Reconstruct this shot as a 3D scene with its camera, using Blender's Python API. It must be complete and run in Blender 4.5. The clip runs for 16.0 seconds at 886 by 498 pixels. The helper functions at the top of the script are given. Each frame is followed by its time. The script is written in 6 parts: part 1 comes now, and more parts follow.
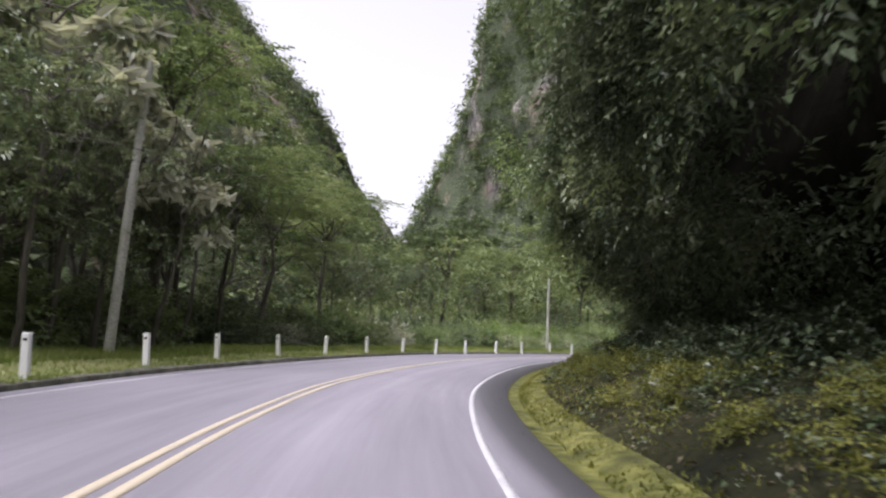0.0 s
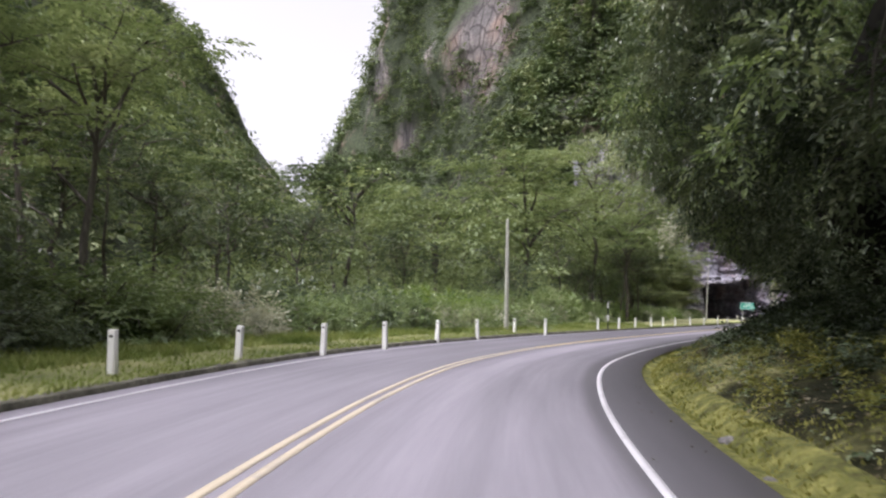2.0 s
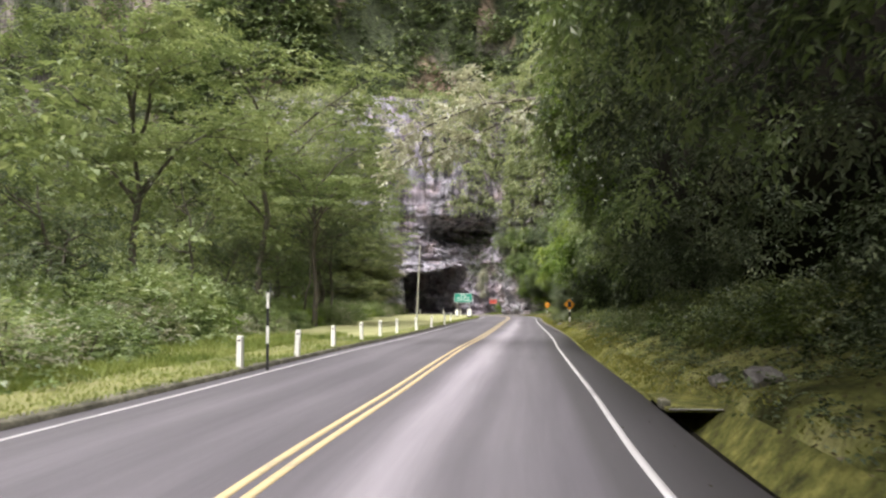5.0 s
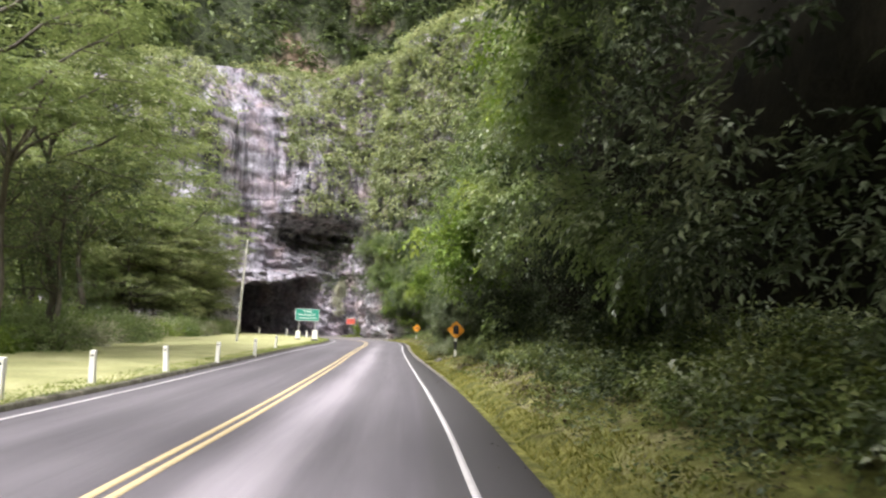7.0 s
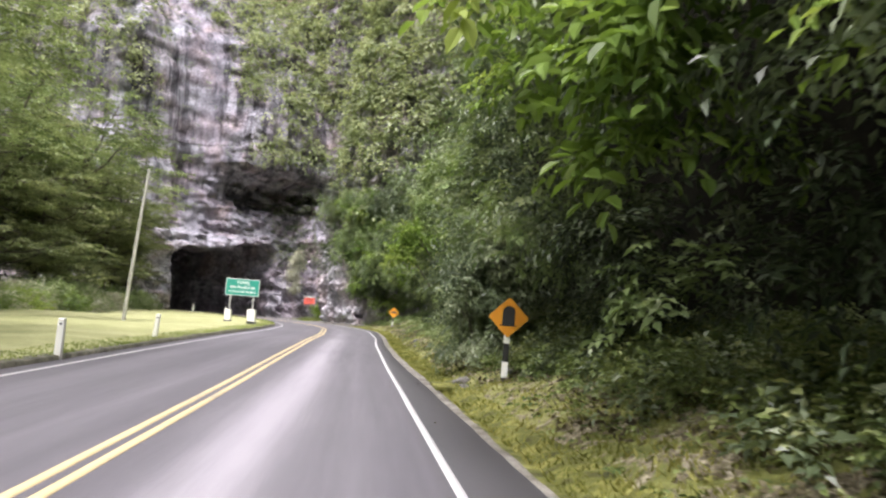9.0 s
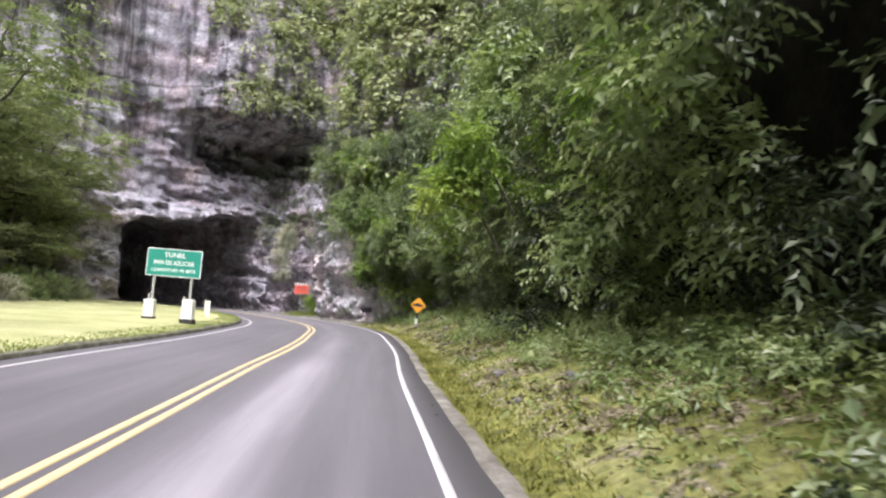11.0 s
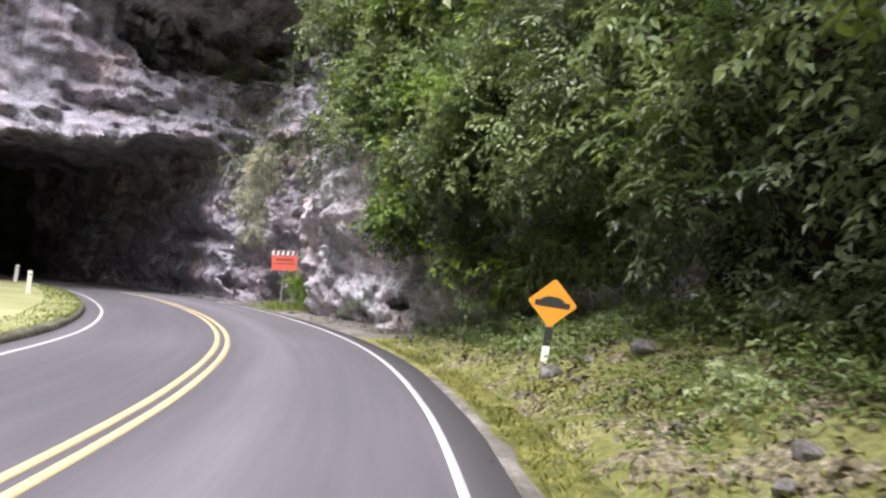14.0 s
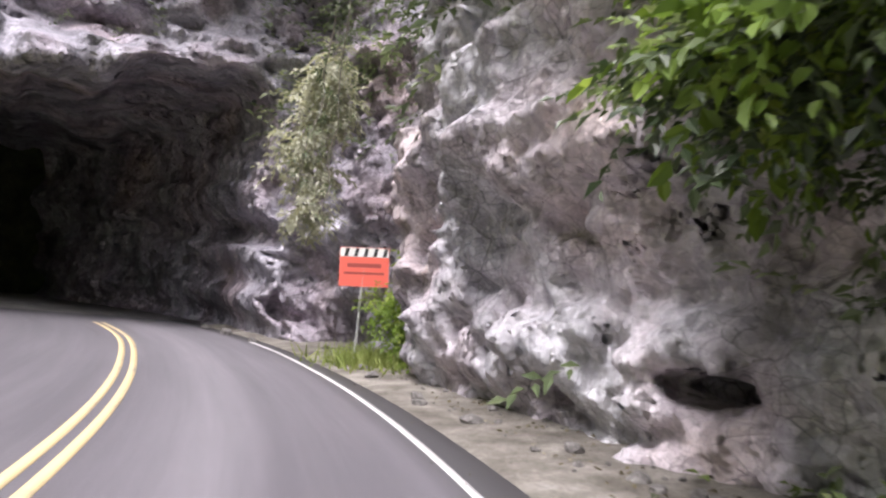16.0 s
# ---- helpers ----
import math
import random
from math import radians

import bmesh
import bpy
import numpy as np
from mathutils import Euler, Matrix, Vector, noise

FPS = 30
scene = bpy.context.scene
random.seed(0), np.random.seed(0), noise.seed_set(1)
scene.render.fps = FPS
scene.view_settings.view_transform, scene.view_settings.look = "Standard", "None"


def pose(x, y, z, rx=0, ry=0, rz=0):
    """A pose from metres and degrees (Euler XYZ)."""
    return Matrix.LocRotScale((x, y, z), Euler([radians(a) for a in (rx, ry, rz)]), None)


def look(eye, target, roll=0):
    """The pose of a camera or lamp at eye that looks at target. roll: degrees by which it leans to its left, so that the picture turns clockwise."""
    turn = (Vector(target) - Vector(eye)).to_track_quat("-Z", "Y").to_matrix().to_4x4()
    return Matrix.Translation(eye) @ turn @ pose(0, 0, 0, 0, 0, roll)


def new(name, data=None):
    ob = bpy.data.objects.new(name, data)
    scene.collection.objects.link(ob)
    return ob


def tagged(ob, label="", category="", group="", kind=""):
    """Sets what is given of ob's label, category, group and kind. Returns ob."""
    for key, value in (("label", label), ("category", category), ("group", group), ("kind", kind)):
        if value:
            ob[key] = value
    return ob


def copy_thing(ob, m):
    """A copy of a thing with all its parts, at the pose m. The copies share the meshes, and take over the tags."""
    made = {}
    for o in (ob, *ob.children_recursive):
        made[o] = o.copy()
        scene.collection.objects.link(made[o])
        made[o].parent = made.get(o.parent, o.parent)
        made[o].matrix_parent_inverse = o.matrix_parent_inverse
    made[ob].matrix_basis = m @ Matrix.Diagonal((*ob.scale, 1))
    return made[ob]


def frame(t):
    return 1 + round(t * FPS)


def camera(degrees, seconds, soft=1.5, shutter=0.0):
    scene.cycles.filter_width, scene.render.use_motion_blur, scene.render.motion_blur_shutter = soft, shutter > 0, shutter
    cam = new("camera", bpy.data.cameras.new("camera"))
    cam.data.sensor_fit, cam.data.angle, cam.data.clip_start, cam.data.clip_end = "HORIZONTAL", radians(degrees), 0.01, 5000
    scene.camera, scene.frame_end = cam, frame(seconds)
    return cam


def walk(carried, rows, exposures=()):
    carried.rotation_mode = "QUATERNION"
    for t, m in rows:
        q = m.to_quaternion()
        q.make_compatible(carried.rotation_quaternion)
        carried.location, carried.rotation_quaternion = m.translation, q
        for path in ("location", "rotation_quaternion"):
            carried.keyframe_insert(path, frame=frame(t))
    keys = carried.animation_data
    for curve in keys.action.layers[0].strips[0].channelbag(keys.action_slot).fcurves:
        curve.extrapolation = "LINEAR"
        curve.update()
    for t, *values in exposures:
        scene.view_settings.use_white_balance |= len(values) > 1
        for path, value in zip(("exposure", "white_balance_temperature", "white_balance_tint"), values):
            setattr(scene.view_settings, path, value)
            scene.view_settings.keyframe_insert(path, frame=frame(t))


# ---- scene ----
cam = camera(60.2, 16.0, soft=2.3, shutter=0.15)
PATH = [
    (0, (2.137, -0.861, 1.321), (2.035, 1.124, 1.545), 2.5),
    (0.5, (1.441, 5.949, 1.391), (1.394, 7.938, 1.596), 1.8),
    (1, (1.081, 13.067, 1.462), (1.093, 15.058, 1.659), 1.7),
    (1.5, (0.998, 20.111, 1.536), (1.066, 22.102, 1.707), 1.5),
    (2, (1.266, 26.914, 1.608), (1.407, 28.903, 1.76), 1.1),
    (2.5, (2.02, 33.365, 1.633), (2.254, 35.345, 1.787), 0.9),
    (3, (3.227, 39.653, 1.734), (3.607, 41.611, 1.877), 0.6),
    (3.5, (4.742, 45.669, 1.772), (5.245, 47.598, 1.926), 0.6),
    (4, (6.844, 51.557, 1.844), (7.478, 53.45, 1.969), 0.2),
    (4.5, (9.334, 57.028, 1.807), (10.155, 58.846, 1.949), -0.7),
    (5, (12.397, 62.33, 1.844), (13.311, 64.103, 1.99), -0.4),
    (7.3, (28.169, 85.584, 1.937), (29.394, 87.153, 2.136), 2.3),
    (7.5, (29.479, 87.526, 1.933), (30.716, 89.086, 2.119), 2.8),
    (8, (32.584, 92.264, 1.833), (33.849, 93.802, 2.009), 2.8),
    (8.5, (35.668, 97.115, 1.766), (36.96, 98.631, 1.934), 3.0),
    (9, (38.512, 101.538, 1.731), (39.772, 103.081, 1.905), 4.0),
    (9.5, (41.36, 106.085, 1.761), (42.609, 107.638, 1.927), 4.1),
    (9.7, (42.599, 107.975, 1.764), (43.842, 109.537, 1.892), 4.8),
    (11.8, (56.127, 127.838, 1.612), (57.37, 129.395, 1.781), 3.8),
    (12, (57.327, 129.654, 1.608), (58.573, 131.209, 1.783), 4.3),
    (12.5, (60.227, 134.0, 1.672), (61.465, 135.562, 1.839), 5.0),
    (13, (63.058, 138.196, 1.739), (64.288, 139.765, 1.891), 5.2),
    (13.5, (65.77, 142.33, 1.786), (66.988, 143.911, 1.928), 5.7),
    (14, (68.411, 146.394, 1.791), (69.574, 148.018, 1.896), 5.2),
    (14.5, (70.909, 150.887, 1.772), (72.076, 152.508, 1.872), 4.9),
    (15, (73.182, 155.163, 1.686), (74.263, 156.842, 1.809), 5.5),
    (15.5, (75.175, 159.474, 1.67), (76.161, 161.21, 1.784), 5.7),
    (16, (76.914, 163.972, 1.683), (77.849, 165.733, 1.836), 6.1),
]
walk(cam, [(t, look(eye, target, roll)) for t, eye, target, roll in PATH], [(0, 1.0, 6050, 22), (3.5, 0.98, 6250, 19), (5, 1.28, 6600, 15), (8, 1.52, 6450, 16), (9.5, 1.51, 6350, 17), (13, 1.44, 6250, 18), (16, 1.54, 6400, 19)])

# ---- world and light ----
world = bpy.data.worlds.new("overcast_sky")
scene.world = world
world.use_nodes = True
wn, wl = world.node_tree.nodes, world.node_tree.links
sky = wn.new("ShaderNodeTexSky")
sky.sky_type, sky.sun_disc = "NISHITA", False
sky.sun_elevation, sky.sun_rotation = radians(62.5), radians(242.4)
sky.dust_density, sky.ozone_density = 4.0, 1.0
grey = wn.new("ShaderNodeHueSaturation")
grey.inputs["Saturation"].default_value = 0.0
wl.new(sky.outputs["Color"], grey.inputs["Color"])
wl.new(grey.outputs["Color"], wn["Background"].inputs["Color"])
wn["Background"].inputs["Strength"].default_value = 0.145
sun_data = bpy.data.lights.new("sun", "SUN")
sun_data.energy, sun_data.angle, sun_data.color = 1.7, radians(32), (1.0, 0.97, 0.92)
sun = new("sun", sun_data)
sun.matrix_basis = look((0, 0, 100), (46, 24, 0))

# ---- numeric helpers ----
rng = np.random.default_rng(7)


def hash_lattice(ix, iy, iz):
    h = (ix * 374761393 + iy * 668265263 + iz * 2147483647 + 1274126177) & 0xFFFFFFFF
    h = ((h ^ (h >> 13)) * 1274126177) & 0xFFFFFFFF
    h = ((h ^ (h >> 16)) * 2246822519) & 0xFFFFFFFF
    return ((h ^ (h >> 15)) & 0xFFFFFF) / float(0xFFFFFF)


def vnoise(x, y, z=0.0):
    """Smooth value noise between -1 and 1."""
    x, y, z = np.broadcast_arrays(np.asarray(x, float), np.asarray(y, float), np.asarray(z, float))
    ix, iy, iz = (np.floor(a).astype(np.int64) for a in (x, y, z))
    fx, fy, fz = x - ix, y - iy, z - iz
    fx, fy, fz = (f * f * (3 - 2 * f) for f in (fx, fy, fz))
    total = 0
    for a in (0, 1):
        for b in (0, 1):
            for c in (0, 1):
                w = (fx if a else 1 - fx) * (fy if b else 1 - fy) * (fz if c else 1 - fz)
                total = total + w * hash_lattice(ix + a, iy + b, iz + c)
    return total * 2 - 1


def fbm(x, y, z=0.0, octaves=3):
    total, amp = 0, 0.55
    for k in range(octaves):
        total = total + amp * vnoise(np.asarray(x) * 2 ** k + 17 * k, np.asarray(y) * 2 ** k, np.asarray(z) * 2 ** k)
        amp *= 0.5
    return total


def smooth(a, b, x):
    t = np.clip((np.asarray(x, float) - a) / (b - a), 0, 1)
    return t * t * (3 - 2 * t)


def spline(points, step):
    """Catmull-Rom through the points, resampled at an even step."""
    p = np.array(points, float)
    p = np.vstack([2 * p[0] - p[1], p, 2 * p[-1] - p[-2]])
    out = []
    for i in range(1, len(p) - 2):
        for t in np.linspace(0, 1, 24, endpoint=False):
            a, b, c, d = p[i - 1], p[i], p[i + 1], p[i + 2]
            out.append(0.5 * (2 * b + (c - a) * t + (2 * a - 5 * b + 4 * c - d) * t * t + (3 * b - a - 3 * c + d) * t ** 3))
    out.append(p[-2])
    out = np.array(out)
    length = np.r_[0, np.cumsum(np.linalg.norm(np.diff(out, axis=0), axis=1))]
    s = np.arange(0, length[-1], step)
    return np.c_[np.interp(s, length, out[:, 0]), np.interp(s, length, out[:, 1])], s


def tangents(p):
    t = np.gradient(p, axis=0)
    return t / np.linalg.norm(t, axis=1)[:, None]


# ---- the road's centre line ----
CENTRE = [(3.25, -60), (1.85, -40), (0.65, -20), (0.1, -6.1), (-0.4, 1.88), (-1.19, 9.85), (-1.5, 17.86), (-1.04, 25.87), (-0.1, 33.84), (1.38, 41.74), (3.54, 49.49), (6.69, 56.9),
          (10.45, 63.99), (14.61, 70.84), (19.05, 77.51), (23.44, 84.19), (27.86, 90.86), (32.43, 97.44), (36.93, 104.04), (41.39, 110.68), (45.83, 117.33), (50.23, 124.01), (54.66, 130.68),
          (59.08, 137.34), (63.59, 143.95), (67.86, 150.7), (71.93, 157.57), (75.2, 164.79), (77.45, 172.4), (78.8, 180.26), (79.3, 188.28), (78.3, 197), (75.8, 204), (72.1, 211),
          (67.1, 218), (60.6, 225), (53, 231), (44, 236)]
CL, CS = spline(CENTRE, 0.5)
CT = tangents(CL)
CR = np.c_[CT[:, 1], -CT[:, 0]]


def at(s, d):
    """World x, y at s metres along the road and d metres to the right of its centre line."""
    s, d = np.broadcast_arrays(np.asarray(s, float), np.asarray(d, float))
    x, y = np.interp(s, CS, CL[:, 0]), np.interp(s, CS, CL[:, 1])
    rx, ry = np.interp(s, CS, CR[:, 0]), np.interp(s, CS, CR[:, 1])
    return x + rx * d, y + ry * d


def road_sd(x, y):
    """Along and across for world points: the nearest place of the centre line."""
    x, y = np.asarray(x, float).ravel(), np.asarray(y, float).ravel()
    s, d = np.empty(len(x)), np.empty(len(x))
    for i in range(0, len(x), 8000):
        dx, dy = x[i:i + 8000, None] - CL[None, :, 0], y[i:i + 8000, None] - CL[None, :, 1]
        k = np.argmin(dx * dx + dy * dy, axis=1)
        r = np.arange(len(k))
        s[i:i + 8000] = CS[k]
        side = dx[r, k] * CR[k, 0] + dy[r, k] * CR[k, 1]
        d[i:i + 8000] = np.where(side < 0, -1, 1) * np.hypot(dx[r, k], dy[r, k])
    return s, d


CY = CL[:, 1]


def by_y(s, ys, values):
    """A measure that changes along the road, told at the centre line's y."""
    return np.interp(np.interp(s, CS, CY), ys, values)


def edge_r(s):
    return by_y(s, [0, 8, 16, 24, 32, 40, 62, 89, 95, 102, 109, 115, 122, 129, 142, 149, 163, 175], [3.9, 4.1, 4.32, 4.58, 4.83, 5.0, 5.17, 5.08, 5.0, 4.9, 4.72, 4.48, 4.25, 4.06, 4.0, 4.1, 4.3, 4.35])


def line_l(s):
    return by_y(s, [0, 24, 40, 55, 69, 82, 102, 122, 129, 136, 142, 149, 156, 165, 178], [-4.3, -4.2, -4.2, -4.39, -4.48, -4.42, -4.16, -4.14, -4.08, -3.98, -3.79, -3.56, -3.4, -3.3, -3.45])


def edge_l(s):
    return line_l(s) - 0.55


def line_r(s):
    return by_y(s, [0, 8, 16, 24, 32, 47, 62, 89, 95, 102, 109, 115, 122, 135, 149, 156, 163, 178], [3.1, 3.32, 3.54, 3.7, 3.83, 4.03, 4.18, 4.15, 4.08, 3.93, 3.77, 3.65, 3.57, 3.5, 3.55, 3.6, 3.68, 3.85])


def s_of(x, y):
    return float(road_sd([x], [y])[0][0])


# ---- mesh helpers ----
def mesh_of(name, verts, faces, mats=(), smooth_shade=True, uv=None):
    """A mesh from vertex and face arrays; faces all triangles or all quads."""
    verts, faces = np.asarray(verts, np.float32), np.asarray(faces, np.int32)
    me = bpy.data.meshes.new(name)
    n, k = faces.shape
    me.vertices.add(len(verts))
    me.vertices.foreach_set("co", verts.ravel())
    me.loops.add(n * k)
    me.loops.foreach_set("vertex_index", faces.ravel())
    me.polygons.add(n)
    me.polygons.foreach_set("loop_start", np.arange(0, n * k, k, dtype=np.int32))
    me.polygons.foreach_set("loop_total", np.full(n, k, np.int32))
    me.polygons.foreach_set("use_smooth", np.full(n, smooth_shade))
    if uv is not None:
        layer = me.uv_layers.new(name="road")
        layer.data.foreach_set("uv", np.asarray(uv, np.float32)[faces.ravel()].ravel())
    me.update(calc_edges=True)
    for m in mats:
        me.materials.append(m)
    return me


def grid_faces(nu, nv, flip=False):
    i = np.arange(nu * nv).reshape(nu, nv)
    f = np.stack([i[:-1, :-1], i[1:, :-1], i[1:, 1:], i[:-1, 1:]], -1).reshape(-1, 4)
    return f[:, ::-1] if flip else f


def sheet(name, P, material, parent=None, label="", flip=False, uv=None, smooth_shade=True):
    """A surface from an array of points (nu, nv, 3)."""
    nu, nv = P.shape[:2]
    ob = new(name, mesh_of(name, P.reshape(-1, 3), grid_faces(nu, nv, flip), [material], smooth_shade, None if uv is None else uv.reshape(-1, 2)))
    if parent is not None:
        ob.parent = parent
    return tagged(ob, label)


def part(name, bm, material, parent=None, label="", smooth_shade=False):
    """Links a bmesh as one mesh object, under a thing or a part."""
    me = bpy.data.meshes.new(name)
    bm.normal_update()
    bm.to_mesh(me)
    bm.free()
    me.materials.append(material)
    if smooth_shade:
        me.polygons.foreach_set("use_smooth", [True] * len(me.polygons))
    ob = new(name, me)
    if parent is not None:
        ob.parent = parent
    return tagged(ob, label)


def add_box(bm, size, centre=(0, 0, 0), bevel=0.0, turn=None, taper=1.0):
    """A box with bevelled edges; taper scales its top."""
    made = bmesh.ops.create_cube(bm, size=1.0)
    for v in made["verts"]:
        k = taper if v.co.z > 0 else 1.0
        v.co = Vector((v.co.x * size[0] * k, v.co.y * size[1] * k, v.co.z * size[2]))
        if turn is not None:
            v.co = turn @ v.co
        v.co += Vector(centre)
    if bevel:
        edges = list({e for v in made["verts"] for e in v.link_edges})
        bmesh.ops.bevel(bm, geom=edges, offset=bevel, segments=2, affect="EDGES", profile=0.5)
    return bm


def box(size, centre=(0, 0, 0), bevel=0.0, turn=None, taper=1.0):
    return add_box(bmesh.new(), size, centre, bevel, turn, taper)


def tube(points, radii, sides=8, caps=True):
    """Vertices and quads of a tube along the points."""
    pts = np.array(points, float)
    t = np.gradient(pts, axis=0)
    t /= np.linalg.norm(t, axis=1)[:, None] + 1e-9
    ref = np.where(np.abs(t[:, 2:3]) > 0.9, np.array([[1.0, 0, 0]]), np.array([[0, 0, 1.0]]))
    a = np.cross(t, ref)
    a /= np.linalg.norm(a, axis=1)[:, None] + 1e-9
    b = np.cross(t, a)
    ang = np.linspace(0, 2 * np.pi, sides, endpoint=False)
    ring = pts[:, None] + np.asarray(radii, float)[:, None, None] * (np.cos(ang)[None, :, None] * a[:, None] + np.sin(ang)[None, :, None] * b[:, None])
    idx = np.arange(len(pts) * sides).reshape(len(pts), sides)
    f = np.stack([idx[:-1], np.roll(idx, -1, 1)[:-1], np.roll(idx, -1, 1)[1:], idx[1:]], -1).reshape(-1, 4)
    return ring.reshape(-1, 3), f


def join(pieces):
    """Several (verts, faces) into one."""
    vs, fs, n = [], [], 0
    for v, f in pieces:
        vs.append(v)
        fs.append(f + n)
        n += len(v)
    return np.vstack(vs), np.vstack(fs)


def empty(name, label, category, m=None, group=""):
    ob = new(name)
    ob.empty_display_size = 0.3
    if m is not None:
        ob.matrix_basis = m
    return tagged(ob, label, category, group)


# ---- materials ----
def nodes_of(name):
    m = bpy.data.materials.new(name)
    m.use_nodes = True
    nt = m.node_tree
    return m, nt, nt.nodes["Principled BSDF"]


def node(nt, kind, inputs=None, **props):
    n = nt.nodes.new(kind)
    if "operation" in props:
        n.operation = props["operation"]
    if "data_type" in props:
        n.data_type = props["data_type"]
    if "blend_type" in props:
        n.blend_type = props["blend_type"]
    if "feature" in props:
        n.feature = props["feature"]
    if "uv_map" in props:
        n.uv_map = props["uv_map"]
    for k, v in (inputs or {}).items():
        if isinstance(v, bpy.types.NodeSocket):
            nt.links.new(v, n.inputs[k])
        else:
            n.inputs[k].default_value = v
    return n


def ramp(nt, fac, stops):
    r = node(nt, "ShaderNodeValToRGB", {"Fac": fac})
    el = r.color_ramp.elements
    while len(el) < len(stops):
        el.new(0.5)
    for e, (p, c) in zip(el, stops):
        e.position, e.color = p, (*c, 1)
    return r.outputs["Color"]


def mix(nt, a, b, fac, blend="MIX"):
    n = node(nt, "ShaderNodeMix", data_type="RGBA", blend_type=blend)
    for sock, v in ((n.inputs[0], fac), (n.inputs[6], a), (n.inputs[7], b)):
        if isinstance(v, bpy.types.NodeSocket):
            nt.links.new(v, sock)
        else:
            sock.default_value = v if not isinstance(v, tuple) else (*v[:3], 1)
    return n.outputs[2]


def surface(name, dark, mid, light, scale=0.6, fine=9.0, rough=0.85, bump=0.3, bump_size=0.03, stretch=(1, 1, 1), metallic=0.0):
    """A weathered surface: blotches, grain, and fine relief."""
    m, nt, bsdf = nodes_of(name)
    co = node(nt, "ShaderNodeTexCoord").outputs["Object"]
    mp = node(nt, "ShaderNodeMapping", {"Vector": co, "Scale": stretch}).outputs["Vector"]
    big = node(nt, "ShaderNodeTexNoise", {"Vector": mp, "Scale": scale, "Detail": 5.0, "Roughness": 0.6}).outputs["Fac"]
    small = node(nt, "ShaderNodeTexNoise", {"Vector": mp, "Scale": fine, "Detail": 6.0, "Roughness": 0.7}).outputs["Fac"]
    col = ramp(nt, big, [(0.30, dark), (0.5, mid), (0.70, light)])
    grain = ramp(nt, small, [(0.3, (0.62, 0.62, 0.62)), (0.7, (1.25, 1.25, 1.25))])
    nt.links.new(mix(nt, col, grain, 1.0, "MULTIPLY"), bsdf.inputs["Base Color"])
    bsdf.inputs["Roughness"].default_value = rough
    bsdf.inputs["Metallic"].default_value = metallic
    bsdf.inputs["Specular IOR Level"].default_value = 0.3
    if bump:
        b = node(nt, "ShaderNodeBump", {"Height": small, "Strength": bump, "Distance": bump_size})
        nt.links.new(b.outputs["Normal"], bsdf.inputs["Normal"])
    return m


def leaf_material(name, dark, mid, light, patch=0.25, rough=0.42, spec=0.35, through_light=0.15, speck=0.24):
    """Leaves: each its own tone, with paler and darker clumps, some light shining through."""
    m, nt, bsdf = nodes_of(name)
    geo = node(nt, "ShaderNodeNewGeometry")
    info = node(nt, "ShaderNodeObjectInfo")
    clump = node(nt, "ShaderNodeTexNoise", {"Vector": geo.outputs["Position"], "Scale": patch, "Detail": 3.0}).outputs["Fac"]
    a = node(nt, "ShaderNodeMath", {0: geo.outputs["Random Per Island"], 1: speck}, operation="MULTIPLY").outputs[0]
    b = node(nt, "ShaderNodeMath", {0: clump, 1: 1.25, 2: a}, operation="MULTIPLY_ADD").outputs[0]
    c = node(nt, "ShaderNodeMath", {0: info.outputs["Random"], 1: 0.16, 2: b}, operation="MULTIPLY_ADD").outputs[0]
    col = ramp(nt, c, [(0.52, dark), (0.85, mid), (1.0, tuple(0.5 * (p + q) for p, q in zip(mid, light)))])
    col = mix(nt, col, light, node(nt, "ShaderNodeMapRange", {"Value": c, "From Min": 0.95, "From Max": 1.3}).outputs[0])
    nt.links.new(col, bsdf.inputs["Base Color"])
    bsdf.inputs["Roughness"].default_value = rough
    bsdf.inputs["Specular IOR Level"].default_value = spec
    tr = node(nt, "ShaderNodeBsdfTranslucent")
    nt.links.new(mix(nt, col, (1.0, 1.0, 0.65), 1.0, "MULTIPLY"), tr.inputs["Color"])
    sh = node(nt, "ShaderNodeMixShader", {0: through_light, 1: bsdf.outputs[0], 2: tr.outputs[0]})
    nt.links.new(sh.outputs[0], nt.nodes["Material Output"].inputs["Surface"])
    return m


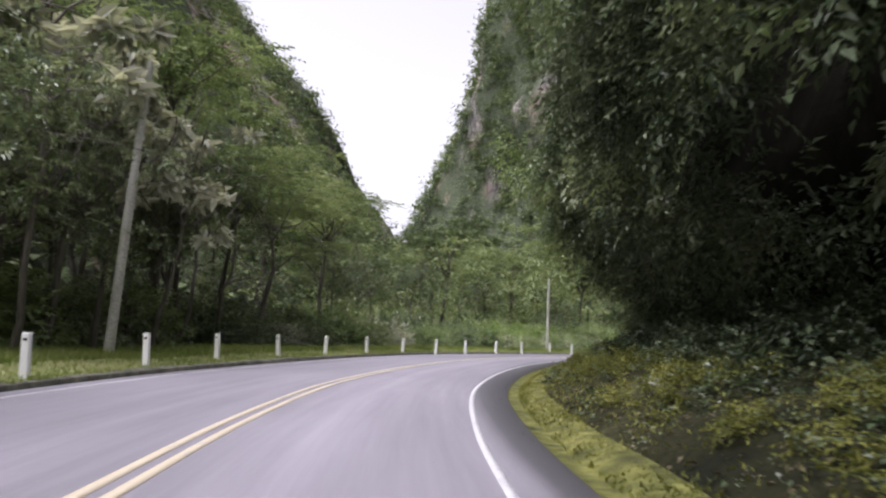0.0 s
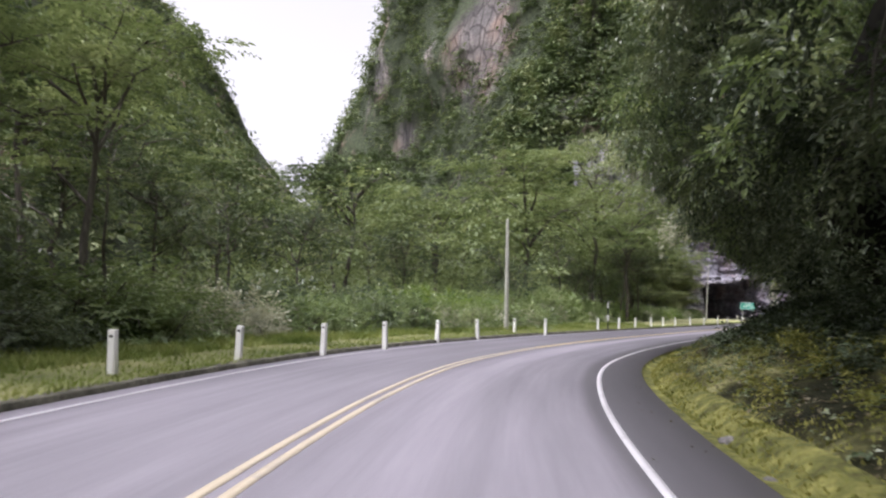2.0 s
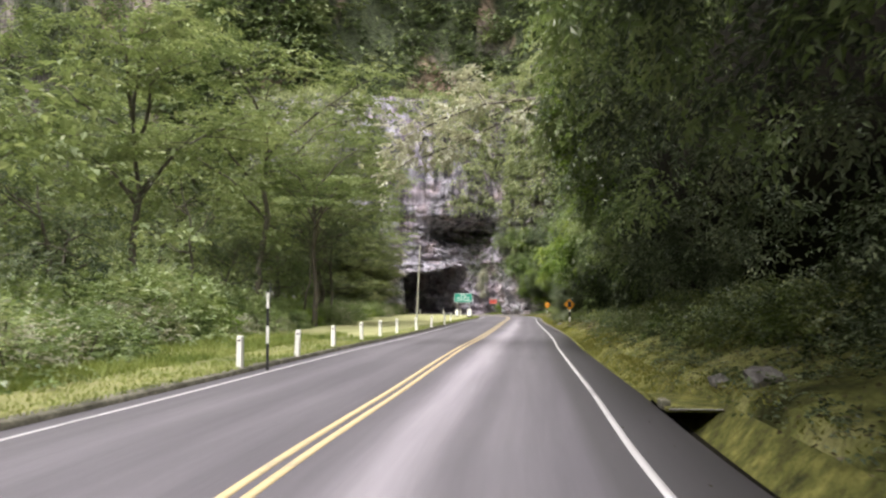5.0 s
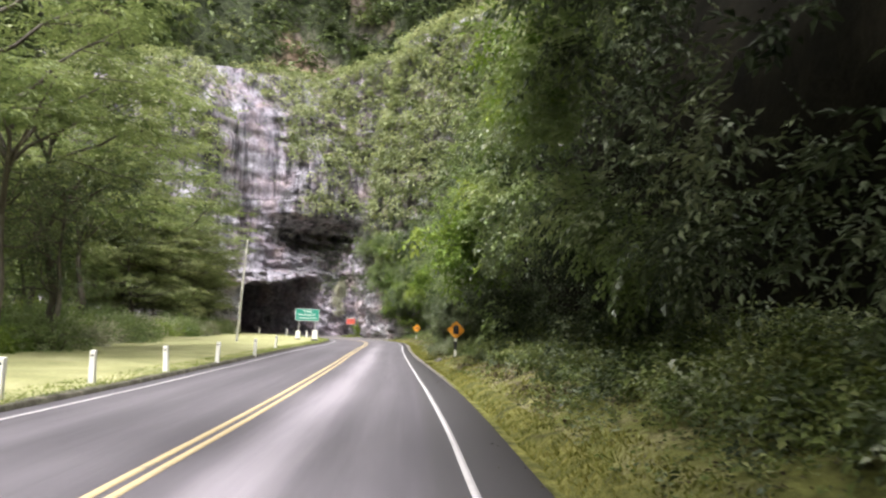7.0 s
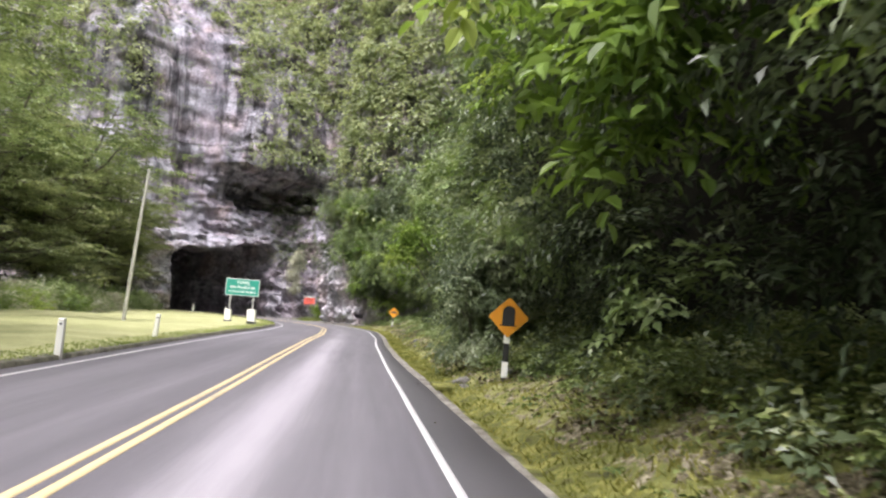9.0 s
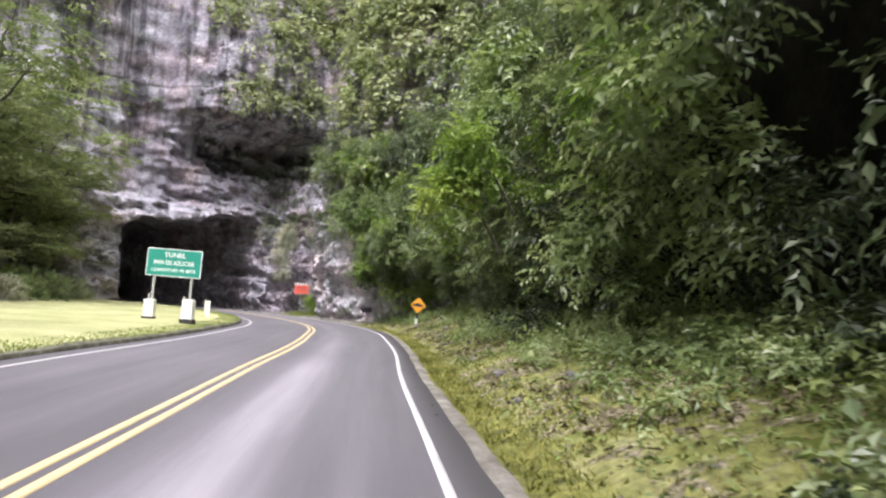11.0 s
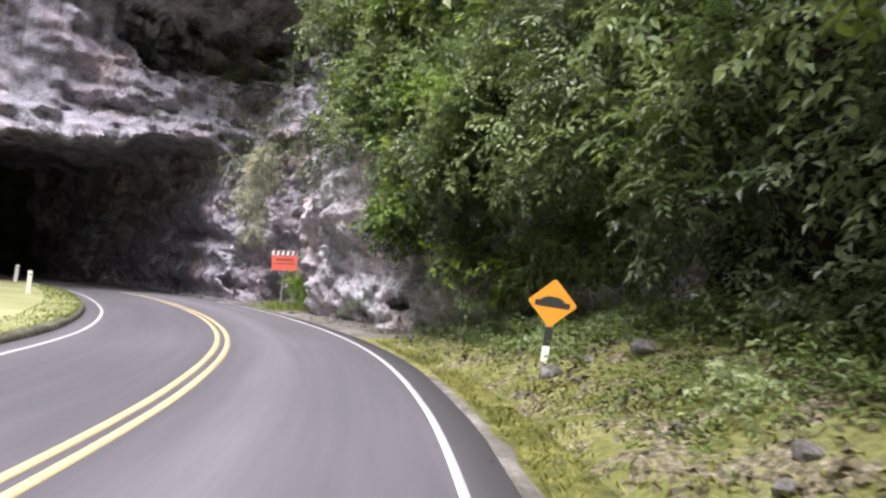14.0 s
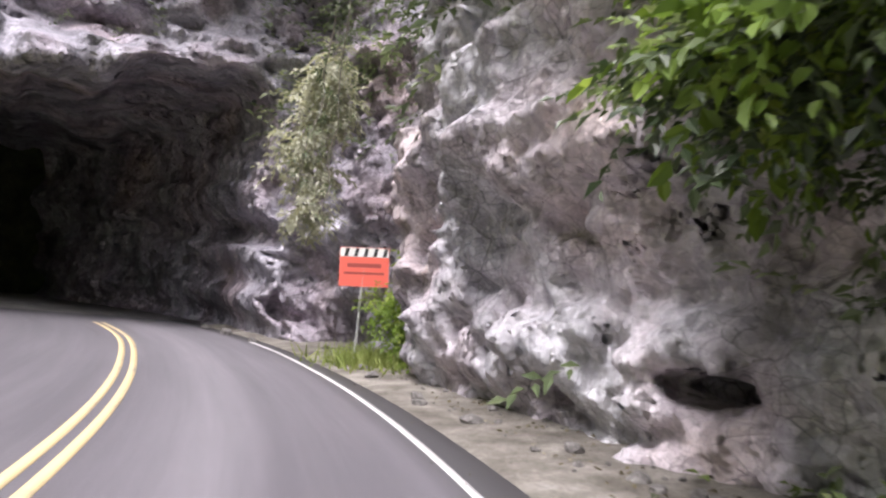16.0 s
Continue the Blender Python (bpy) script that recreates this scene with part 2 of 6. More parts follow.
def asphalt_material():
    """Worn asphalt: pale polished wheel tracks along the lanes, darker between, grain, patches and stains."""
    m, nt, bsdf = nodes_of("asphalt")
    uv = node(nt, "ShaderNodeUVMap", uv_map="road").outputs["UV"]
    sep = node(nt, "ShaderNodeSeparateXYZ", {"Vector": uv})
    along, across = sep.outputs["X"], sep.outputs["Y"]
    wob = node(nt, "ShaderNodeTexNoise", {"Vector": node(nt, "ShaderNodeMapping", {"Vector": uv, "Scale": (0.05, 0.4, 1)}).outputs[0], "Scale": 1.0, "Detail": 3.0}).outputs["Fac"]
    sh = node(nt, "ShaderNodeMath", {0: wob, 1: 0.9, 2: across}, operation="MULTIPLY_ADD").outputs[0]
    newer = node(nt, "ShaderNodeMapRange", {"Value": along, "From Min": 98.0, "From Max": 142.0}).outputs[0]
    fade = node(nt, "ShaderNodeMapRange", {"Value": along, "From Min": 200.0, "From Max": 232.0, "To Min": 1.0, "To Max": 0.35}).outputs[0]
    lane = node(nt, "ShaderNodeMath", {0: newer, 1: -0.37, 2: 0.64}, operation="MULTIPLY_ADD").outputs[0]
    for middle, width, pale in ((1.75, 0.62, 0.58), (3.1, 0.35, 0.14), (-0.75, 0.45, 0.12), (-2.6, 0.5, 0.16)):
        off = node(nt, "ShaderNodeMath", {0: sh, 1: middle}, operation="SUBTRACT").outputs[0]
        off = node(nt, "ShaderNodeMath", {0: off, 1: width}, operation="DIVIDE").outputs[0]
        off = node(nt, "ShaderNodeMath", {0: off, 1: off}, operation="MULTIPLY").outputs[0]
        off = node(nt, "ShaderNodeMath", {0: off, 1: -1.0}, operation="MULTIPLY").outputs[0]
        worn = node(nt, "ShaderNodeMath", {0: off}, operation="EXPONENT").outputs[0]
        deep_ = node(nt, "ShaderNodeMapRange", {"Value": newer, "To Min": pale * 0.2, "To Max": pale}).outputs[0]
        deep_ = node(nt, "ShaderNodeMath", {0: deep_, 1: fade}, operation="MULTIPLY").outputs[0]
        lane = node(nt, "ShaderNodeMath", {0: worn, 1: deep_, 2: lane}, operation="MULTIPLY_ADD").outputs[0]
    co = node(nt, "ShaderNodeTexCoord").outputs["Object"]
    streak = node(nt, "ShaderNodeTexNoise", {"Vector": node(nt, "ShaderNodeMapping", {"Vector": uv, "Scale": (0.12, 2.6, 1)}).outputs[0], "Scale": 1.0, "Detail": 5.0, "Roughness": 0.65}).outputs["Fac"]
    patch = node(nt, "ShaderNodeTexNoise", {"Vector": co, "Scale": 0.09, "Detail": 4.0}).outputs["Fac"]
    grain = node(nt, "ShaderNodeTexNoise", {"Vector": co, "Scale": 45.0, "Detail": 4.0, "Roughness": 0.8}).outputs["Fac"]
    v = node(nt, "ShaderNodeMath", {0: streak, 1: 0.45, 2: lane}, operation="MULTIPLY_ADD").outputs[0]
    v = node(nt, "ShaderNodeMath", {0: patch, 1: 0.35, 2: v}, operation="MULTIPLY_ADD").outputs[0]
    v = node(nt, "ShaderNodeMath", {0: grain, 1: 0.16, 2: v}, operation="MULTIPLY_ADD").outputs[0]
    v = node(nt, "ShaderNodeMath", {0: v, 1: 0.5}, operation="SUBTRACT").outputs[0]
    col = ramp(nt, v, [(0.2, (0.10, 0.094, 0.106)), (0.5, (0.168, 0.157, 0.176)), (0.85, (0.31, 0.288, 0.32))])
    edge = node(nt, "ShaderNodeMapRange", {"Value": across, "From Min": 3.5, "From Max": 3.75}).outputs[0]
    col = mix(nt, col, (0.075, 0.073, 0.075), node(nt, "ShaderNodeMath", {0: edge, 1: 0.72}, operation="MULTIPLY").outputs[0])
    nt.links.new(col, bsdf.inputs["Base Color"])
    bsdf.inputs["Roughness"].default_value = 0.62
    bsdf.inputs["Specular IOR Level"].default_value = 0.4
    b = node(nt, "ShaderNodeBump", {"Height": grain, "Strength": 0.35, "Distance": 0.01})
    nt.links.new(b.outputs["Normal"], bsdf.inputs["Normal"])
    return m


def paint_material(name, colour, wear=0.5, under=(0.2, 0.19, 0.2)):
    """Road or post paint, chipped and dirty."""
    m, nt, bsdf = nodes_of(name)
    co = node(nt, "ShaderNodeTexCoord").outputs["Object"]
    n1 = node(nt, "ShaderNodeTexNoise", {"Vector": co, "Scale": 6.0, "Detail": 6.0, "Roughness": 0.75}).outputs["Fac"]
    n2 = node(nt, "ShaderNodeTexNoise", {"Vector": co, "Scale": 0.5, "Detail": 3.0}).outputs["Fac"]
    k = node(nt, "ShaderNodeMath", {0: n1, 1: n2}, operation="ADD").outputs[0]
    w = node(nt, "ShaderNodeMapRange", {"Value": k, "From Min": 1.05, "From Max": 1.4, "To Max": wear}).outputs[0]
    nt.links.new(mix(nt, colour, under, w), bsdf.inputs["Base Color"])
    bsdf.inputs["Roughness"].default_value = 0.6
    return m


def rock_material():
    """Grey limestone: pale washed faces, dark wet streaks, brown and violet stains, fissures."""
    m, nt, bsdf = nodes_of("limestone")
    co = node(nt, "ShaderNodeTexCoord").outputs["Object"]
    geo = node(nt, "ShaderNodeNewGeometry")
    big = node(nt, "ShaderNodeTexNoise", {"Vector": co, "Scale": 0.16, "Detail": 6.0, "Roughness": 0.6}).outputs["Fac"]
    run = node(nt, "ShaderNodeTexNoise", {"Vector": node(nt, "ShaderNodeMapping", {"Vector": co, "Scale": (1.0, 1.0, 0.12)}).outputs[0], "Scale": 0.7, "Detail": 3.0, "Roughness": 0.5}).outputs["Fac"]
    bed = node(nt, "ShaderNodeTexNoise", {"Vector": node(nt, "ShaderNodeMapping", {"Vector": co, "Scale": (0.35, 0.35, 2.6), "Rotation": (0.06, -0.1, 0)}).outputs[0], "Scale": 1.0, "Detail": 6.0, "Roughness": 0.7}).outputs["Fac"]
    fine = node(nt, "ShaderNodeTexNoise", {"Vector": co, "Scale": 7.0, "Detail": 8.0, "Roughness": 0.72}).outputs["Fac"]
    col = ramp(nt, big, [(0.30, (0.52, 0.505, 0.52)), (0.48, (0.60, 0.585, 0.605)), (0.62, (0.67, 0.655, 0.675))])
    col = mix(nt, col, ramp(nt, run, [(0.36, (0.62, 0.61, 0.63)), (0.56, (1.12, 1.1, 1.1))]), 0.7, "MULTIPLY")
    col = mix(nt, col, ramp(nt, bed, [(0.35, (0.45, 0.42, 0.42)), (0.55, (1.1, 1.08, 1.08))]), 0.3, "MULTIPLY")
    xyz = node(nt, "ShaderNodeSeparateXYZ", {0: co})
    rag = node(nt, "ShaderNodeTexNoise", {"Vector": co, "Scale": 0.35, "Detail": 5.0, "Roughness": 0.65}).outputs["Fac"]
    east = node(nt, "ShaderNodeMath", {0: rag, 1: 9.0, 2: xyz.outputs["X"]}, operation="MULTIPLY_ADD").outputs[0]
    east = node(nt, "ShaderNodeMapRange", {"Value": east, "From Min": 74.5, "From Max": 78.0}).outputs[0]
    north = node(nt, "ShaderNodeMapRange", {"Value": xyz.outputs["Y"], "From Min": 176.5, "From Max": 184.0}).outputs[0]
    # Rock turns darker and mauve towards the east and north.
    dark_zone = node(nt, "ShaderNodeMath", {0: east, 1: north}, operation="MULTIPLY").outputs[0]
    col = mix(nt, col, mix(nt, col, (0.66, 0.64, 0.68), 1.0, "MULTIPLY"), dark_zone)
    drip = node(nt, "ShaderNodeTexNoise", {"Vector": node(nt, "ShaderNodeMapping", {"Vector": co, "Scale": (1.0, 0.5, 0.03)}).outputs[0], "Scale": 1.0, "Detail": 4.0, "Roughness": 0.6}).outputs["Fac"]
    high = node(nt, "ShaderNodeMapRange", {"Value": node(nt, "ShaderNodeSeparateXYZ", {0: co}).outputs["Z"], "From Min": 9.0, "From Max": 16.0}).outputs[0]
    col = mix(nt, col, mix(nt, col, ramp(nt, drip, [(0.40, (0.30, 0.30, 0.31)), (0.47, (0.8, 0.8, 0.81)), (0.60, (1.1, 1.1, 1.1))]), 1.0, "MULTIPLY"), high)
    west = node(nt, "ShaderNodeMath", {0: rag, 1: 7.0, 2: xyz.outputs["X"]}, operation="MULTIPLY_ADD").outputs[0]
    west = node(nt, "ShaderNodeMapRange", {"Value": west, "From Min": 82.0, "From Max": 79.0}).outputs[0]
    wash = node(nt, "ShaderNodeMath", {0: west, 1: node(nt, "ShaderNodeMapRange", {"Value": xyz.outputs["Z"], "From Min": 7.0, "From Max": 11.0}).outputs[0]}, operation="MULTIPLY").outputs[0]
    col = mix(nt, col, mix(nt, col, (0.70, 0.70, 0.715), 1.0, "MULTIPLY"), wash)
    warp = node(nt, "ShaderNodeTexNoise", {"Vector": co, "Scale": 0.8, "Detail": 2.0}).outputs["Color"]
    bent = mix(nt, co, warp, 0.22, "ADD")
    normal = geo.outputs["Normal"]
    tilt = normal
    sound = node(nt, "ShaderNodeMapRange", {"Value": wash, "To Min": 1.0, "To Max": 0.25}).outputs[0]
    for size, turn, lean, depth, gapw in ((0.7, (0.1, 0.15, 0.4), 0.6, 0.72, 0.03), (2.0, (0.25, -0.1, 0.9), 0.85, 0.5, 0.04), (5.2, (0.0, 0.3, 0.2), 0.9, 0.55, 0.06), (12.0, (0.4, 0.1, 0.7), 0.8, 0.7, 0.06)):
        skew = node(nt, "ShaderNodeMapping", {"Vector": bent, "Scale": (1, 1, 1.2), "Rotation": turn}).outputs[0]
        block = node(nt, "ShaderNodeTexVoronoi", {"Vector": skew, "Scale": size}).outputs["Color"]
        off = node(nt, "ShaderNodeVectorMath", {0: block, 1: (0.5, 0.5, 0.5)}, operation="SUBTRACT").outputs[0]
        off = node(nt, "ShaderNodeVectorMath", {0: off, "Scale": node(nt, "ShaderNodeMath", {0: sound, 1: lean}, operation="MULTIPLY").outputs[0]}, operation="SCALE").outputs[0]
        tilt = node(nt, "ShaderNodeVectorMath", {0: tilt, 1: off}, operation="ADD").outputs[0]
        rim = node(nt, "ShaderNodeTexVoronoi", {"Vector": skew, "Scale": size}, feature="DISTANCE_TO_EDGE").outputs["Distance"]
        open_ = node(nt, "ShaderNodeMapRange", {"Value": rag, "From Min": 0.42, "From Max": 0.62, "To Min": 0.0008, "To Max": gapw}).outputs[0]
        col = mix(nt, col, node(nt, "ShaderNodeMapRange", {"Value": rim, "From Min": 0.0, "From Max": open_, "To Min": depth, "To Max": 1.0}).outputs[0], 1.0, "MULTIPLY")
        tone = node(nt, "ShaderNodeSeparateColor", {0: block}).outputs[0]
        col = mix(nt, col, ramp(nt, tone, [(0.1, (0.82, 0.82, 0.83)), (0.9, (1.12, 1.12, 1.12))]), 0.8, "MULTIPLY")
    tilt = node(nt, "ShaderNodeVectorMath", {0: tilt}, operation="NORMALIZE").outputs[0]
    tint = node(nt, "ShaderNodeTexNoise", {"Vector": co, "Scale": 0.33, "Detail": 3.0}).outputs["Fac"]
    col = mix(nt, col, ramp(nt, tint, [(0.42, (0.97, 1.0, 1.02)), (0.56, (1.03, 0.97, 1.0)), (0.72, (1.06, 0.92, 0.84))]), 1.0, "MULTIPLY")
    col = mix(nt, col, ramp(nt, fine, [(0.3, (0.78, 0.78, 0.78)), (0.65, (1.12, 1.12, 1.12))]), 1.0, "MULTIPLY")
    nt.links.new(col, bsdf.inputs["Base Color"])
    bsdf.inputs["Roughness"].default_value = 0.8
    bsdf.inputs["Specular IOR Level"].default_value = 0.3
    b = node(nt, "ShaderNodeBump", {"Height": fine, "Strength": 0.45, "Distance": 0.05, "Normal": tilt})
    nt.links.new(b.outputs["Normal"], bsdf.inputs["Normal"])
    return m


def mountain_material():
    """Steep mountain side: mossy dark green over limestone, bare rock in tall streaks."""
    m, nt, bsdf = nodes_of("mountain_side")
    co = node(nt, "ShaderNodeTexCoord").outputs["Object"]
    tall = node(nt, "ShaderNodeTexNoise", {"Vector": node(nt, "ShaderNodeMapping", {"Vector": co, "Scale": (1, 1, 0.3)}).outputs[0], "Scale": 0.06, "Detail": 5.0, "Roughness": 0.6}).outputs["Fac"]
    fine = node(nt, "ShaderNodeTexNoise", {"Vector": co, "Scale": 0.9, "Detail": 7.0, "Roughness": 0.7}).outputs["Fac"]
    stain = node(nt, "ShaderNodeTexNoise", {"Vector": co, "Scale": 0.05, "Detail": 4.0}).outputs["Fac"]
    rock = ramp(nt, stain, [(0.38, (0.20, 0.19, 0.19)), (0.5, (0.34, 0.31, 0.295)), (0.62, (0.44, 0.33, 0.27))])
    green = ramp(nt, fine, [(0.3, (0.03, 0.042, 0.02)), (0.7, (0.10, 0.125, 0.058))])
    k = node(nt, "ShaderNodeMapRange", {"Value": tall, "From Min": 0.57, "From Max": 0.66}).outputs[0]
    for place_, reach in (((-71, 247, 82), 22.0), ((-60, 178, 72), 12.0), ((31, 283, 92), 17.0), ((7, 335, 70), 7.0), ((34, 279, 70), 9.0)):
        off = node(nt, "ShaderNodeVectorMath", {0: co, 1: place_}, operation="SUBTRACT").outputs[0]
        squat = node(nt, "ShaderNodeVectorMath", {0: off, 1: (1.3, 0.7, 0.8)}, operation="MULTIPLY").outputs[0]
        away = node(nt, "ShaderNodeVectorMath", {0: squat}, operation="LENGTH").outputs["Value"]
        rag = node(nt, "ShaderNodeMath", {0: fine, 1: 22.0, 2: away}, operation="MULTIPLY_ADD").outputs[0]
        near = node(nt, "ShaderNodeMapRange", {"Value": rag, "From Min": reach + 14, "From Max": reach + 8}).outputs[0]
        k = node(nt, "ShaderNodeMath", {0: k, 1: near}, operation="MAXIMUM").outputs[0]
    rock = mix(nt, rock, ramp(nt, tall, [(0.4, (0.45, 0.43, 0.42)), (0.6, (1.1, 1.05, 1.0))]), 1.0, "MULTIPLY")
    rift = node(nt, "ShaderNodeTexVoronoi", {"Vector": node(nt, "ShaderNodeMapping", {"Vector": mix(nt, co, node(nt, "ShaderNodeTexNoise", {"Vector": co, "Scale": 0.3, "Detail": 4.0}).outputs["Color"], 3.0, "ADD"), "Scale": (1, 1, 0.4)}).outputs[0], "Scale": 0.28}, feature="DISTANCE_TO_EDGE").outputs["Distance"]
    rock = mix(nt, rock, ramp(nt, rift, [(0.0, (0.3, 0.29, 0.28)), (0.12, (1.0, 1.0, 1.0))]), 1.0, "MULTIPLY")
    col = mix(nt, green, rock, k)
    col = mix(nt, col, ramp(nt, fine, [(0.3, (0.5, 0.5, 0.5)), (0.65, (1.2, 1.2, 1.2))]), 1.0, "MULTIPLY")
    nt.links.new(col, bsdf.inputs["Base Color"])
    bsdf.inputs["Roughness"].default_value = 0.9
    b = node(nt, "ShaderNodeBump", {"Height": fine, "Strength": 0.8, "Distance": 1.2})
    nt.links.new(b.outputs["Normal"], bsdf.inputs["Normal"])
    return m


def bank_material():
    """Bank soil: leaf litter with the overhanging forest's shade put into its colour, yellow-green moss taking over
    towards the open bend.
    """
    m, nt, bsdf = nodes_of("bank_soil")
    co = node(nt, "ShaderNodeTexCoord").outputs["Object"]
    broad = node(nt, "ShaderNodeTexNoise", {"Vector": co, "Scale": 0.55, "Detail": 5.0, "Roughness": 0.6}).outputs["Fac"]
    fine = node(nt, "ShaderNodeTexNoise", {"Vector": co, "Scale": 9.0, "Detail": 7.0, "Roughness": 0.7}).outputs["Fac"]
    # Litter tones are darkened to hold the forest's shade.
    shade_litter = ramp(nt, broad, [(0.35, (0.014, 0.015, 0.008)), (0.55, (0.038, 0.038, 0.017)), (0.7, (0.075, 0.072, 0.035))])
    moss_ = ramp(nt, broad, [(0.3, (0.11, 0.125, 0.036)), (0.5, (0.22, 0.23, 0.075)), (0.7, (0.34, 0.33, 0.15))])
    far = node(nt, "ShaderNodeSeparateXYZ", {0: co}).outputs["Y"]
    # Along Y the shade-dark colour gives way to brighter moss.
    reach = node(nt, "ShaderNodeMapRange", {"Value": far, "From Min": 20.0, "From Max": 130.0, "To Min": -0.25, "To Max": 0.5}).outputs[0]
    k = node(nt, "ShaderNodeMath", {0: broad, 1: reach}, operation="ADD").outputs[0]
    col = mix(nt, shade_litter, moss_, node(nt, "ShaderNodeMapRange", {"Value": k, "From Min": 0.35, "From Max": 0.65}).outputs[0])
    patch = node(nt, "ShaderNodeTexNoise", {"Vector": co, "Scale": 1.5, "Detail": 6.0, "Roughness": 0.65, "Distortion": 0.6}).outputs["Fac"]
    earth = ramp(nt, fine, [(0.35, (0.07, 0.056, 0.036)), (0.5, (0.23, 0.20, 0.135)), (0.65, (0.40, 0.36, 0.27))])
    bare = node(nt, "ShaderNodeMapRange", {"Value": patch, "From Min": 0.515, "From Max": 0.56}).outputs[0]
    open_ = node(nt, "ShaderNodeMapRange", {"Value": far, "From Min": 84.0, "From Max": 104.0}).outputs[0]
    col = mix(nt, col, earth, node(nt, "ShaderNodeMath", {0: bare, 1: open_}, operation="MULTIPLY").outputs[0])
    col = mix(nt, col, ramp(nt, fine, [(0.3, (0.55, 0.55, 0.55)), (0.7, (1.3, 1.3, 1.3))]), 1.0, "MULTIPLY")
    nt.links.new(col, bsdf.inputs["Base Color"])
    bsdf.inputs["Roughness"].default_value = 0.95
    bsdf.inputs["Specular IOR Level"].default_value = 0.1
    b = node(nt, "ShaderNodeBump", {"Height": fine, "Strength": 1.0, "Distance": 0.08})
    nt.links.new(b.outputs["Normal"], bsdf.inputs["Normal"])
    return m


ASPHALT = asphalt_material()
MOUNTAIN = mountain_material()
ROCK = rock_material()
WHITE_LINE = paint_material("white_road_paint", (0.52, 0.51, 0.52), 0.7)
YELLOW_LINE = paint_material("yellow_road_paint", (0.58, 0.46, 0.26), 0.9)
FADED_LINE = paint_material("faded_yellow_road_paint", (0.50, 0.43, 0.31), 1.0, (0.27, 0.26, 0.26))
CONCRETE = surface("pale_concrete", (0.22, 0.21, 0.2), (0.34, 0.33, 0.32), (0.45, 0.44, 0.43), 0.8, 14)
MOSSY = surface("mossy_concrete", (0.035, 0.04, 0.012), (0.15, 0.155, 0.038), (0.31, 0.30, 0.085), 2.2, 10, bump=1.0, bump_size=0.08)
DARK_KERB = surface("dark_damp_concrete", (0.055, 0.055, 0.04), (0.12, 0.115, 0.085), (0.22, 0.21, 0.16), 1.5, 12)
# Soil made near-black: the deep shade among the plants, put into colour.
SHADE_SOIL = surface("shade_black_soil", (0.006, 0.006, 0.005), (0.012, 0.011, 0.008), (0.022, 0.02, 0.014), 0.7, 6, bump=0.6, bump_size=0.08)
SHADE_SOIL.node_tree.nodes["Principled BSDF"].inputs["Specular IOR Level"].default_value = 0.05
GRAVEL = surface("dusty_pale_gravel", (0.10, 0.088, 0.072), (0.185, 0.17, 0.148), (0.32, 0.30, 0.272), 1.4, 16, bump=0.9, bump_size=0.04)
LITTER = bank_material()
TURF = surface("verge_turf", (0.11, 0.125, 0.045), (0.19, 0.20, 0.075), (0.28, 0.27, 0.12), 0.35, 11, bump=0.4, bump_size=0.03)
MEADOW = surface("mown_meadow", (0.25, 0.265, 0.115), (0.34, 0.345, 0.165), (0.43, 0.42, 0.23), 0.35, 14, bump=0.4, bump_size=0.03)
BARK = surface("grey_bark", (0.06, 0.05, 0.04), (0.13, 0.115, 0.095), (0.25, 0.23, 0.2), 1.2, 9, bump=0.5, stretch=(1, 1, 0.25))
LEAF = leaf_material("forest_leaves", (0.034, 0.056, 0.026), (0.155, 0.20, 0.105), (0.38, 0.42, 0.265), patch=0.45, rough=0.36, spec=0.6, speck=0.17, through_light=0.34)
# Darker copy of LEAF: the shade of low and inner foliage as colour.
LEAF_SHADE = leaf_material("shade_dark_leaves", (0.014, 0.024, 0.011), (0.066, 0.09, 0.046), (0.24, 0.275, 0.165), patch=0.4, rough=0.4, spec=0.2, through_light=0.1)
LEAF_CROWN = leaf_material("feathery_crown_leaves", (0.10, 0.14, 0.06), (0.25, 0.31, 0.155), (0.42, 0.46, 0.27), patch=0.3, rough=0.6, spec=0.3, speck=0.16, through_light=0.42)
LEAF_BUSH = leaf_material("thicket_leaves", (0.08, 0.125, 0.045), (0.23, 0.305, 0.13), (0.44, 0.48, 0.29), patch=0.5, rough=0.38, spec=0.55, speck=0.17, through_light=0.42)
LEAF_FAR = leaf_material("canopy_leaves", (0.05, 0.075, 0.034), (0.165, 0.215, 0.10), (0.36, 0.39, 0.22), patch=0.16, rough=0.6, spec=0.15, through_light=0.2, speck=0.14)
LEAF_CLIFF = leaf_material("pale_cliff_leaves", (0.11, 0.145, 0.06), (0.30, 0.35, 0.18), (0.50, 0.53, 0.33), patch=0.4, spec=0.5, through_light=0.42)
LEAF_BRIGHT = leaf_material("broad_bright_leaves", (0.08, 0.14, 0.025), (0.20, 0.30, 0.06), (0.40, 0.46, 0.13), patch=0.4, through_light=0.5)
LEAF_SILVER = leaf_material("silver_leaves", (0.26, 0.27, 0.21), (0.46, 0.46, 0.38), (0.66, 0.66, 0.58), patch=0.4, rough=0.5, through_light=0.4)
GRASS = leaf_material("grass_blades", (0.11, 0.16, 0.038), (0.22, 0.27, 0.08), (0.36, 0.385, 0.16), patch=0.35, rough=0.6, spec=0.15, through_light=0.35)
MOSS_BLADE = leaf_material("mossy_blades", (0.085, 0.095, 0.022), (0.19, 0.195, 0.05), (0.34, 0.32, 0.115), patch=0.6, rough=0.7, spec=0.1, through_light=0.25)
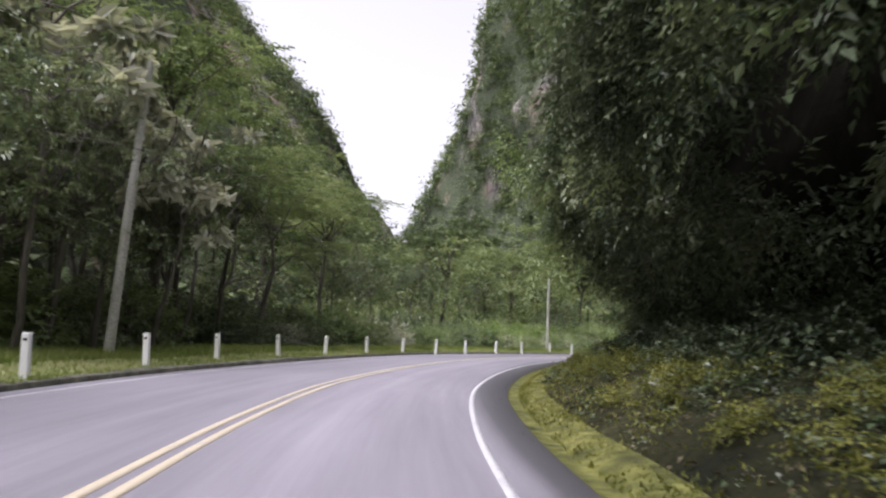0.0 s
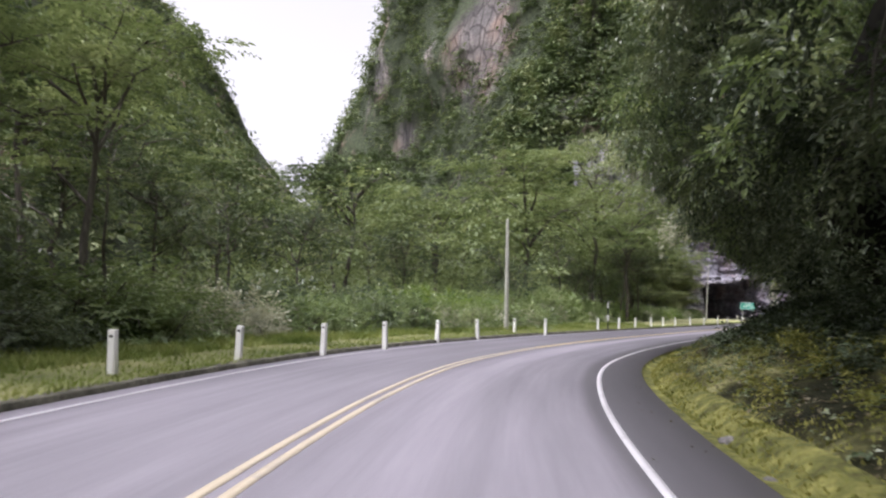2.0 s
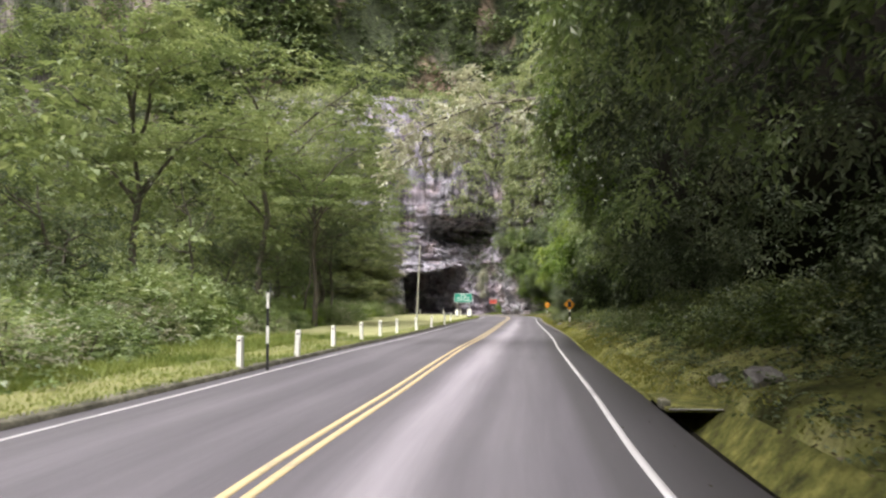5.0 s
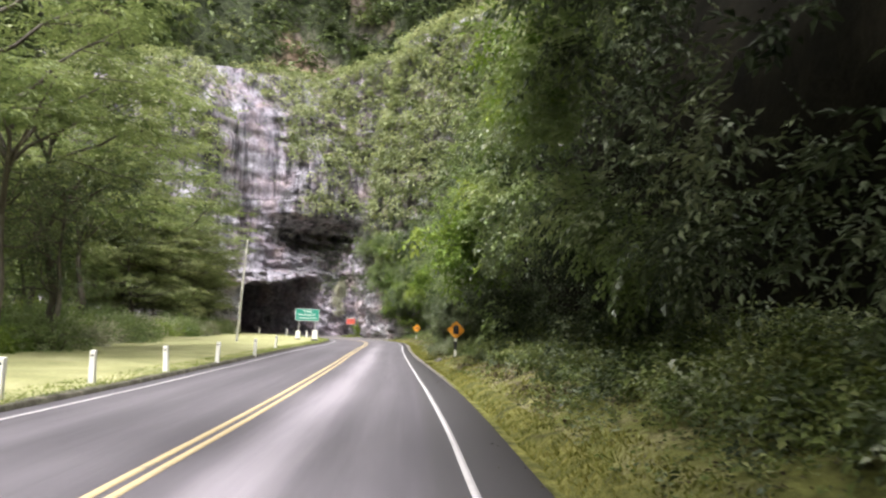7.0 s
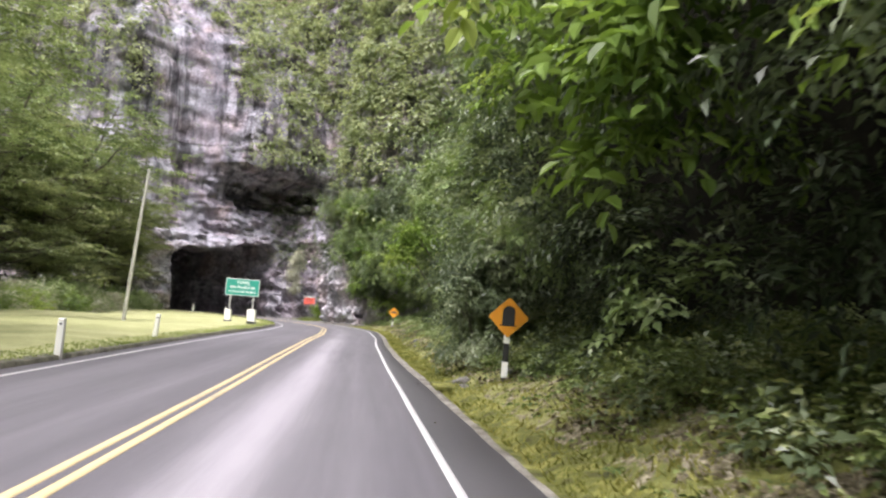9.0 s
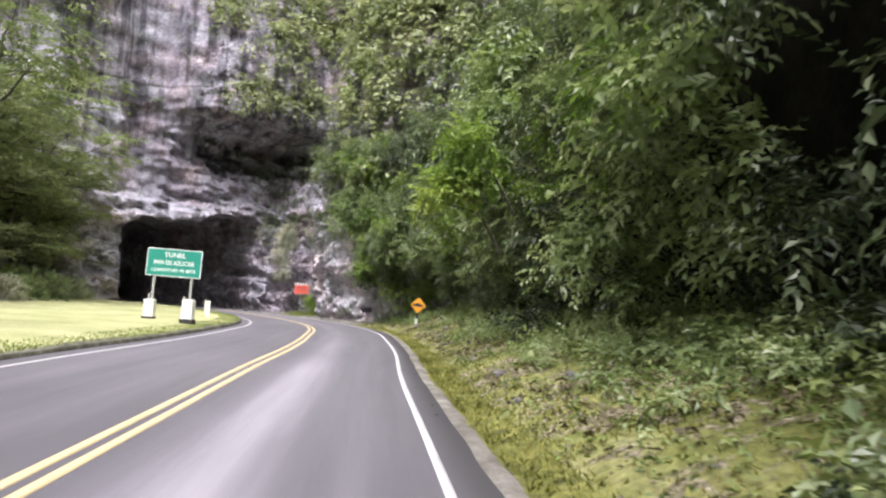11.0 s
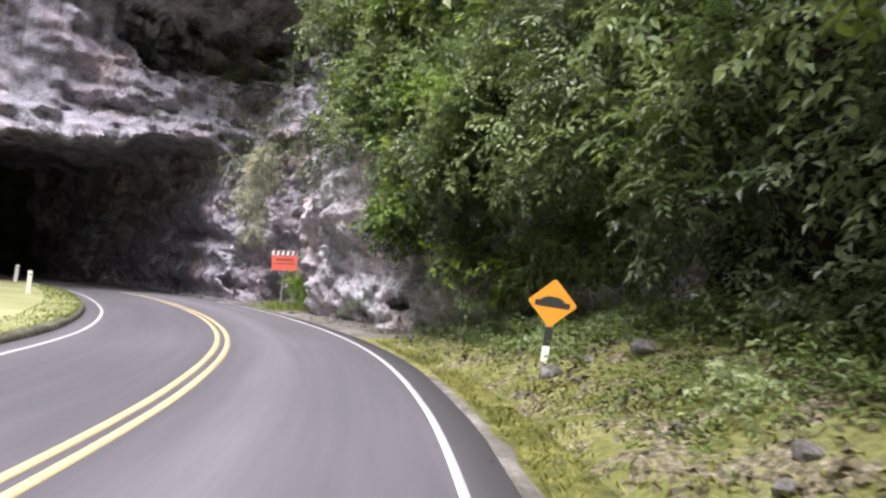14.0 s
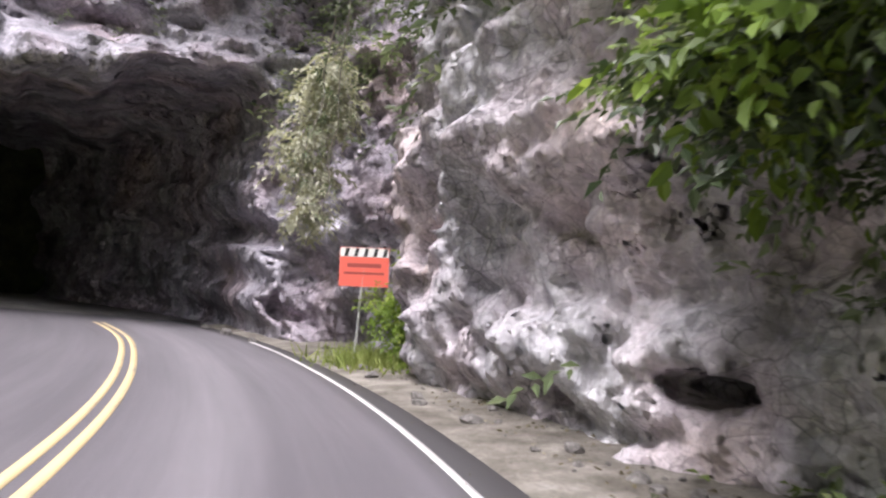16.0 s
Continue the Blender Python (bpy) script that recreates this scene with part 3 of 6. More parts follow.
DEAD_LEAF = leaf_material("dead_leaves", (0.05, 0.04, 0.022), (0.14, 0.12, 0.07), (0.34, 0.31, 0.24), patch=0.6, rough=0.6, spec=0.2)
FERN = leaf_material("bank_plants", (0.06, 0.10, 0.027), (0.20, 0.25, 0.085), (0.38, 0.39, 0.19), patch=0.9, rough=0.5, spec=0.25, through_light=0.25)


# ---- foliage makers ----
def unit(v):
    return v / (np.linalg.norm(v, axis=-1, keepdims=True) + 1e-9)


def leaves(pos, along, up, length, width, fold=0.25):
    """Folded diamond leaves: base, side, tip, side."""
    along, up = unit(along), unit(up)
    side = unit(np.cross(along, up))
    up = np.cross(side, along)
    L, W = np.broadcast_to(length, len(pos))[:, None], np.broadcast_to(width, len(pos))[:, None]
    mid = pos + along * L * 0.45
    tip = pos + along * L - up * L * 0.12
    v = np.stack([pos, mid + side * W * 0.5 + up * W * fold, tip, mid - side * W * 0.5 + up * W * fold], 1)
    return v.reshape(-1, 3), np.arange(len(pos) * 4).reshape(-1, 4)


def broad_leaves(pos, along, up, length, width, fold=0.2):
    """Leaves with a rounder outline: two folded halves."""
    along, up = unit(along), unit(up)
    side = unit(np.cross(along, up))
    up = np.cross(side, along)
    L, W = np.broadcast_to(length, len(pos))[:, None], np.broadcast_to(width, len(pos))[:, None]
    tip = pos + along * L - up * L * 0.16
    p1, p2 = pos + along * L * 0.28, pos + along * L * 0.68 - up * L * 0.05
    lift = up * W * fold
    v = np.stack([pos, p1 + side * W * 0.46 + lift, p2 + side * W * 0.42 + lift, tip, p2 - side * W * 0.42 + lift, p1 - side * W * 0.46 + lift], 1)
    i = np.arange(len(pos))[:, None] * 6
    return v.reshape(-1, 3), np.concatenate([i + np.array([[0, 1, 2, 3]]), i + np.array([[0, 3, 4, 5]])])


def sprays(centre, axis, up, length, count, leaf, ratio=0.42, jitter=0.24, gen=rng, shape=leaves):
    """Twigs at the centres, each with count leaves set along it to both sides."""
    n = len(centre)
    axis, up = unit(axis), unit(up)
    side = unit(np.cross(axis, up))
    k = np.arange(count)
    f = (k + 0.5) / count
    sgn = np.where(k % 2 == 0, 1.0, -1.0)
    L = np.broadcast_to(length, n)[:, None]
    p = centre[:, None] + axis[:, None] * (L * f)[..., None] - up[:, None] * (L * 0.25 * f ** 2)[..., None]
    a = axis[:, None] * 0.6 + side[:, None] * sgn[None, :, None] * (1.0 - 0.5 * f)[None, :, None] + gen.normal(0, jitter, (n, count, 3)) * 0.7 - np.array([0, 0, 0.25])
    u = np.broadcast_to(up[:, None], a.shape) + gen.normal(0, jitter, a.shape)
    size = np.broadcast_to(leaf, n)[:, None] * gen.uniform(0.65, 1.25, (n, count))
    return shape(p.reshape(-1, 3), a.reshape(-1, 3), u.reshape(-1, 3), size.ravel(), (size * ratio).ravel())


def clumps(centre, out, radius, per, leaf, gen, count=8, subs=4, droop=0.35, ratio=0.45, shape=leaves, squat=0.8):
    """Bushy lobes that stand out along out: each of a few rounded tufts, leafy above and in front, open below."""
    n = len(centre)
    R = np.broadcast_to(radius, n)[:, None]
    t = unit(gen.normal(0, 1, (n, subs, 3)) + out[:, None] * 0.8 + np.array([0, 0, 0.25]))
    c = (centre[:, None] + t * (R * gen.uniform(0.35, 0.75, (n, subs)))[..., None] * np.array([1, 1, squat])).reshape(-1, 3)
    r = (R * gen.uniform(0.42, 0.72, (n, subs))).ravel()
    o = np.repeat(out, subs, 0)
    m = len(c)
    t = unit(gen.normal(0, 1, (m, per, 3)) + o[:, None] * 0.6 + np.array([0, 0, 0.6]))
    p = c[:, None] + t * (r[:, None] * gen.uniform(0.7, 1.05, (m, per)))[..., None] * np.array([1, 1, squat])
    axis = t * 0.7 + gen.normal(0, 0.45, t.shape) + np.array([0, 0, -droop])
    up = t * 0.75 + np.array([0, 0, 0.8]) + gen.normal(0, 0.15, t.shape)
    size = np.repeat(leaf * gen.uniform(0.75, 1.3, m), per)
    return sprays(p.reshape(-1, 3), axis.reshape(-1, 3), up.reshape(-1, 3), size * 3.4, count, size, ratio=ratio, gen=gen, shape=shape)


def pads(centre, radius, per, card, gen, count=4, squat=0.35, ratio=0.6):
    """Layered crowns: each of a few flat, slightly domed pads of leafy twigs at their own heights."""
    n = len(centre)
    a = gen.uniform(0, 2 * np.pi, (n, count))
    out = radius[:, None] * 0.6 * np.sqrt(gen.random((n, count)))
    c = centre[:, None] + np.stack([np.cos(a) * out, np.sin(a) * out, radius[:, None] * squat * gen.uniform(-1.2, 1.2, (n, count))], -1)
    r = (radius[:, None] * gen.uniform(0.4, 0.75, (n, count)))[..., None]
    b = gen.uniform(0, 2 * np.pi, (n, count, per))
    q = np.sqrt(gen.random((n, count, per)))
    ox, oy = np.cos(b) * q, np.sin(b) * q
    p = c[:, :, None] + np.stack([ox * r, oy * r, 0.22 * r * (1 - 1.6 * q ** 2) + gen.normal(0, 0.05, q.shape) * r], -1)
    up = np.stack([ox * 0.55, oy * 0.55, np.ones(q.shape)], -1) + gen.normal(0, 0.16, p.shape)
    along = np.stack([ox, oy, -0.3 * q], -1) + gen.normal(0, 0.5, p.shape) * [1, 1, 0.3]
    size = (card * gen.uniform(0.6, 1.4, q.shape)).ravel()
    return leaves(p.reshape(-1, 3), along.reshape(-1, 3), up.reshape(-1, 3), size, size * ratio, 0.15)


def foliage(name, verts_faces, material, parent=None, label="", category="", kind=""):
    v, f = verts_faces
    ob = new(name, mesh_of(name, v, f, [material], smooth_shade=False))
    if parent is not None:
        ob.parent = parent
    return tagged(ob, label, category, "", kind)


# ---- ground, road, verges ----
S0, S1 = 20.0, CS[-1] - 1.0
GX, GY = np.meshgrid(np.r_[-2500, -900, -400, np.arange(-200, 201, 5.0), 400, 900, 2500], np.r_[-2500, -900, -300, np.arange(-100, 451, 5.0), 700, 1200, 2500], indexing="ij")
gs, gd = road_sd(GX, GY)
gz = -0.35 + 0.12 * fbm(GX.ravel() / 25, GY.ravel() / 25) * smooth(8, 30, np.abs(gd))
ground = sheet("ground", np.stack([GX, GY, gz.reshape(GX.shape)], -1), SHADE_SOIL)
tagged(ground, "forest soil reaching to the valley sides, undergrowth shade put into its colour", "ground", kind="structure")


def stems_of(tubes, parent):
    """Each stem of a plant as a part of its own."""
    for v, f in tubes:
        st = new("stem", mesh_of("stem", v, f, [BARK]))
        st.parent = parent


def strip(name, s, profile, material, parent=None, label="", wobble=0.0):
    """A ribbon along the road; profile is a list of (d, z)."""
    s = np.asarray(s, float)
    P, UV = [], []
    for d, z in profile:
        dd = d(s) if callable(d) else np.full(len(s), float(d))
        zz = z(s) if callable(z) else np.full(len(s), float(z))
        x, y = at(s, dd)
        P.append(np.stack([x, y, zz], -1))
        UV.append(np.stack([s, dd], -1))
    return sheet(name, np.stack(P, 1), material, parent, label, uv=np.stack(UV, 1), flip=False)


SS = np.arange(S0, S1, 1.0)
road = strip("road", SS, [(edge_l, -0.3), (edge_l, 0.0), (-3.4, 0.0), (-1.8, 0.004), (0, 0.006), (1.8, 0.004), (3.4, 0.0), (edge_r, -0.005), (edge_r, -0.3)], ASPHALT)
tagged(road, "worn grey asphalt two-lane road with polished wheel tracks", "road", kind="structure")


def line_strip(name, d0, d1, z, material, label, s0=S0, s1=S1):
    s = np.arange(s0, s1, 0.5)
    a, b = (lambda q: d0 + 0 * q, lambda q: d1 + 0 * q) if not callable(d0) else (lambda q: d0(q) - 0.052, lambda q: d0(q) + 0.052)
    return strip(name, s, [(a, z - 0.012), (a, z + 0.006), (b, z + 0.006), (b, z - 0.012)], material, road, label)


S_LINE = s_of(79, 192)
S_FADED = s_of(10, 58)
for d0_, d1_ in ((-0.19, -0.06), (0.06, 0.19)):
    line_strip("centre_line", d0_, d1_, 0.006, FADED_LINE, "worn and faded yellow centre line", s1=S_FADED)
    line_strip("centre_line", d0_, d1_, 0.006, YELLOW_LINE, "yellow painted centre line", s0=S_FADED - 0.4, s1=S_LINE)
line_strip("edge_line", line_r, 0, 0.002, WHITE_LINE, "white painted edge line", s1=s_of(79, 188))
line_strip("edge_line", line_l, 0, 0.002, WHITE_LINE, "white painted edge line", s1=s_of(78, 197))
S_IN = s_of(79, 196)
pavement = strip("tunnel_pavement", np.arange(S_IN, S_IN + 30, 1.0), [(lambda q: edge_l(q) + 0.3, 0.0), (lambda q: edge_l(q) + 0.3, 0.012), (lambda q: edge_r(q) + 0.9, 0.012), (lambda q: edge_r(q) + 0.9, 0.0)], CONCRETE)
tagged(pavement, "pale dusty concrete pavement inside the tunnel mouth", "pavement", kind="structure")

S_MOUTH = s_of(79, 192)
S_BANK = s_of(75.5, 165)
S_START = s_of(0.5, -14)
SV = np.arange(S0, S_MOUTH + 4, 0.8)
kerb = strip("kerb", SV, [(edge_l, -0.2), (edge_l, lambda s: 0.10 + 0.03 * fbm(s / 3, 0 * s)), (lambda s: edge_l(s) - 0.22, lambda s: 0.15 + 0.04 * fbm(s / 2, 0 * s + 5)), (lambda s: edge_l(s) - 0.25, -0.2)], DARK_KERB)
tagged(kerb, "low dark damp concrete kerb with grass over its edge", "kerb", kind="structure")


def verge_z(s, d):
    """Height of the left verge: a gentle swell beyond the kerb."""
    e = edge_l(s) - 0.22 - d
    return 0.13 + 0.10 * smooth(0, 3, e) + 0.10 * fbm(s / 4, d / 3) * smooth(0.2, 2, e) + 0.25 * fbm(s / 14, d / 9) * smooth(2, 8, e)


VD = np.r_[0, 0.3, 0.8, 1.5, 2.5, 3.5, 5, 7, 9, 12, 16, 22]
sg, dg = SV[:, None] + 0 * VD[None], edge_l(SV)[:, None] - 0.22 - VD[None]
vx, vy = at(sg, dg)
vz = verge_z(sg, dg)
vz[:, -1] = -0.6
VP = np.stack([vx, vy, vz], -1)
VK = int(np.searchsorted(SV, s_of(32, 97)))
verge = sheet("grass_verge", VP[:VK + 1], TURF, flip=True)
tagged(verge, "olive-green rough grass verge beside the road", "verge", kind="structure")
meadow = sheet("meadow", VP[VK:], MEADOW, flip=True)
tagged(meadow, "pale straw-green mown grass between the road and the forest", "meadow", kind="structure")

SG = np.arange(S0, s_of(74, 161), 0.4)
G0 = edge_r


def gutter_h(s):
    """How pronounced the gutter is: a walled channel first, a faint mossy edge by the bend."""
    return by_y(s, [0, 28, 46, 88, 102, 118, 132, 160], [0.35, 0.35, 0.85, 0.85, 0.6, 0.38, 0.18, 0.10])


S_SLAB = 139.3


def deepness(s):
    """Where the gutter is a deep channel with a sloping side: the stretch up to the covered culvert."""
    return np.interp(s, [S_SLAB - 20, S_SLAB - 12, S_SLAB + 2.0, S_SLAB + 2.2], [0, 1, 1, 0])


def channel(shallow, deeper):
    """A gutter offset or height that passes from its shallow to its deep form."""
    return lambda s: shallow(s) * (1 - deepness(s)) + deeper * deepness(s)


def gutter_side(d0, d1):
    off = channel(lambda s: d0 + 0 * s, d1)
    return lambda s: G0(s) + off(s)


gutter = strip("gutter", SG, [(G0, -0.008), (lambda s: G0(s) + 0.06, channel(lambda s: -0.13 * gutter_h(s), -0.42)), (gutter_side(0.32, 0.42), channel(lambda s: -0.16 * gutter_h(s), -0.46)),
                              (gutter_side(0.5, 0.62), channel(lambda s: (0.06 + 0.03 * fbm(s / 2, 0 * s)) * gutter_h(s), -0.26)), (gutter_side(0.63, 0.82), channel(lambda s: (0.20 + 0.08 * vnoise(s / 2.4, 0 * s + 3)) * gutter_h(s), -0.05)),
                              (gutter_side(0.85, 1.02), channel(lambda s: (0.26 + 0.08 * vnoise(s / 2.4, 0 * s + 3)) * gutter_h(s), 0.16)), (lambda s: G0(s) + 1.4, -0.05)], MOSSY)
SGR = np.arange(s_of(38, 104), s_of(74, 161), 0.3)
gravel_edge = strip("gravel_edge", SGR, [(lambda s: G0(s) - 0.06, -0.02), (lambda s: G0(s) - 0.03 + 0.05 * fbm(s / 1.5, 0 * s), 0.006), (lambda s: G0(s) + (0.13 + 0.16 * fbm(s / 0.9, 0 * s + 7)) * by_y(s, [104, 122], [0, 1]), 0.012), (lambda s: G0(s) + 0.30 * by_y(s, [104, 122], [0.05, 1]), -0.06)], GRAVEL)
tagged(gravel_edge, "pale loose gravel along the edge of the asphalt", "gravel", kind="structure")
tagged(gutter, "moss-covered concrete roadside gutter below the bank", "gutter", kind="structure")


def bank_z(s, d):
    e = d - edge_r(s) - 0.85
    rocky = smooth(S_BANK - 6, S_BANK + 4, s)
    soft = 0.20 * gutter_h(s) - 0.5 * np.maximum(-e, 0) + 0.30 * np.maximum(e, 0) + 0.10 * smooth(0, 0.4, e) + 0.20 * fbm(s / 1.5, d / 1.5, 0, 4) * smooth(0, 1, e) + 0.3 * fbm(s / 6, d / 5) * smooth(0.5, 3, e)
    hard = -0.01 + 0.10 * np.maximum(d - edge_r(s), 0) + 0.06 * fbm(s / 1.2, d / 1.2) * smooth(0.1, 0.7, d - edge_r(s))
    return soft * (1 - rocky) + hard * rocky


SB = np.arange(S_START, S_MOUTH + 3, 0.3)
e0 = edge_r(SB) + 0.70 + 0.30 * deepness(SB) - 0.72 * smooth(s_of(74, 161) - 7, s_of(74, 161) - 3, SB)
BD = np.r_[0:4:0.25, 4.4, 5, 6, 7.5, 9]
sg, dg = SB[:, None] + 0 * BD[None], e0[:, None] + BD[None]
bx, by = at(sg, dg)
BP = np.stack([bx, by, bank_z(sg, dg)], -1)
BP[:, 0, 2] -= 0.3 * deepness(SB)
BK = int(np.searchsorted(SB, S_BANK + 4))
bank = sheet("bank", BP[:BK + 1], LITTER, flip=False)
shoulder = sheet("shoulder", BP[BK:], GRAVEL, flip=False)
tagged(shoulder, "pale dusty gravel shoulder at the foot of the rock", "shoulder", kind="structure")
tagged(bank, "roadside bank of leaf litter darkened for shade, moss and low weeds", "bank", kind="structure")


def wall_d(s, h):
    """Distance of the leafy wall from the centre line at height h, hollow below and overhanging early on."""
    base = np.interp(h, [0.8, 2.5, 4.5, 7, 11, 16, 24, 40, 70], [8.4, 8.1, 7.5, 7.4, 8.3, 10.6, 15.5, 27, 50])
    near = np.exp(-((s - s_of(46, 117)) / 14.0) ** 2) * smooth(2.2, 4, h) * (1 - smooth(7, 12, h))
    early = by_y(s, [-10, 86, 104], [1, 1, 0.15])
    hollow = early * (2.4 * smooth(5.5, 2.5, h) - 1.9 * smooth(5.5, 8.5, h) * (1 - smooth(14, 24, h)))
    lean = 1.5 * by_y(s, [42, 62, 88, 98], [0, 1, 1, 0]) * smooth(4.5, 7.5, h) * (1 - smooth(11, 17, h))
    return base - 1.3 * near + hollow - lean + 1.5 * fbm(s / 7, h / 6.0, 3.0)


SH = np.arange(S0, S_BANK + 8, 1.2)
HH = np.r_[-0.5, 1.0, 2, 3, 4.5, 6, 8, 10, 13, 16, 20, 25, 32, 40, 55, 75]
sg, hg = np.meshgrid(SH, HH, indexing="ij")
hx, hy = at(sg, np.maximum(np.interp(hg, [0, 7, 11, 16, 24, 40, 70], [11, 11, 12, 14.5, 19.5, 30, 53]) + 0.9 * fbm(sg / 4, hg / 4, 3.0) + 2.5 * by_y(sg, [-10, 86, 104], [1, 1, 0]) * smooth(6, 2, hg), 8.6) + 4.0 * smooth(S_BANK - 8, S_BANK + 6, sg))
hill = sheet("hillside", np.stack([hx, hy, hg + 0 * hx], -1), SHADE_SOIL, flip=True)
tagged(hill, "steep soil hillside behind the leaves, blackened in colour for the thicket's shade", "hillside", kind="structure")


# ---- the valley's mountains ----
def ribbon(base, recede, heights, step, rough, seed, flip):
    """A mountain side: a base line swept up and back. Returns points, base line points and inward normals."""
    p, u = spline(base, step)
    t = tangents(p)
    inward = np.c_[t[:, 1], -t[:, 0]] * (1 if flip else -1)
    ug, hg = np.meshgrid(u, heights, indexing="ij")
    back = recede(ug, hg) + rough * fbm(ug / 38, hg / 32, seed, 4) * smooth(2, 25, hg)
    x = p[:, 0][:, None] + inward[:, 0][:, None] * back
    y = p[:, 1][:, None] + inward[:, 1][:, None] * back
    return np.stack([x, y, hg], -1), inward


HM = np.r_[-2, 3, 8, 14, 20, 28, 36, 45, 55, 65, 75, 86, 98, 112, 128, 146, 166, 190]
M_BASE = [(150, 170), (120, 192), (98, 205), (78, 212), (66, 205), (56, 207), (44, 212), (28, 226), (18, 252), (10, 284), (-8, 335), (-48, 392), (-40, 450)]
MP, MIN_ = ribbon(M_BASE, lambda u, h: (0.14 + 0.22 * smooth(260, 360, u)) * h + 0.12 * np.maximum(h - 60, 0) * smooth(260, 360, u) + 0.25 * np.maximum(h - 30, 0) * (1 - smooth(150, 240, u)), HM, 5.0, 9.0, 2.0, True)
mountain = sheet("mountain", MP, MOUNTAIN)
tagged(mountain, "steep limestone mountain with bare cliffs between hanging woods", "mountain", kind="structure")
L_BASE = [(-30, -120), (-27, -40), (-26, 60), (-26, 130), (-21, 210), (-7, 285), (-4, 318)]
LP, LIN_ = ribbon(L_BASE, lambda u, h: (0.60 + 0.13 * smooth(280, 400, u)) * h, HM, 6.0, 9.0, 5.0, False)
mountain_l = sheet("mountain", LP, MOUNTAIN, flip=True)
tagged(mountain_l, "steep wooded mountain side with a stained bare rock face", "mountain", kind="structure")


# ---- cliff with the tunnel ----
def surface_nets(f, origin, h):
    """Quads of the surface where the field f changes sign."""
    inside = f < 0
    nx, ny, nz = (n - 1 for n in f.shape)
    acc, cnt = np.zeros((nx, ny, nz, 3)), np.zeros((nx, ny, nz))
    corner = [(a, b, c) for a in (0, 1) for b in (0, 1) for c in (0, 1)]
    for a in corner:
        for k in range(3):
            if a[k]:
                continue
            b = tuple(1 if i == k else a[i] for i in range(3))
            fa = f[a[0]:a[0] + nx, a[1]:a[1] + ny, a[2]:a[2] + nz]
            fb = f[b[0]:b[0] + nx, b[1]:b[1] + ny, b[2]:b[2] + nz]
            cross = (fa < 0) != (fb < 0)
            t = np.where(cross, fa / np.where(cross, fa - fb, 1), 0)
            for i in range(3):
                acc[..., i] += np.where(cross, a[i] + (t if i == k else 0), 0)
            cnt += cross
    has = cnt > 0
    index = np.full(has.shape, -1)
    index[has] = np.arange(has.sum())
    cells = np.argwhere(has)
    verts = (cells + acc[has] / cnt[has][:, None]) * h + np.array(origin)
    quads = []
    for k in range(3):
        sl0 = [slice(1, n) for n in (nx, ny, nz)]
        sl0[k] = slice(0, (nx, ny, nz)[k])
        sl1 = list(sl0)
        sl1[k] = slice(1, (nx, ny, nz)[k] + 1)
        ia, ib = inside[tuple(sl0)], inside[tuple(sl1)]
        e = np.argwhere(ia != ib)
        first = ia[ia != ib]
        off = [1, 1, 1]
        off[k] = 0
        e = e + np.array(off)
        u, v = [(1, 2), (2, 0), (0, 1)][k]
        du, dv = np.eye(3, dtype=int)[u], np.eye(3, dtype=int)[v]
        q = np.stack([index[tuple((e - du - dv).T)], index[tuple((e - dv).T)], index[tuple(e.T)], index[tuple((e - du).T)]], 1)
        q[~first] = q[~first][:, ::-1]
        quads.append(q)
    q = np.vstack(quads)
    return verts, q[(q >= 0).all(1)]


FINE = ((67.0, 160.0, -1.2), (93.0, 199.0, 21.0))


def faces(u, v, du, dv, amp, seed):
    """Broken rock: irregular blocks with flat tilted tops and steep sides that meet in sharp creases."""
    gu, gv = u / du, v / dv
    iu, iv = np.floor(gu).astype(np.int64), np.floor(gv).astype(np.int64)
    out = np.full(gu.shape, -9.0)
    for a in (-1, 0, 1):
        for b in (-1, 0, 1):
            cu, cv = iu + a, iv + b
            h0, h1, h2 = (hash_lattice(cu, cv, seed + k) for k in range(3))
            ru, rv = gu - cu - 0.1 - 0.8 * h0, gv - cv - 0.1 - 0.8 * h1
            skew = ru + (h2 - 0.5) * rv
            side = np.maximum(np.maximum(np.abs(skew), np.abs(rv)) - 0.22, 0)
            out = np.maximum(out, 0.9 * (h2 - 0.5) + 0.7 * (h0 - 0.5) * ru + 0.9 * (h1 - 0.5) * rv - 1.5 * side)
    return -amp * (out + 0.1)


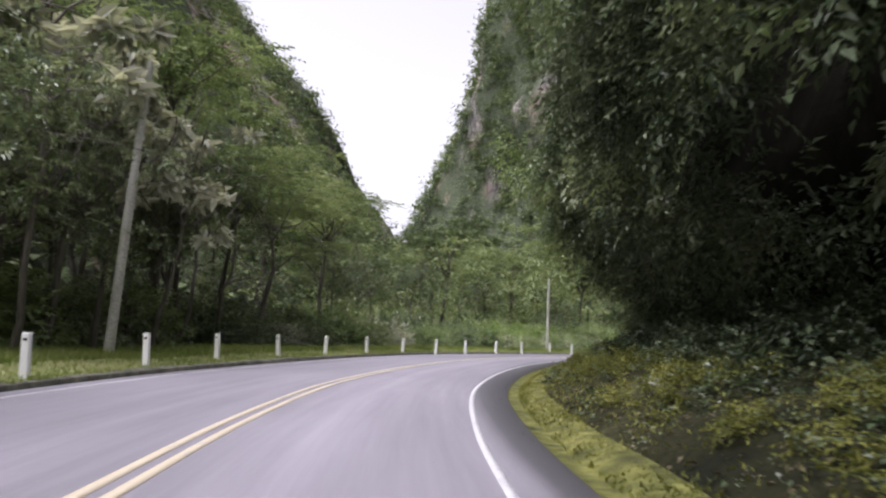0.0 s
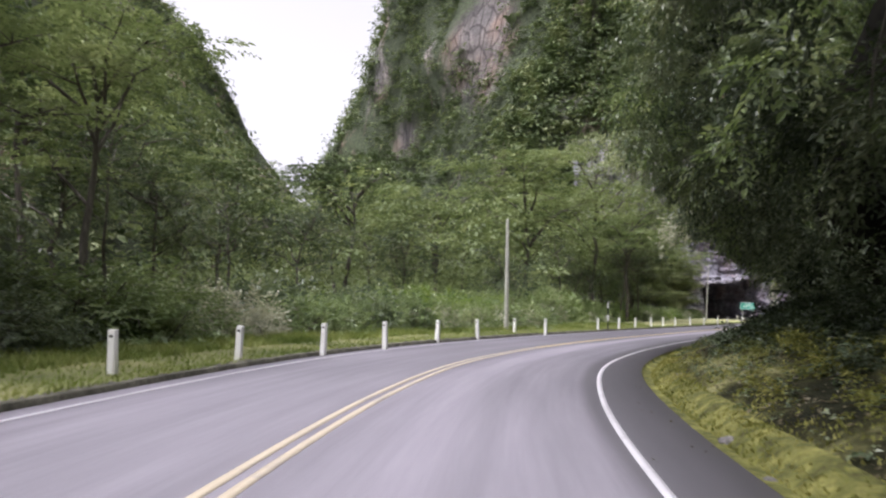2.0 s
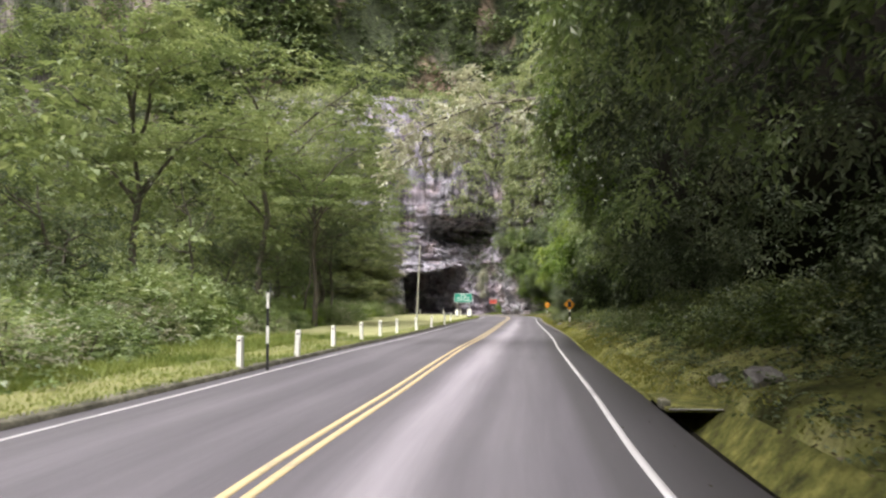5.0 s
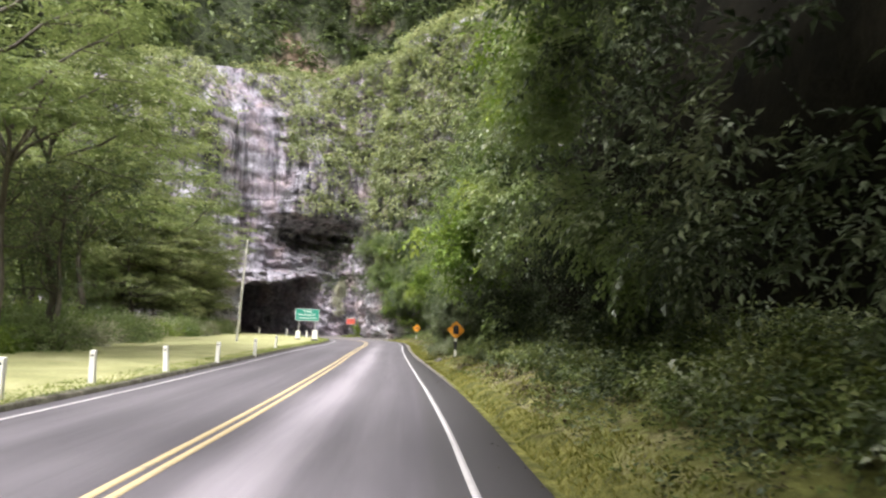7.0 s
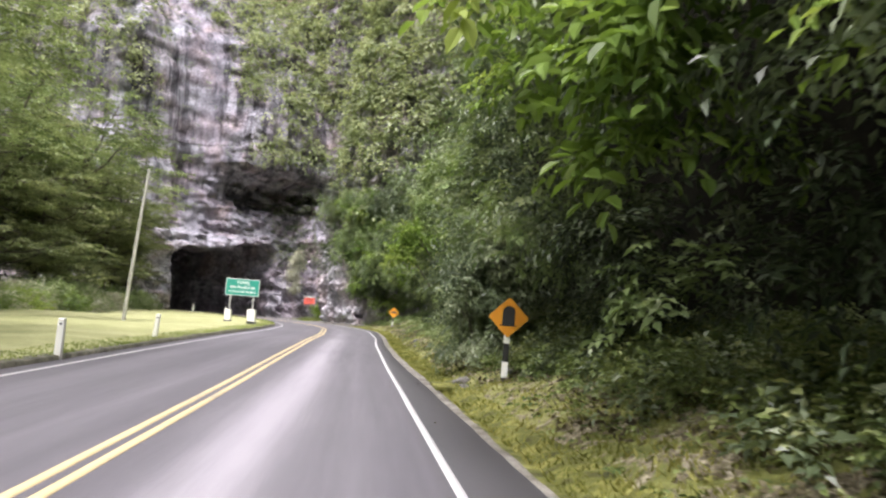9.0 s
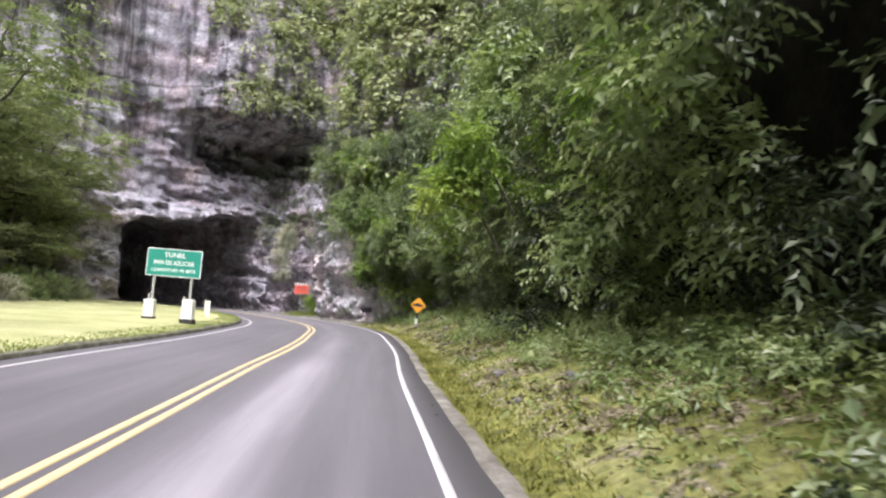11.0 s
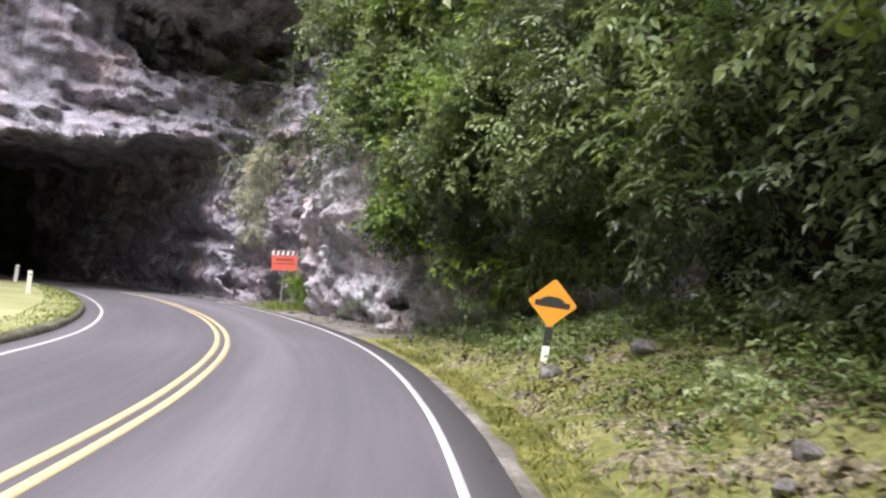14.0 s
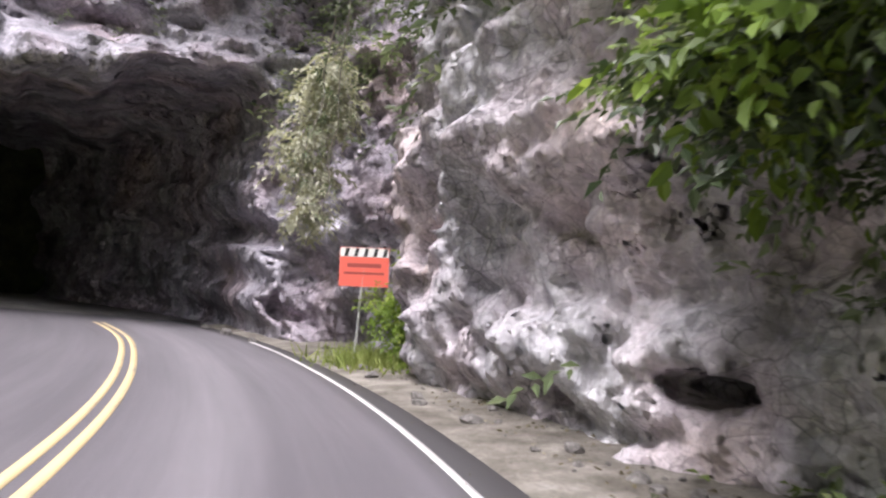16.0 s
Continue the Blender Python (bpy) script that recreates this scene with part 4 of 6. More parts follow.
def cliff_field(x, y, z):
    """Rock where negative: the massif and the right wall, less the tunnel, the cave over it and a cleft."""
    X, Y = np.meshgrid(x, y, indexing="ij")
    s, d = (a.reshape(X.shape) for a in road_sd(X, Y))
    X, Y, s, d = (a[..., None] for a in (X, Y, s, d))
    Z = z[None, None]
    yface = np.interp(X, [40, 50, 56.5, 63, 67, 71.5, 79, 84, 96], [207, 203, 199, 192.5, 191.2, 192.3, 191.0, 189, 187])
    yface = yface - 5.0 * smooth(16.6, 18.2, Z) * smooth(74, 79, X) * (1 - smooth(23, 34, Z)) - 1.2 * smooth(6.5, 7.8, Z) * (1 - smooth(9.5, 11, Z))
    massif0 = yface + 0.13 * Z - Y
    wall = by_y(s, [150, 160, 164, 166, 168, 170, 172, 175, 178, 180, 181, 182.3, 184.3, 186, 189, 196, 240], [18, 16, 12.5, 9.6, 7.5, 6.2, 5.4, 4.75, 4.45, 4.7, 5.8, 7.6, 8.2, 5.9, 5.0, 4.9, 4.9])
    # bedding ledges of uneven thickness, broken into tilted faces of two sizes
    flat = Z + 0.10 * X + 0.9 * fbm(X / 9, Y / 9, Z / 9, 2)
    li = np.floor(flat / 1.15).astype(np.int64)
    step = smooth(0.72, 1.0, flat / 1.15 - li)
    ledge = hash_lattice(li, 0 * li, 9) * (1 - step) + hash_lattice(li + 1, 0 * li, 9) * step - 0.5
    low = smooth(23, 15, Z) * (1 - 0.9 * smooth(76, 73, X) * smooth(9.5, 12, Z))
    along = np.where(massif0 < wall - d, X, s) + 0 * Z
    relief = 1.9 * ledge * (0.25 + 0.75 * low) + faces(along, flat, 1.6, 1.05, 1.25, 11) * (0.4 + 0.6 * low) + faces(along + 40, flat, 0.75, 0.45, 0.6, 23) * (0.5 + 0.5 * low) + 1.3 * fbm(X / 8, Y / 8, Z / 11, 2)
    flute = 2.4 * (np.abs(vnoise(X / 1.9 + 0.4 * vnoise(X / 5, Z / 7), Y / 6, Z / 22)) - 0.3) * smooth(11, 17, Z) + 0.9 * fbm(X / 4, Y / 5, Z / 18, 2) * smooth(11, 17, Z)
    massif = yface + 0.13 * Z + 0.9 * np.maximum(Z - 35, 0) - Y + relief + flute
    lean = 0.75 * (1 - smooth(3.1, 3.9, Z)) + 0.4 * (1 - smooth(0.3, 1.6, Z)) + 0.16 * np.maximum(Z - 4.5, 0)
    chips = 0.35 * ledge + faces(along + 0.4 * flat, flat, 1.5, 1.2, 0.7, 11) + faces(along + 40 - 0.3 * flat, flat, 0.6, 0.5, 0.36, 23)
    right = wall + lean - d + chips + 0.3 * relief * smooth(3.6, 8, Z)
    rock = np.minimum(massif, right)
    roof = 8.0 + 0.5 * fbm(X / 3, Y / 3, 0, 2) + 0.30 * np.clip(d + 2, 0, 6) * smooth(206, 192, Y)
    bore = np.maximum(np.maximum(np.abs(d + 1.25) - 6.1, Z - roof), 176 - Y) + 0.5 * relief
    cave = (np.sqrt(((X - 82.0) / 6.4) ** 2 + ((Y - 190.0) / 6.5) ** 2 + ((Z - 15.0) / np.where(Z > 15, 2.0, 2.6)) ** 2) - 1) * 2.6 + 0.75 * relief
    slot = (np.sqrt(((X - 84.6) / 2.6) ** 2 + ((Y - 183.6) / 2.3) ** 2 + ((Z - 4) / 8.0) ** 2) - 1) * 2.0 + 0.3 * relief
    for cx, cy, cz, rx, ry, rz in ((84.0, 170.0, 1.1, 1.5, 0.6, 0.17), (83.6, 173.0, 0.6, 0.6, 0.4, 0.26), (83.9, 177.9, 2.9, 0.7, 0.5, 0.45)):
        nook = (np.sqrt(((X - cx) / rx) ** 2 + ((Y - cy) / ry) ** 2 + ((Z - cz) / rz) ** 2) - 1) * rz + 0.2 * chips
        slot = np.minimum(slot, nook)
    return np.maximum(rock, -np.minimum(np.minimum(bore, cave), slot))


NEAR = ((79.0, 163.5, -0.9), (88.5, 190.5, 9.6))


def cliff():
    """The rock in three levels of detail, the finest beside the road."""
    levels = [((46, 152, -1.2), (97, 232, 46), 0.45, FINE), (FINE[0], FINE[1], 0.24, NEAR), (NEAR[0], NEAR[1], 0.115, None)]
    found = []
    for lo, hi, h, inner in levels:
        grid = [np.arange(l, u, h) for l, u in zip(lo, hi)]
        rock = cliff_field(*grid)
        if h > 0.4:
            rock[:, :, -1] = 1.0
        if inner:
            cut = [(a > l + 1.3 * h) & (a < u - 1.3 * h) for a, l, u in zip(grid, *inner)]
            cut[2] = grid[2] < inner[1][2] - 1.3 * h
            rock[np.ix_(*cut)] = 1.0
        found.append(surface_nets(rock, (grid[0][0], grid[1][0], grid[2][0]), h))
    v, q = join(found)
    n = 0.05 * np.stack([fbm(v[:, 0] / 0.7, v[:, 1] / 0.7, v[:, 2] / 0.5 + 9 * i, 3) for i in range(3)], 1)
    return v + n, q


CV, CQ = cliff()
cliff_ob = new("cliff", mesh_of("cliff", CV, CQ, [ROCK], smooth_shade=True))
tagged(cliff_ob, "grey layered limestone cliff with a rough rock tunnel mouth", "cliff", kind="structure")


# ---- green wall beside the road ----
def on_road(s, d, z):
    x, y = at(s, d)
    return np.stack([x, y, np.broadcast_to(z, np.shape(x))], -1)


def right_dir(s):
    return np.stack([np.interp(s, CS, CR[:, 0]), np.interp(s, CS, CR[:, 1]), 0 * s], -1)


S_CAM = s_of(0, -8)


def wall_lobes(s0, s1, h0, h1, cell, gen, gap=-0.22, far=0.0):
    """Places for bushy lobes over the wall, with hollows left between them."""
    n = int((s1 - s0) * (h1 - h0) / cell ** 2)
    s, h = gen.uniform(s0, s1, n), gen.uniform(h0, h1, n)
    keep = vnoise(s / 3.6, h / 2.6, 8.0) + 0.5 * fbm(s / 9, h / 8, 21.0, 2) > gap
    low = (s > S_BANK - 8) & (h < 0.6 + 0.5 * np.maximum(s - S_BANK + 8, 0))
    keep &= ~low
    s, h = s[keep], h[keep]
    d = wall_d(s, h) + gen.normal(0.45, 0.4, len(s)) - 0.9 * smooth(S_BANK - 6, S_BANK + 4, s) + far
    d = np.maximum(d, edge_r(s) + 1.1 + 0.15 * h - by_y(s, [80, 100], [3.6, 1.6]) * smooth(3.6, 6.5, h))
    return on_road(s, d, h), unit(-right_dir(s) + np.array([0, 0, 0.35]))


g1 = np.random.default_rng(11)
S_MID = s_of(20, 79)
S_END = s_of(77.6, 172)
S_TURN = s_of(34, 97)
for s0, s1, h0, h1, cell, rad, per, leaf, light, label in (
        (S_CAM, S_TURN, 2.0, 13, 1.35, 1.2, 9, 0.19, 0.24, "dense dark green shrubs and creepers hanging over the bank"),
        (S_TURN, S_END, 1.2, 12, 1.20, 1.05, 8, 0.20, 0.45, "dense leafy shrubs climbing the steep roadside slope"),
        (S_CAM, S_TURN, 12, 27, 2.2, 2.0, 7, 0.41, 0.5, "tall shrubs crowding the slope above the road"),
        (S_TURN, S_END, 11, 27, 2.2, 2.0, 7, 0.39, 0.5, "tall bright shrubs on the slope above the road"),
        # Unseen lobes behind the camera's start, added to block light from the rear.
        (S0 + 6, S_CAM, 1.5, 26, 2.8, 2.4, 3, 1.0, 0.0, "unseen woods added behind the start to keep light off the bank")):
    c, o = wall_lobes(s0, s1, h0, h1, cell, g1, gap=-0.22 if s1 <= S_TURN else -0.35)
    # Higher lobes get paler leaves more often: light on the tops, as colour.
    lit_score = fbm(c[:, 0] / 4 + c[:, 1] / 5, c[:, 2] / 3.5, 41.0, 2) + g1.normal(0, 0.12, len(c)) + 0.06 * (c[:, 2] - 7)
    bright = lit_score > np.quantile(lit_score, 1 - light) if light else np.zeros(len(c), bool)
    base_leaf = LEAF_SHADE if s1 <= S_CAM else LEAF
    r = rad * g1.uniform(0.7, 1.25, len(c))
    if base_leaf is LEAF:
        # Low lobes get the leaf copy darkened for shade.
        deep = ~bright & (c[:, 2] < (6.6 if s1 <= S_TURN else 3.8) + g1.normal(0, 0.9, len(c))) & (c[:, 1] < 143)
        foliage("shrubs", clumps(c[deep], o[deep], r[deep], per, leaf, g1), LEAF_SHADE, None, "undergrowth below the leaning shrubs, shade put into its leaf colour", "shrubs", "stuff")
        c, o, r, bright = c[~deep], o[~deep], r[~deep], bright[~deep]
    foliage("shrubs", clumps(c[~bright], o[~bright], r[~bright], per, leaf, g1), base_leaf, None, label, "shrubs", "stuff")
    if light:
        foliage("shrubs", clumps(c[bright], o[bright], r[bright], per, leaf * 1.1, g1, ratio=0.52), LEAF if s1 <= S_TURN and h0 < 5 else LEAF_BUSH, None, "lighter green shrubs, more of them higher up as top light put into colour", "shrubs", "stuff")
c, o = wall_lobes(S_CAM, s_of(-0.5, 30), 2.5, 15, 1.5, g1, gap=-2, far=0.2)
foliage("shrubs", clumps(c, o, 1.1 * g1.uniform(0.7, 1.2, len(c)), 8, 0.2, g1), LEAF_SHADE, None, "creepers in shade-darkened leaf colour covering the steep roadside slope", "shrubs", "stuff")
c, o = wall_lobes(S_CAM, S_TURN - 10, 4.5, 13, 2.3, g1, gap=-0.05, far=-0.7)
foliage("shrubs", clumps(c, o, 0.9 * g1.uniform(0.7, 1.2, len(c)), 7, 0.21, g1, count=7, ratio=0.5, droop=0.6), LEAF_BUSH, None, "light green boughs drooping from the dark slope", "shrubs", "stuff")
c, o = wall_lobes(S_MID + 8, S_END - 3, 4.6, 15, 2.2, g1, gap=0.05, far=-0.4)
foliage("shrubs", clumps(c, o, 0.9 * g1.uniform(0.7, 1.2, len(c)), 8, 0.19, g1, count=7, ratio=0.5), LEAF_BRIGHT, None, "bright yellow-green broad-leaved shrubs catching the light", "shrubs", "stuff")
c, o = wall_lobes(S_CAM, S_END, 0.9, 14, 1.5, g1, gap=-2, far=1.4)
foliage("shrubs", clumps(c, o, 0.9, 2, 0.26, g1, subs=3), LEAF_SHADE, None, "inner leaves of the roadside thicket, their shade put into the colour", "shrubs", "stuff")
c, o = wall_lobes(S_BANK - 24, S_BANK - 6, 1.0, 6.5, 1.3, g1, gap=-2, far=0.3)
foliage("shrubs", clumps(c, o, 0.95 * g1.uniform(0.7, 1.2, len(c)), 8, 0.19, g1), LEAF, None, "leafy undergrowth filling the foot of the slope", "shrubs", "stuff")
c, o = wall_lobes(S_TURN - 4, S_TURN + 30, 3.0, 12, 1.8, g1, gap=-0.05, far=-0.3)
foliage("shrubs", clumps(c, o, 0.95 * g1.uniform(0.7, 1.2, len(c)), 8, 0.19, g1, ratio=0.52), LEAF_BUSH, None, "light green boughs leaning out over the road", "shrubs", "stuff")
g5 = np.random.default_rng(63)
c, o = wall_lobes(s_of(45, 108), s_of(58, 125), 5.5, 12.5, 2.2, g5, gap=0.15, far=-0.7)
foliage("shrubs", clumps(c, o, 0.9 * g5.uniform(0.7, 1.2, len(c)), 8, 0.19, g5, count=7, ratio=0.5), LEAF_BRIGHT, None, "sunlit broad-leaved boughs reaching out over the bank", "shrubs", "stuff")
c, o = wall_lobes(s_of(66, 140), S_END - 4, 3.0, 13, 1.9, g5, gap=-0.1, far=-0.6)
foliage("shrubs", clumps(c, o, 0.9 * g5.uniform(0.7, 1.2, len(c)), 7, 0.21, g5, ratio=0.5), LEAF_BUSH, None, "mid-green drooping shrubs in front of the dark thicket", "shrubs", "stuff")
c, o = wall_lobes(S_CAM, S_END, 26, 75, 4.2, g1, gap=-0.5)
foliage("woods", clumps(c, o, 3.2, 6, 0.85, g1, count=6, subs=3), LEAF_FAR, None, "woods on the slope above the road", "woods", "stuff")


# ---- low plants on the bank and grass on the verge ----
def bank_shrubs(n, gen):
    s = gen.uniform(S_CAM, S_BANK + 5, n)
    e = 1.0 + gen.random(n) ** 0.7 * 4.4
    k = fbm(s / 2.2, e / 1.3, 12.0, 2) > 0.22 - 0.75 * smooth(1.4, 4.2, e) - 0.6 * smooth(S_BANK - 10, S_BANK - 4, s)
    s, e = s[k], e[k]
    d = edge_r(s) + 0.85 + e
    c = on_road(s, d, 0)
    c[:, 2] = bank_z(s, d) + 0.05
    return c, unit(-right_dir(s) * 0.5 + np.array([0, 0, 1.0])), gen.uniform(0.22, 0.5, len(s)) * (0.7 + 0.6 * smooth(1, 4, e))


gq = np.random.default_rng(15)
c, o, r = bank_shrubs(1900, gq)
k = (c[:, 1] > 45) | (road_sd(c[:, 0], c[:, 1])[1] > 7.2)
c, o, r = c[k], o[k], r[k]
k = c[:, 1] < 92 + gq.normal(0, 14, len(c))
foliage("shrubs", clumps(c[k], o[k], r[k], 4, 0.13, gq, count=6, ratio=0.5), LEAF_SHADE, None, "low shrubs spreading over the bank, leaf colour darkened for shade", "shrubs", "stuff")
foliage("shrubs", clumps(c[~k], o[~k], r[~k], 4, 0.13, gq, count=6, ratio=0.5), LEAF_BUSH, None, "low fresh green shrubs spreading over the bank", "shrubs", "stuff")


def bank_cover(n, gen, y0, y1, e0, e1):
    """Knee-high leafy ground cover on the bank, thicker towards the thicket."""
    s = gen.uniform(np.interp(y0, CY[:440], CS[:440]), np.interp(y1, CY[:440], CS[:440]), n)
    e = e0 + (e1 - e0) * gen.random(n) ** 0.75
    k = fbm(s / 1.9, e / 1.2, 52.0, 2) > -0.12 - 0.5 * smooth(e0, e0 + 1.5, e)
    s, e = s[k], e[k]
    d = edge_r(s) + 0.85 + e
    c = on_road(s, d, 0)
    c[:, 2] = bank_z(s, d) + 0.10 + 0.12 * smooth(e0, e1, e)
    return c, unit(-right_dir(s) * 0.8 + np.array([0, 0, 1.0])), gen.uniform(0.25, 0.5, len(s)) * (0.8 + 0.5 * smooth(1, 4, e))


gk = np.random.default_rng(16)
c, o, r = bank_cover(1350, gk, 78, 126, 1.0, 4.6)
for k, leaf_, size, words in ((0, FERN, 0.13, "leafy olive-green ground cover spreading over the bank"), (1, FERN, 0.11, "yellow-green leafy ground cover on the bank"), (2, LEAF, 0.15, "mid-green broad-leaved plants on the bank")):
    w = np.arange(len(c)) % 3 == k
    foliage("ground_cover", clumps(c[w], o[w], r[w], 4, size, gk, count=5, ratio=0.6, shape=leaves), leaf_, None, words, "plants", "stuff")


c, o, r = bank_cover(330, gk, -6, 46, 0.3, 2.4)
foliage("ground_cover", clumps(c - [0, 0, 0.08], o, 0.5 * r, 4, 0.07, gk, count=5, ratio=0.5, shape=leaves), MOSS_BLADE, None, "low olive-green weeds covering the foot of the bank", "plants", "stuff")


def bank_plants(n, gen, s0, s1):
    s = gen.uniform(s0, s1, n)
    e = gen.random(n) ** 0.8 * 5.0
    patchy = fbm(s / 2.4, e / 1.4, 5.0, 2)
    dens = 0.45 + 0.6 * smooth(0.6, 3.2, e) + 1.5 * patchy
    dens *= 1 - smooth(S_BANK + 2, S_BANK + 7, s) * smooth(3.0, 1.0, e)
    k = gen.random(n) < dens
    s, e = s[k], e[k]
    d = edge_r(s) + 0.9 + e
    pos = on_road(s, d, 0)
    pos[:, 2] = bank_z(s, d) + 0.02
    n = len(s)
    axis = np.stack([gen.normal(0, 1, n), gen.normal(0, 1, n), gen.uniform(0.15, 1.1, n)], -1)
    up = np.stack([gen.normal(0, 0.3, n), gen.normal(0, 0.3, n), np.ones(n)], -1)
    size = gen.uniform(0.05, 0.12, n) * (1 + 0.9 * smooth(1.0, 3.8, e))
    return sprays(pos, axis, up, size * 3.0, 5, size, ratio=0.6, gen=gen)


gw = np.random.default_rng(5)
S_OPEN = s_of(33, 94)
foliage("weeds", bank_plants(9000, gw, S_CAM, S_OPEN + 8), LEAF, None, "low green weeds and ferns on the shaded bank", "weeds", "stuff")
foliage("weeds", bank_plants(9000, gw, S_CAM, S_OPEN + 8), LEAF_SHADE, None, "low weeds and ferns with the overhanging forest's shade in their colour", "weeds", "stuff")
foliage("weeds", bank_plants(14000, gw, S_OPEN - 8, S_BANK + 7), FERN, None, "low yellow-green weeds and ferns on the bank", "weeds", "stuff")


def litter(n, gen):
    """Fallen leaves and bits of bark lying on the bank."""
    s = gen.uniform(S_CAM, S_MOUTH - 6, n)
    e = gen.random(n) ** 0.8 * 4.5
    d = edge_r(s) + 0.75 + e
    pos = on_road(s, d, 0)
    pos[:, 2] = bank_z(s, d) + 0.015
    a = gen.uniform(0, 2 * np.pi, n)
    al = np.stack([np.cos(a), np.sin(a), gen.normal(0, 0.25, n)], -1)
    up = np.stack([gen.normal(0, 0.35, n), gen.normal(0, 0.35, n), np.ones(n)], -1)
    size = gen.uniform(0.04, 0.13, n)
    return leaves(pos, al, up, size, size * 0.5)


foliage("leaf_litter", litter(22000, np.random.default_rng(6)), DEAD_LEAF, None, "brown and pale fallen leaves strewn on the bank", "leaf litter", "stuff")


def curled_litter(n, gen):
    """Larger curled dead leaves lying in drifts on the open bank."""
    s = gen.uniform(S_OPEN, S_BANK + 5, n)
    e = gen.random(n) * 3.8
    k = fbm(s / 1.5, e / 0.9, 61.0, 2) > -0.05
    s, e = s[k], e[k]
    d = edge_r(s) + 1.0 + e
    pos = on_road(s, d, 0)
    pos[:, 2] = bank_z(s, d) + gen.uniform(0.02, 0.07, len(s))
    n = len(s)
    return leaves(pos, gen.normal(0, 1, (n, 3)) * [1, 1, 0.35], gen.normal(0, 0.5, (n, 3)) + [0, 0, 1], gen.uniform(0.10, 0.24, n), gen.uniform(0.05, 0.11, n), 0.5)


foliage("leaf_litter", curled_litter(9000, np.random.default_rng(62)), DEAD_LEAF, None, "curled dry brown leaves drifted over the open bank", "leaf litter", "stuff")


def blades(pos, height, gen, lean=0.45):
    n = len(pos)
    a = gen.uniform(0, 2 * np.pi, n)
    w = np.stack([np.cos(a), np.sin(a), 0 * a], -1) * (0.012 + 0.018 * gen.random((n, 1)))
    tip = pos + np.stack([gen.normal(0, lean, n), gen.normal(0, lean, n), np.ones(n)], -1) * height[:, None]
    v = np.stack([pos - w, pos + w, tip], 1)
    return v.reshape(-1, 3), np.arange(3 * n).reshape(-1, 3)


def verge_grass(n, gen, d_far, tall, s0, s1, near=0.0):
    s = gen.uniform(s0, s1, n)
    e = near + gen.random(n) ** 1.6 * d_far
    d = edge_l(s) - 0.12 - e
    pos = on_road(s, d, 0)
    pos[:, 2] = verge_z(s, d) - 0.01
    clump = 0.75 + 0.5 * np.clip(fbm(s / 1.3, d / 1.3, 2.0, 2) + 0.3, 0, 1)
    return blades(pos, tall * clump * gen.uniform(0.5, 1.3, n), gen)


gg = np.random.default_rng(3)
foliage("grass", join([verge_grass(42000, gg, 9.0, 0.12, S_CAM + 8, s_of(33, 98)), verge_grass(14000, gg, 1.2, 0.07, s_of(33, 98), S_MOUTH - 2)]), GRASS, None, "short yellow-green grass along the kerb", "grass", "stuff")
foliage("grass", verge_grass(42000, gg, 6.0, 0.26, S_CAM + 8, s_of(33, 98), near=2.2), GRASS, None, "taller rough grass at the edge of the thicket", "grass", "stuff")


def edge_grass(n, gen):
    s = gen.uniform(S_CAM, S_BANK + 4, n)
    e = gen.random(n) ** 1.3 * 2.9 - 0.35
    k = gen.random(n) < 0.16 + 0.9 * smooth(-0.12, 0.3, fbm(s / 1.4, e / 0.8, 15.0, 2) + 0.45 * smooth(0.5, 0.1, e)) * smooth(2.6, 0.6, e)
    k &= ((e < 0.9) | (s > S_OPEN)) & ((e > 0.4) | (deepness(s) < 0.2))
    s, e = s[k], e[k]
    d = edge_r(s) + 0.62 + e
    pos = on_road(s, d, 0)
    lip = np.interp(e + 0.62, [0.32, 0.5, 0.63, 0.85, 1.0], [-0.16, 0.06, 0.20, 0.26, 0.2]) * gutter_h(s)
    pos[:, 2] = np.where(e < 0.25, lip, np.maximum(bank_z(s, d), -1)) - 0.01
    return blades(pos, by_y(s, [40, 100], [0.055, 0.085]) * gen.uniform(0.5, 1.4, len(s)), gen, 0.7)


foliage("grass", edge_grass(85000, gg), MOSS_BLADE, None, "short mossy grass along the edge of the bank", "grass", "stuff")


# ---- canopy on the mountains ----
def canopy(P, inward, n, card, per, gen, bare, hmax, hmin=2.0, radius=(2.8, 5.6), u_range=(0.0, 1.0)):
    """Tree crowns seen from afar, as clumps of leafy cards over a mountain side."""
    nu, nv = P.shape[:2]
    u = gen.uniform(u_range[0], u_range[1], n) * (nu - 1.001)
    hts = P[0, :, 2]
    h = hmin + (hmax - hmin) * gen.random(n) ** 1.15
    v = np.interp(h, hts, np.arange(nv))
    iu, iv = u.astype(int), np.minimum(v.astype(int), nv - 2)
    fu, fv = (u - iu)[:, None], (v - iv)[:, None]
    c = P[iu, iv] * (1 - fu) * (1 - fv) + P[iu + 1, iv] * fu * (1 - fv) + P[iu, iv + 1] * (1 - fu) * fv + P[iu + 1, iv + 1] * fu * fv
    k = ~bare(u / (nu - 1), h, c)
    c, iu = c[k], iu[k]
    outn = -np.c_[inward[iu], 0 * iu]
    n = len(c)
    r = gen.uniform(radius[0], radius[1], n) * gen.choice([0.7, 1.0, 1.25], n)
    c = c + outn * (r * 0.12)[:, None] + np.array([0, 0, 0.5])
    return pads(c, r, per, card, gen)


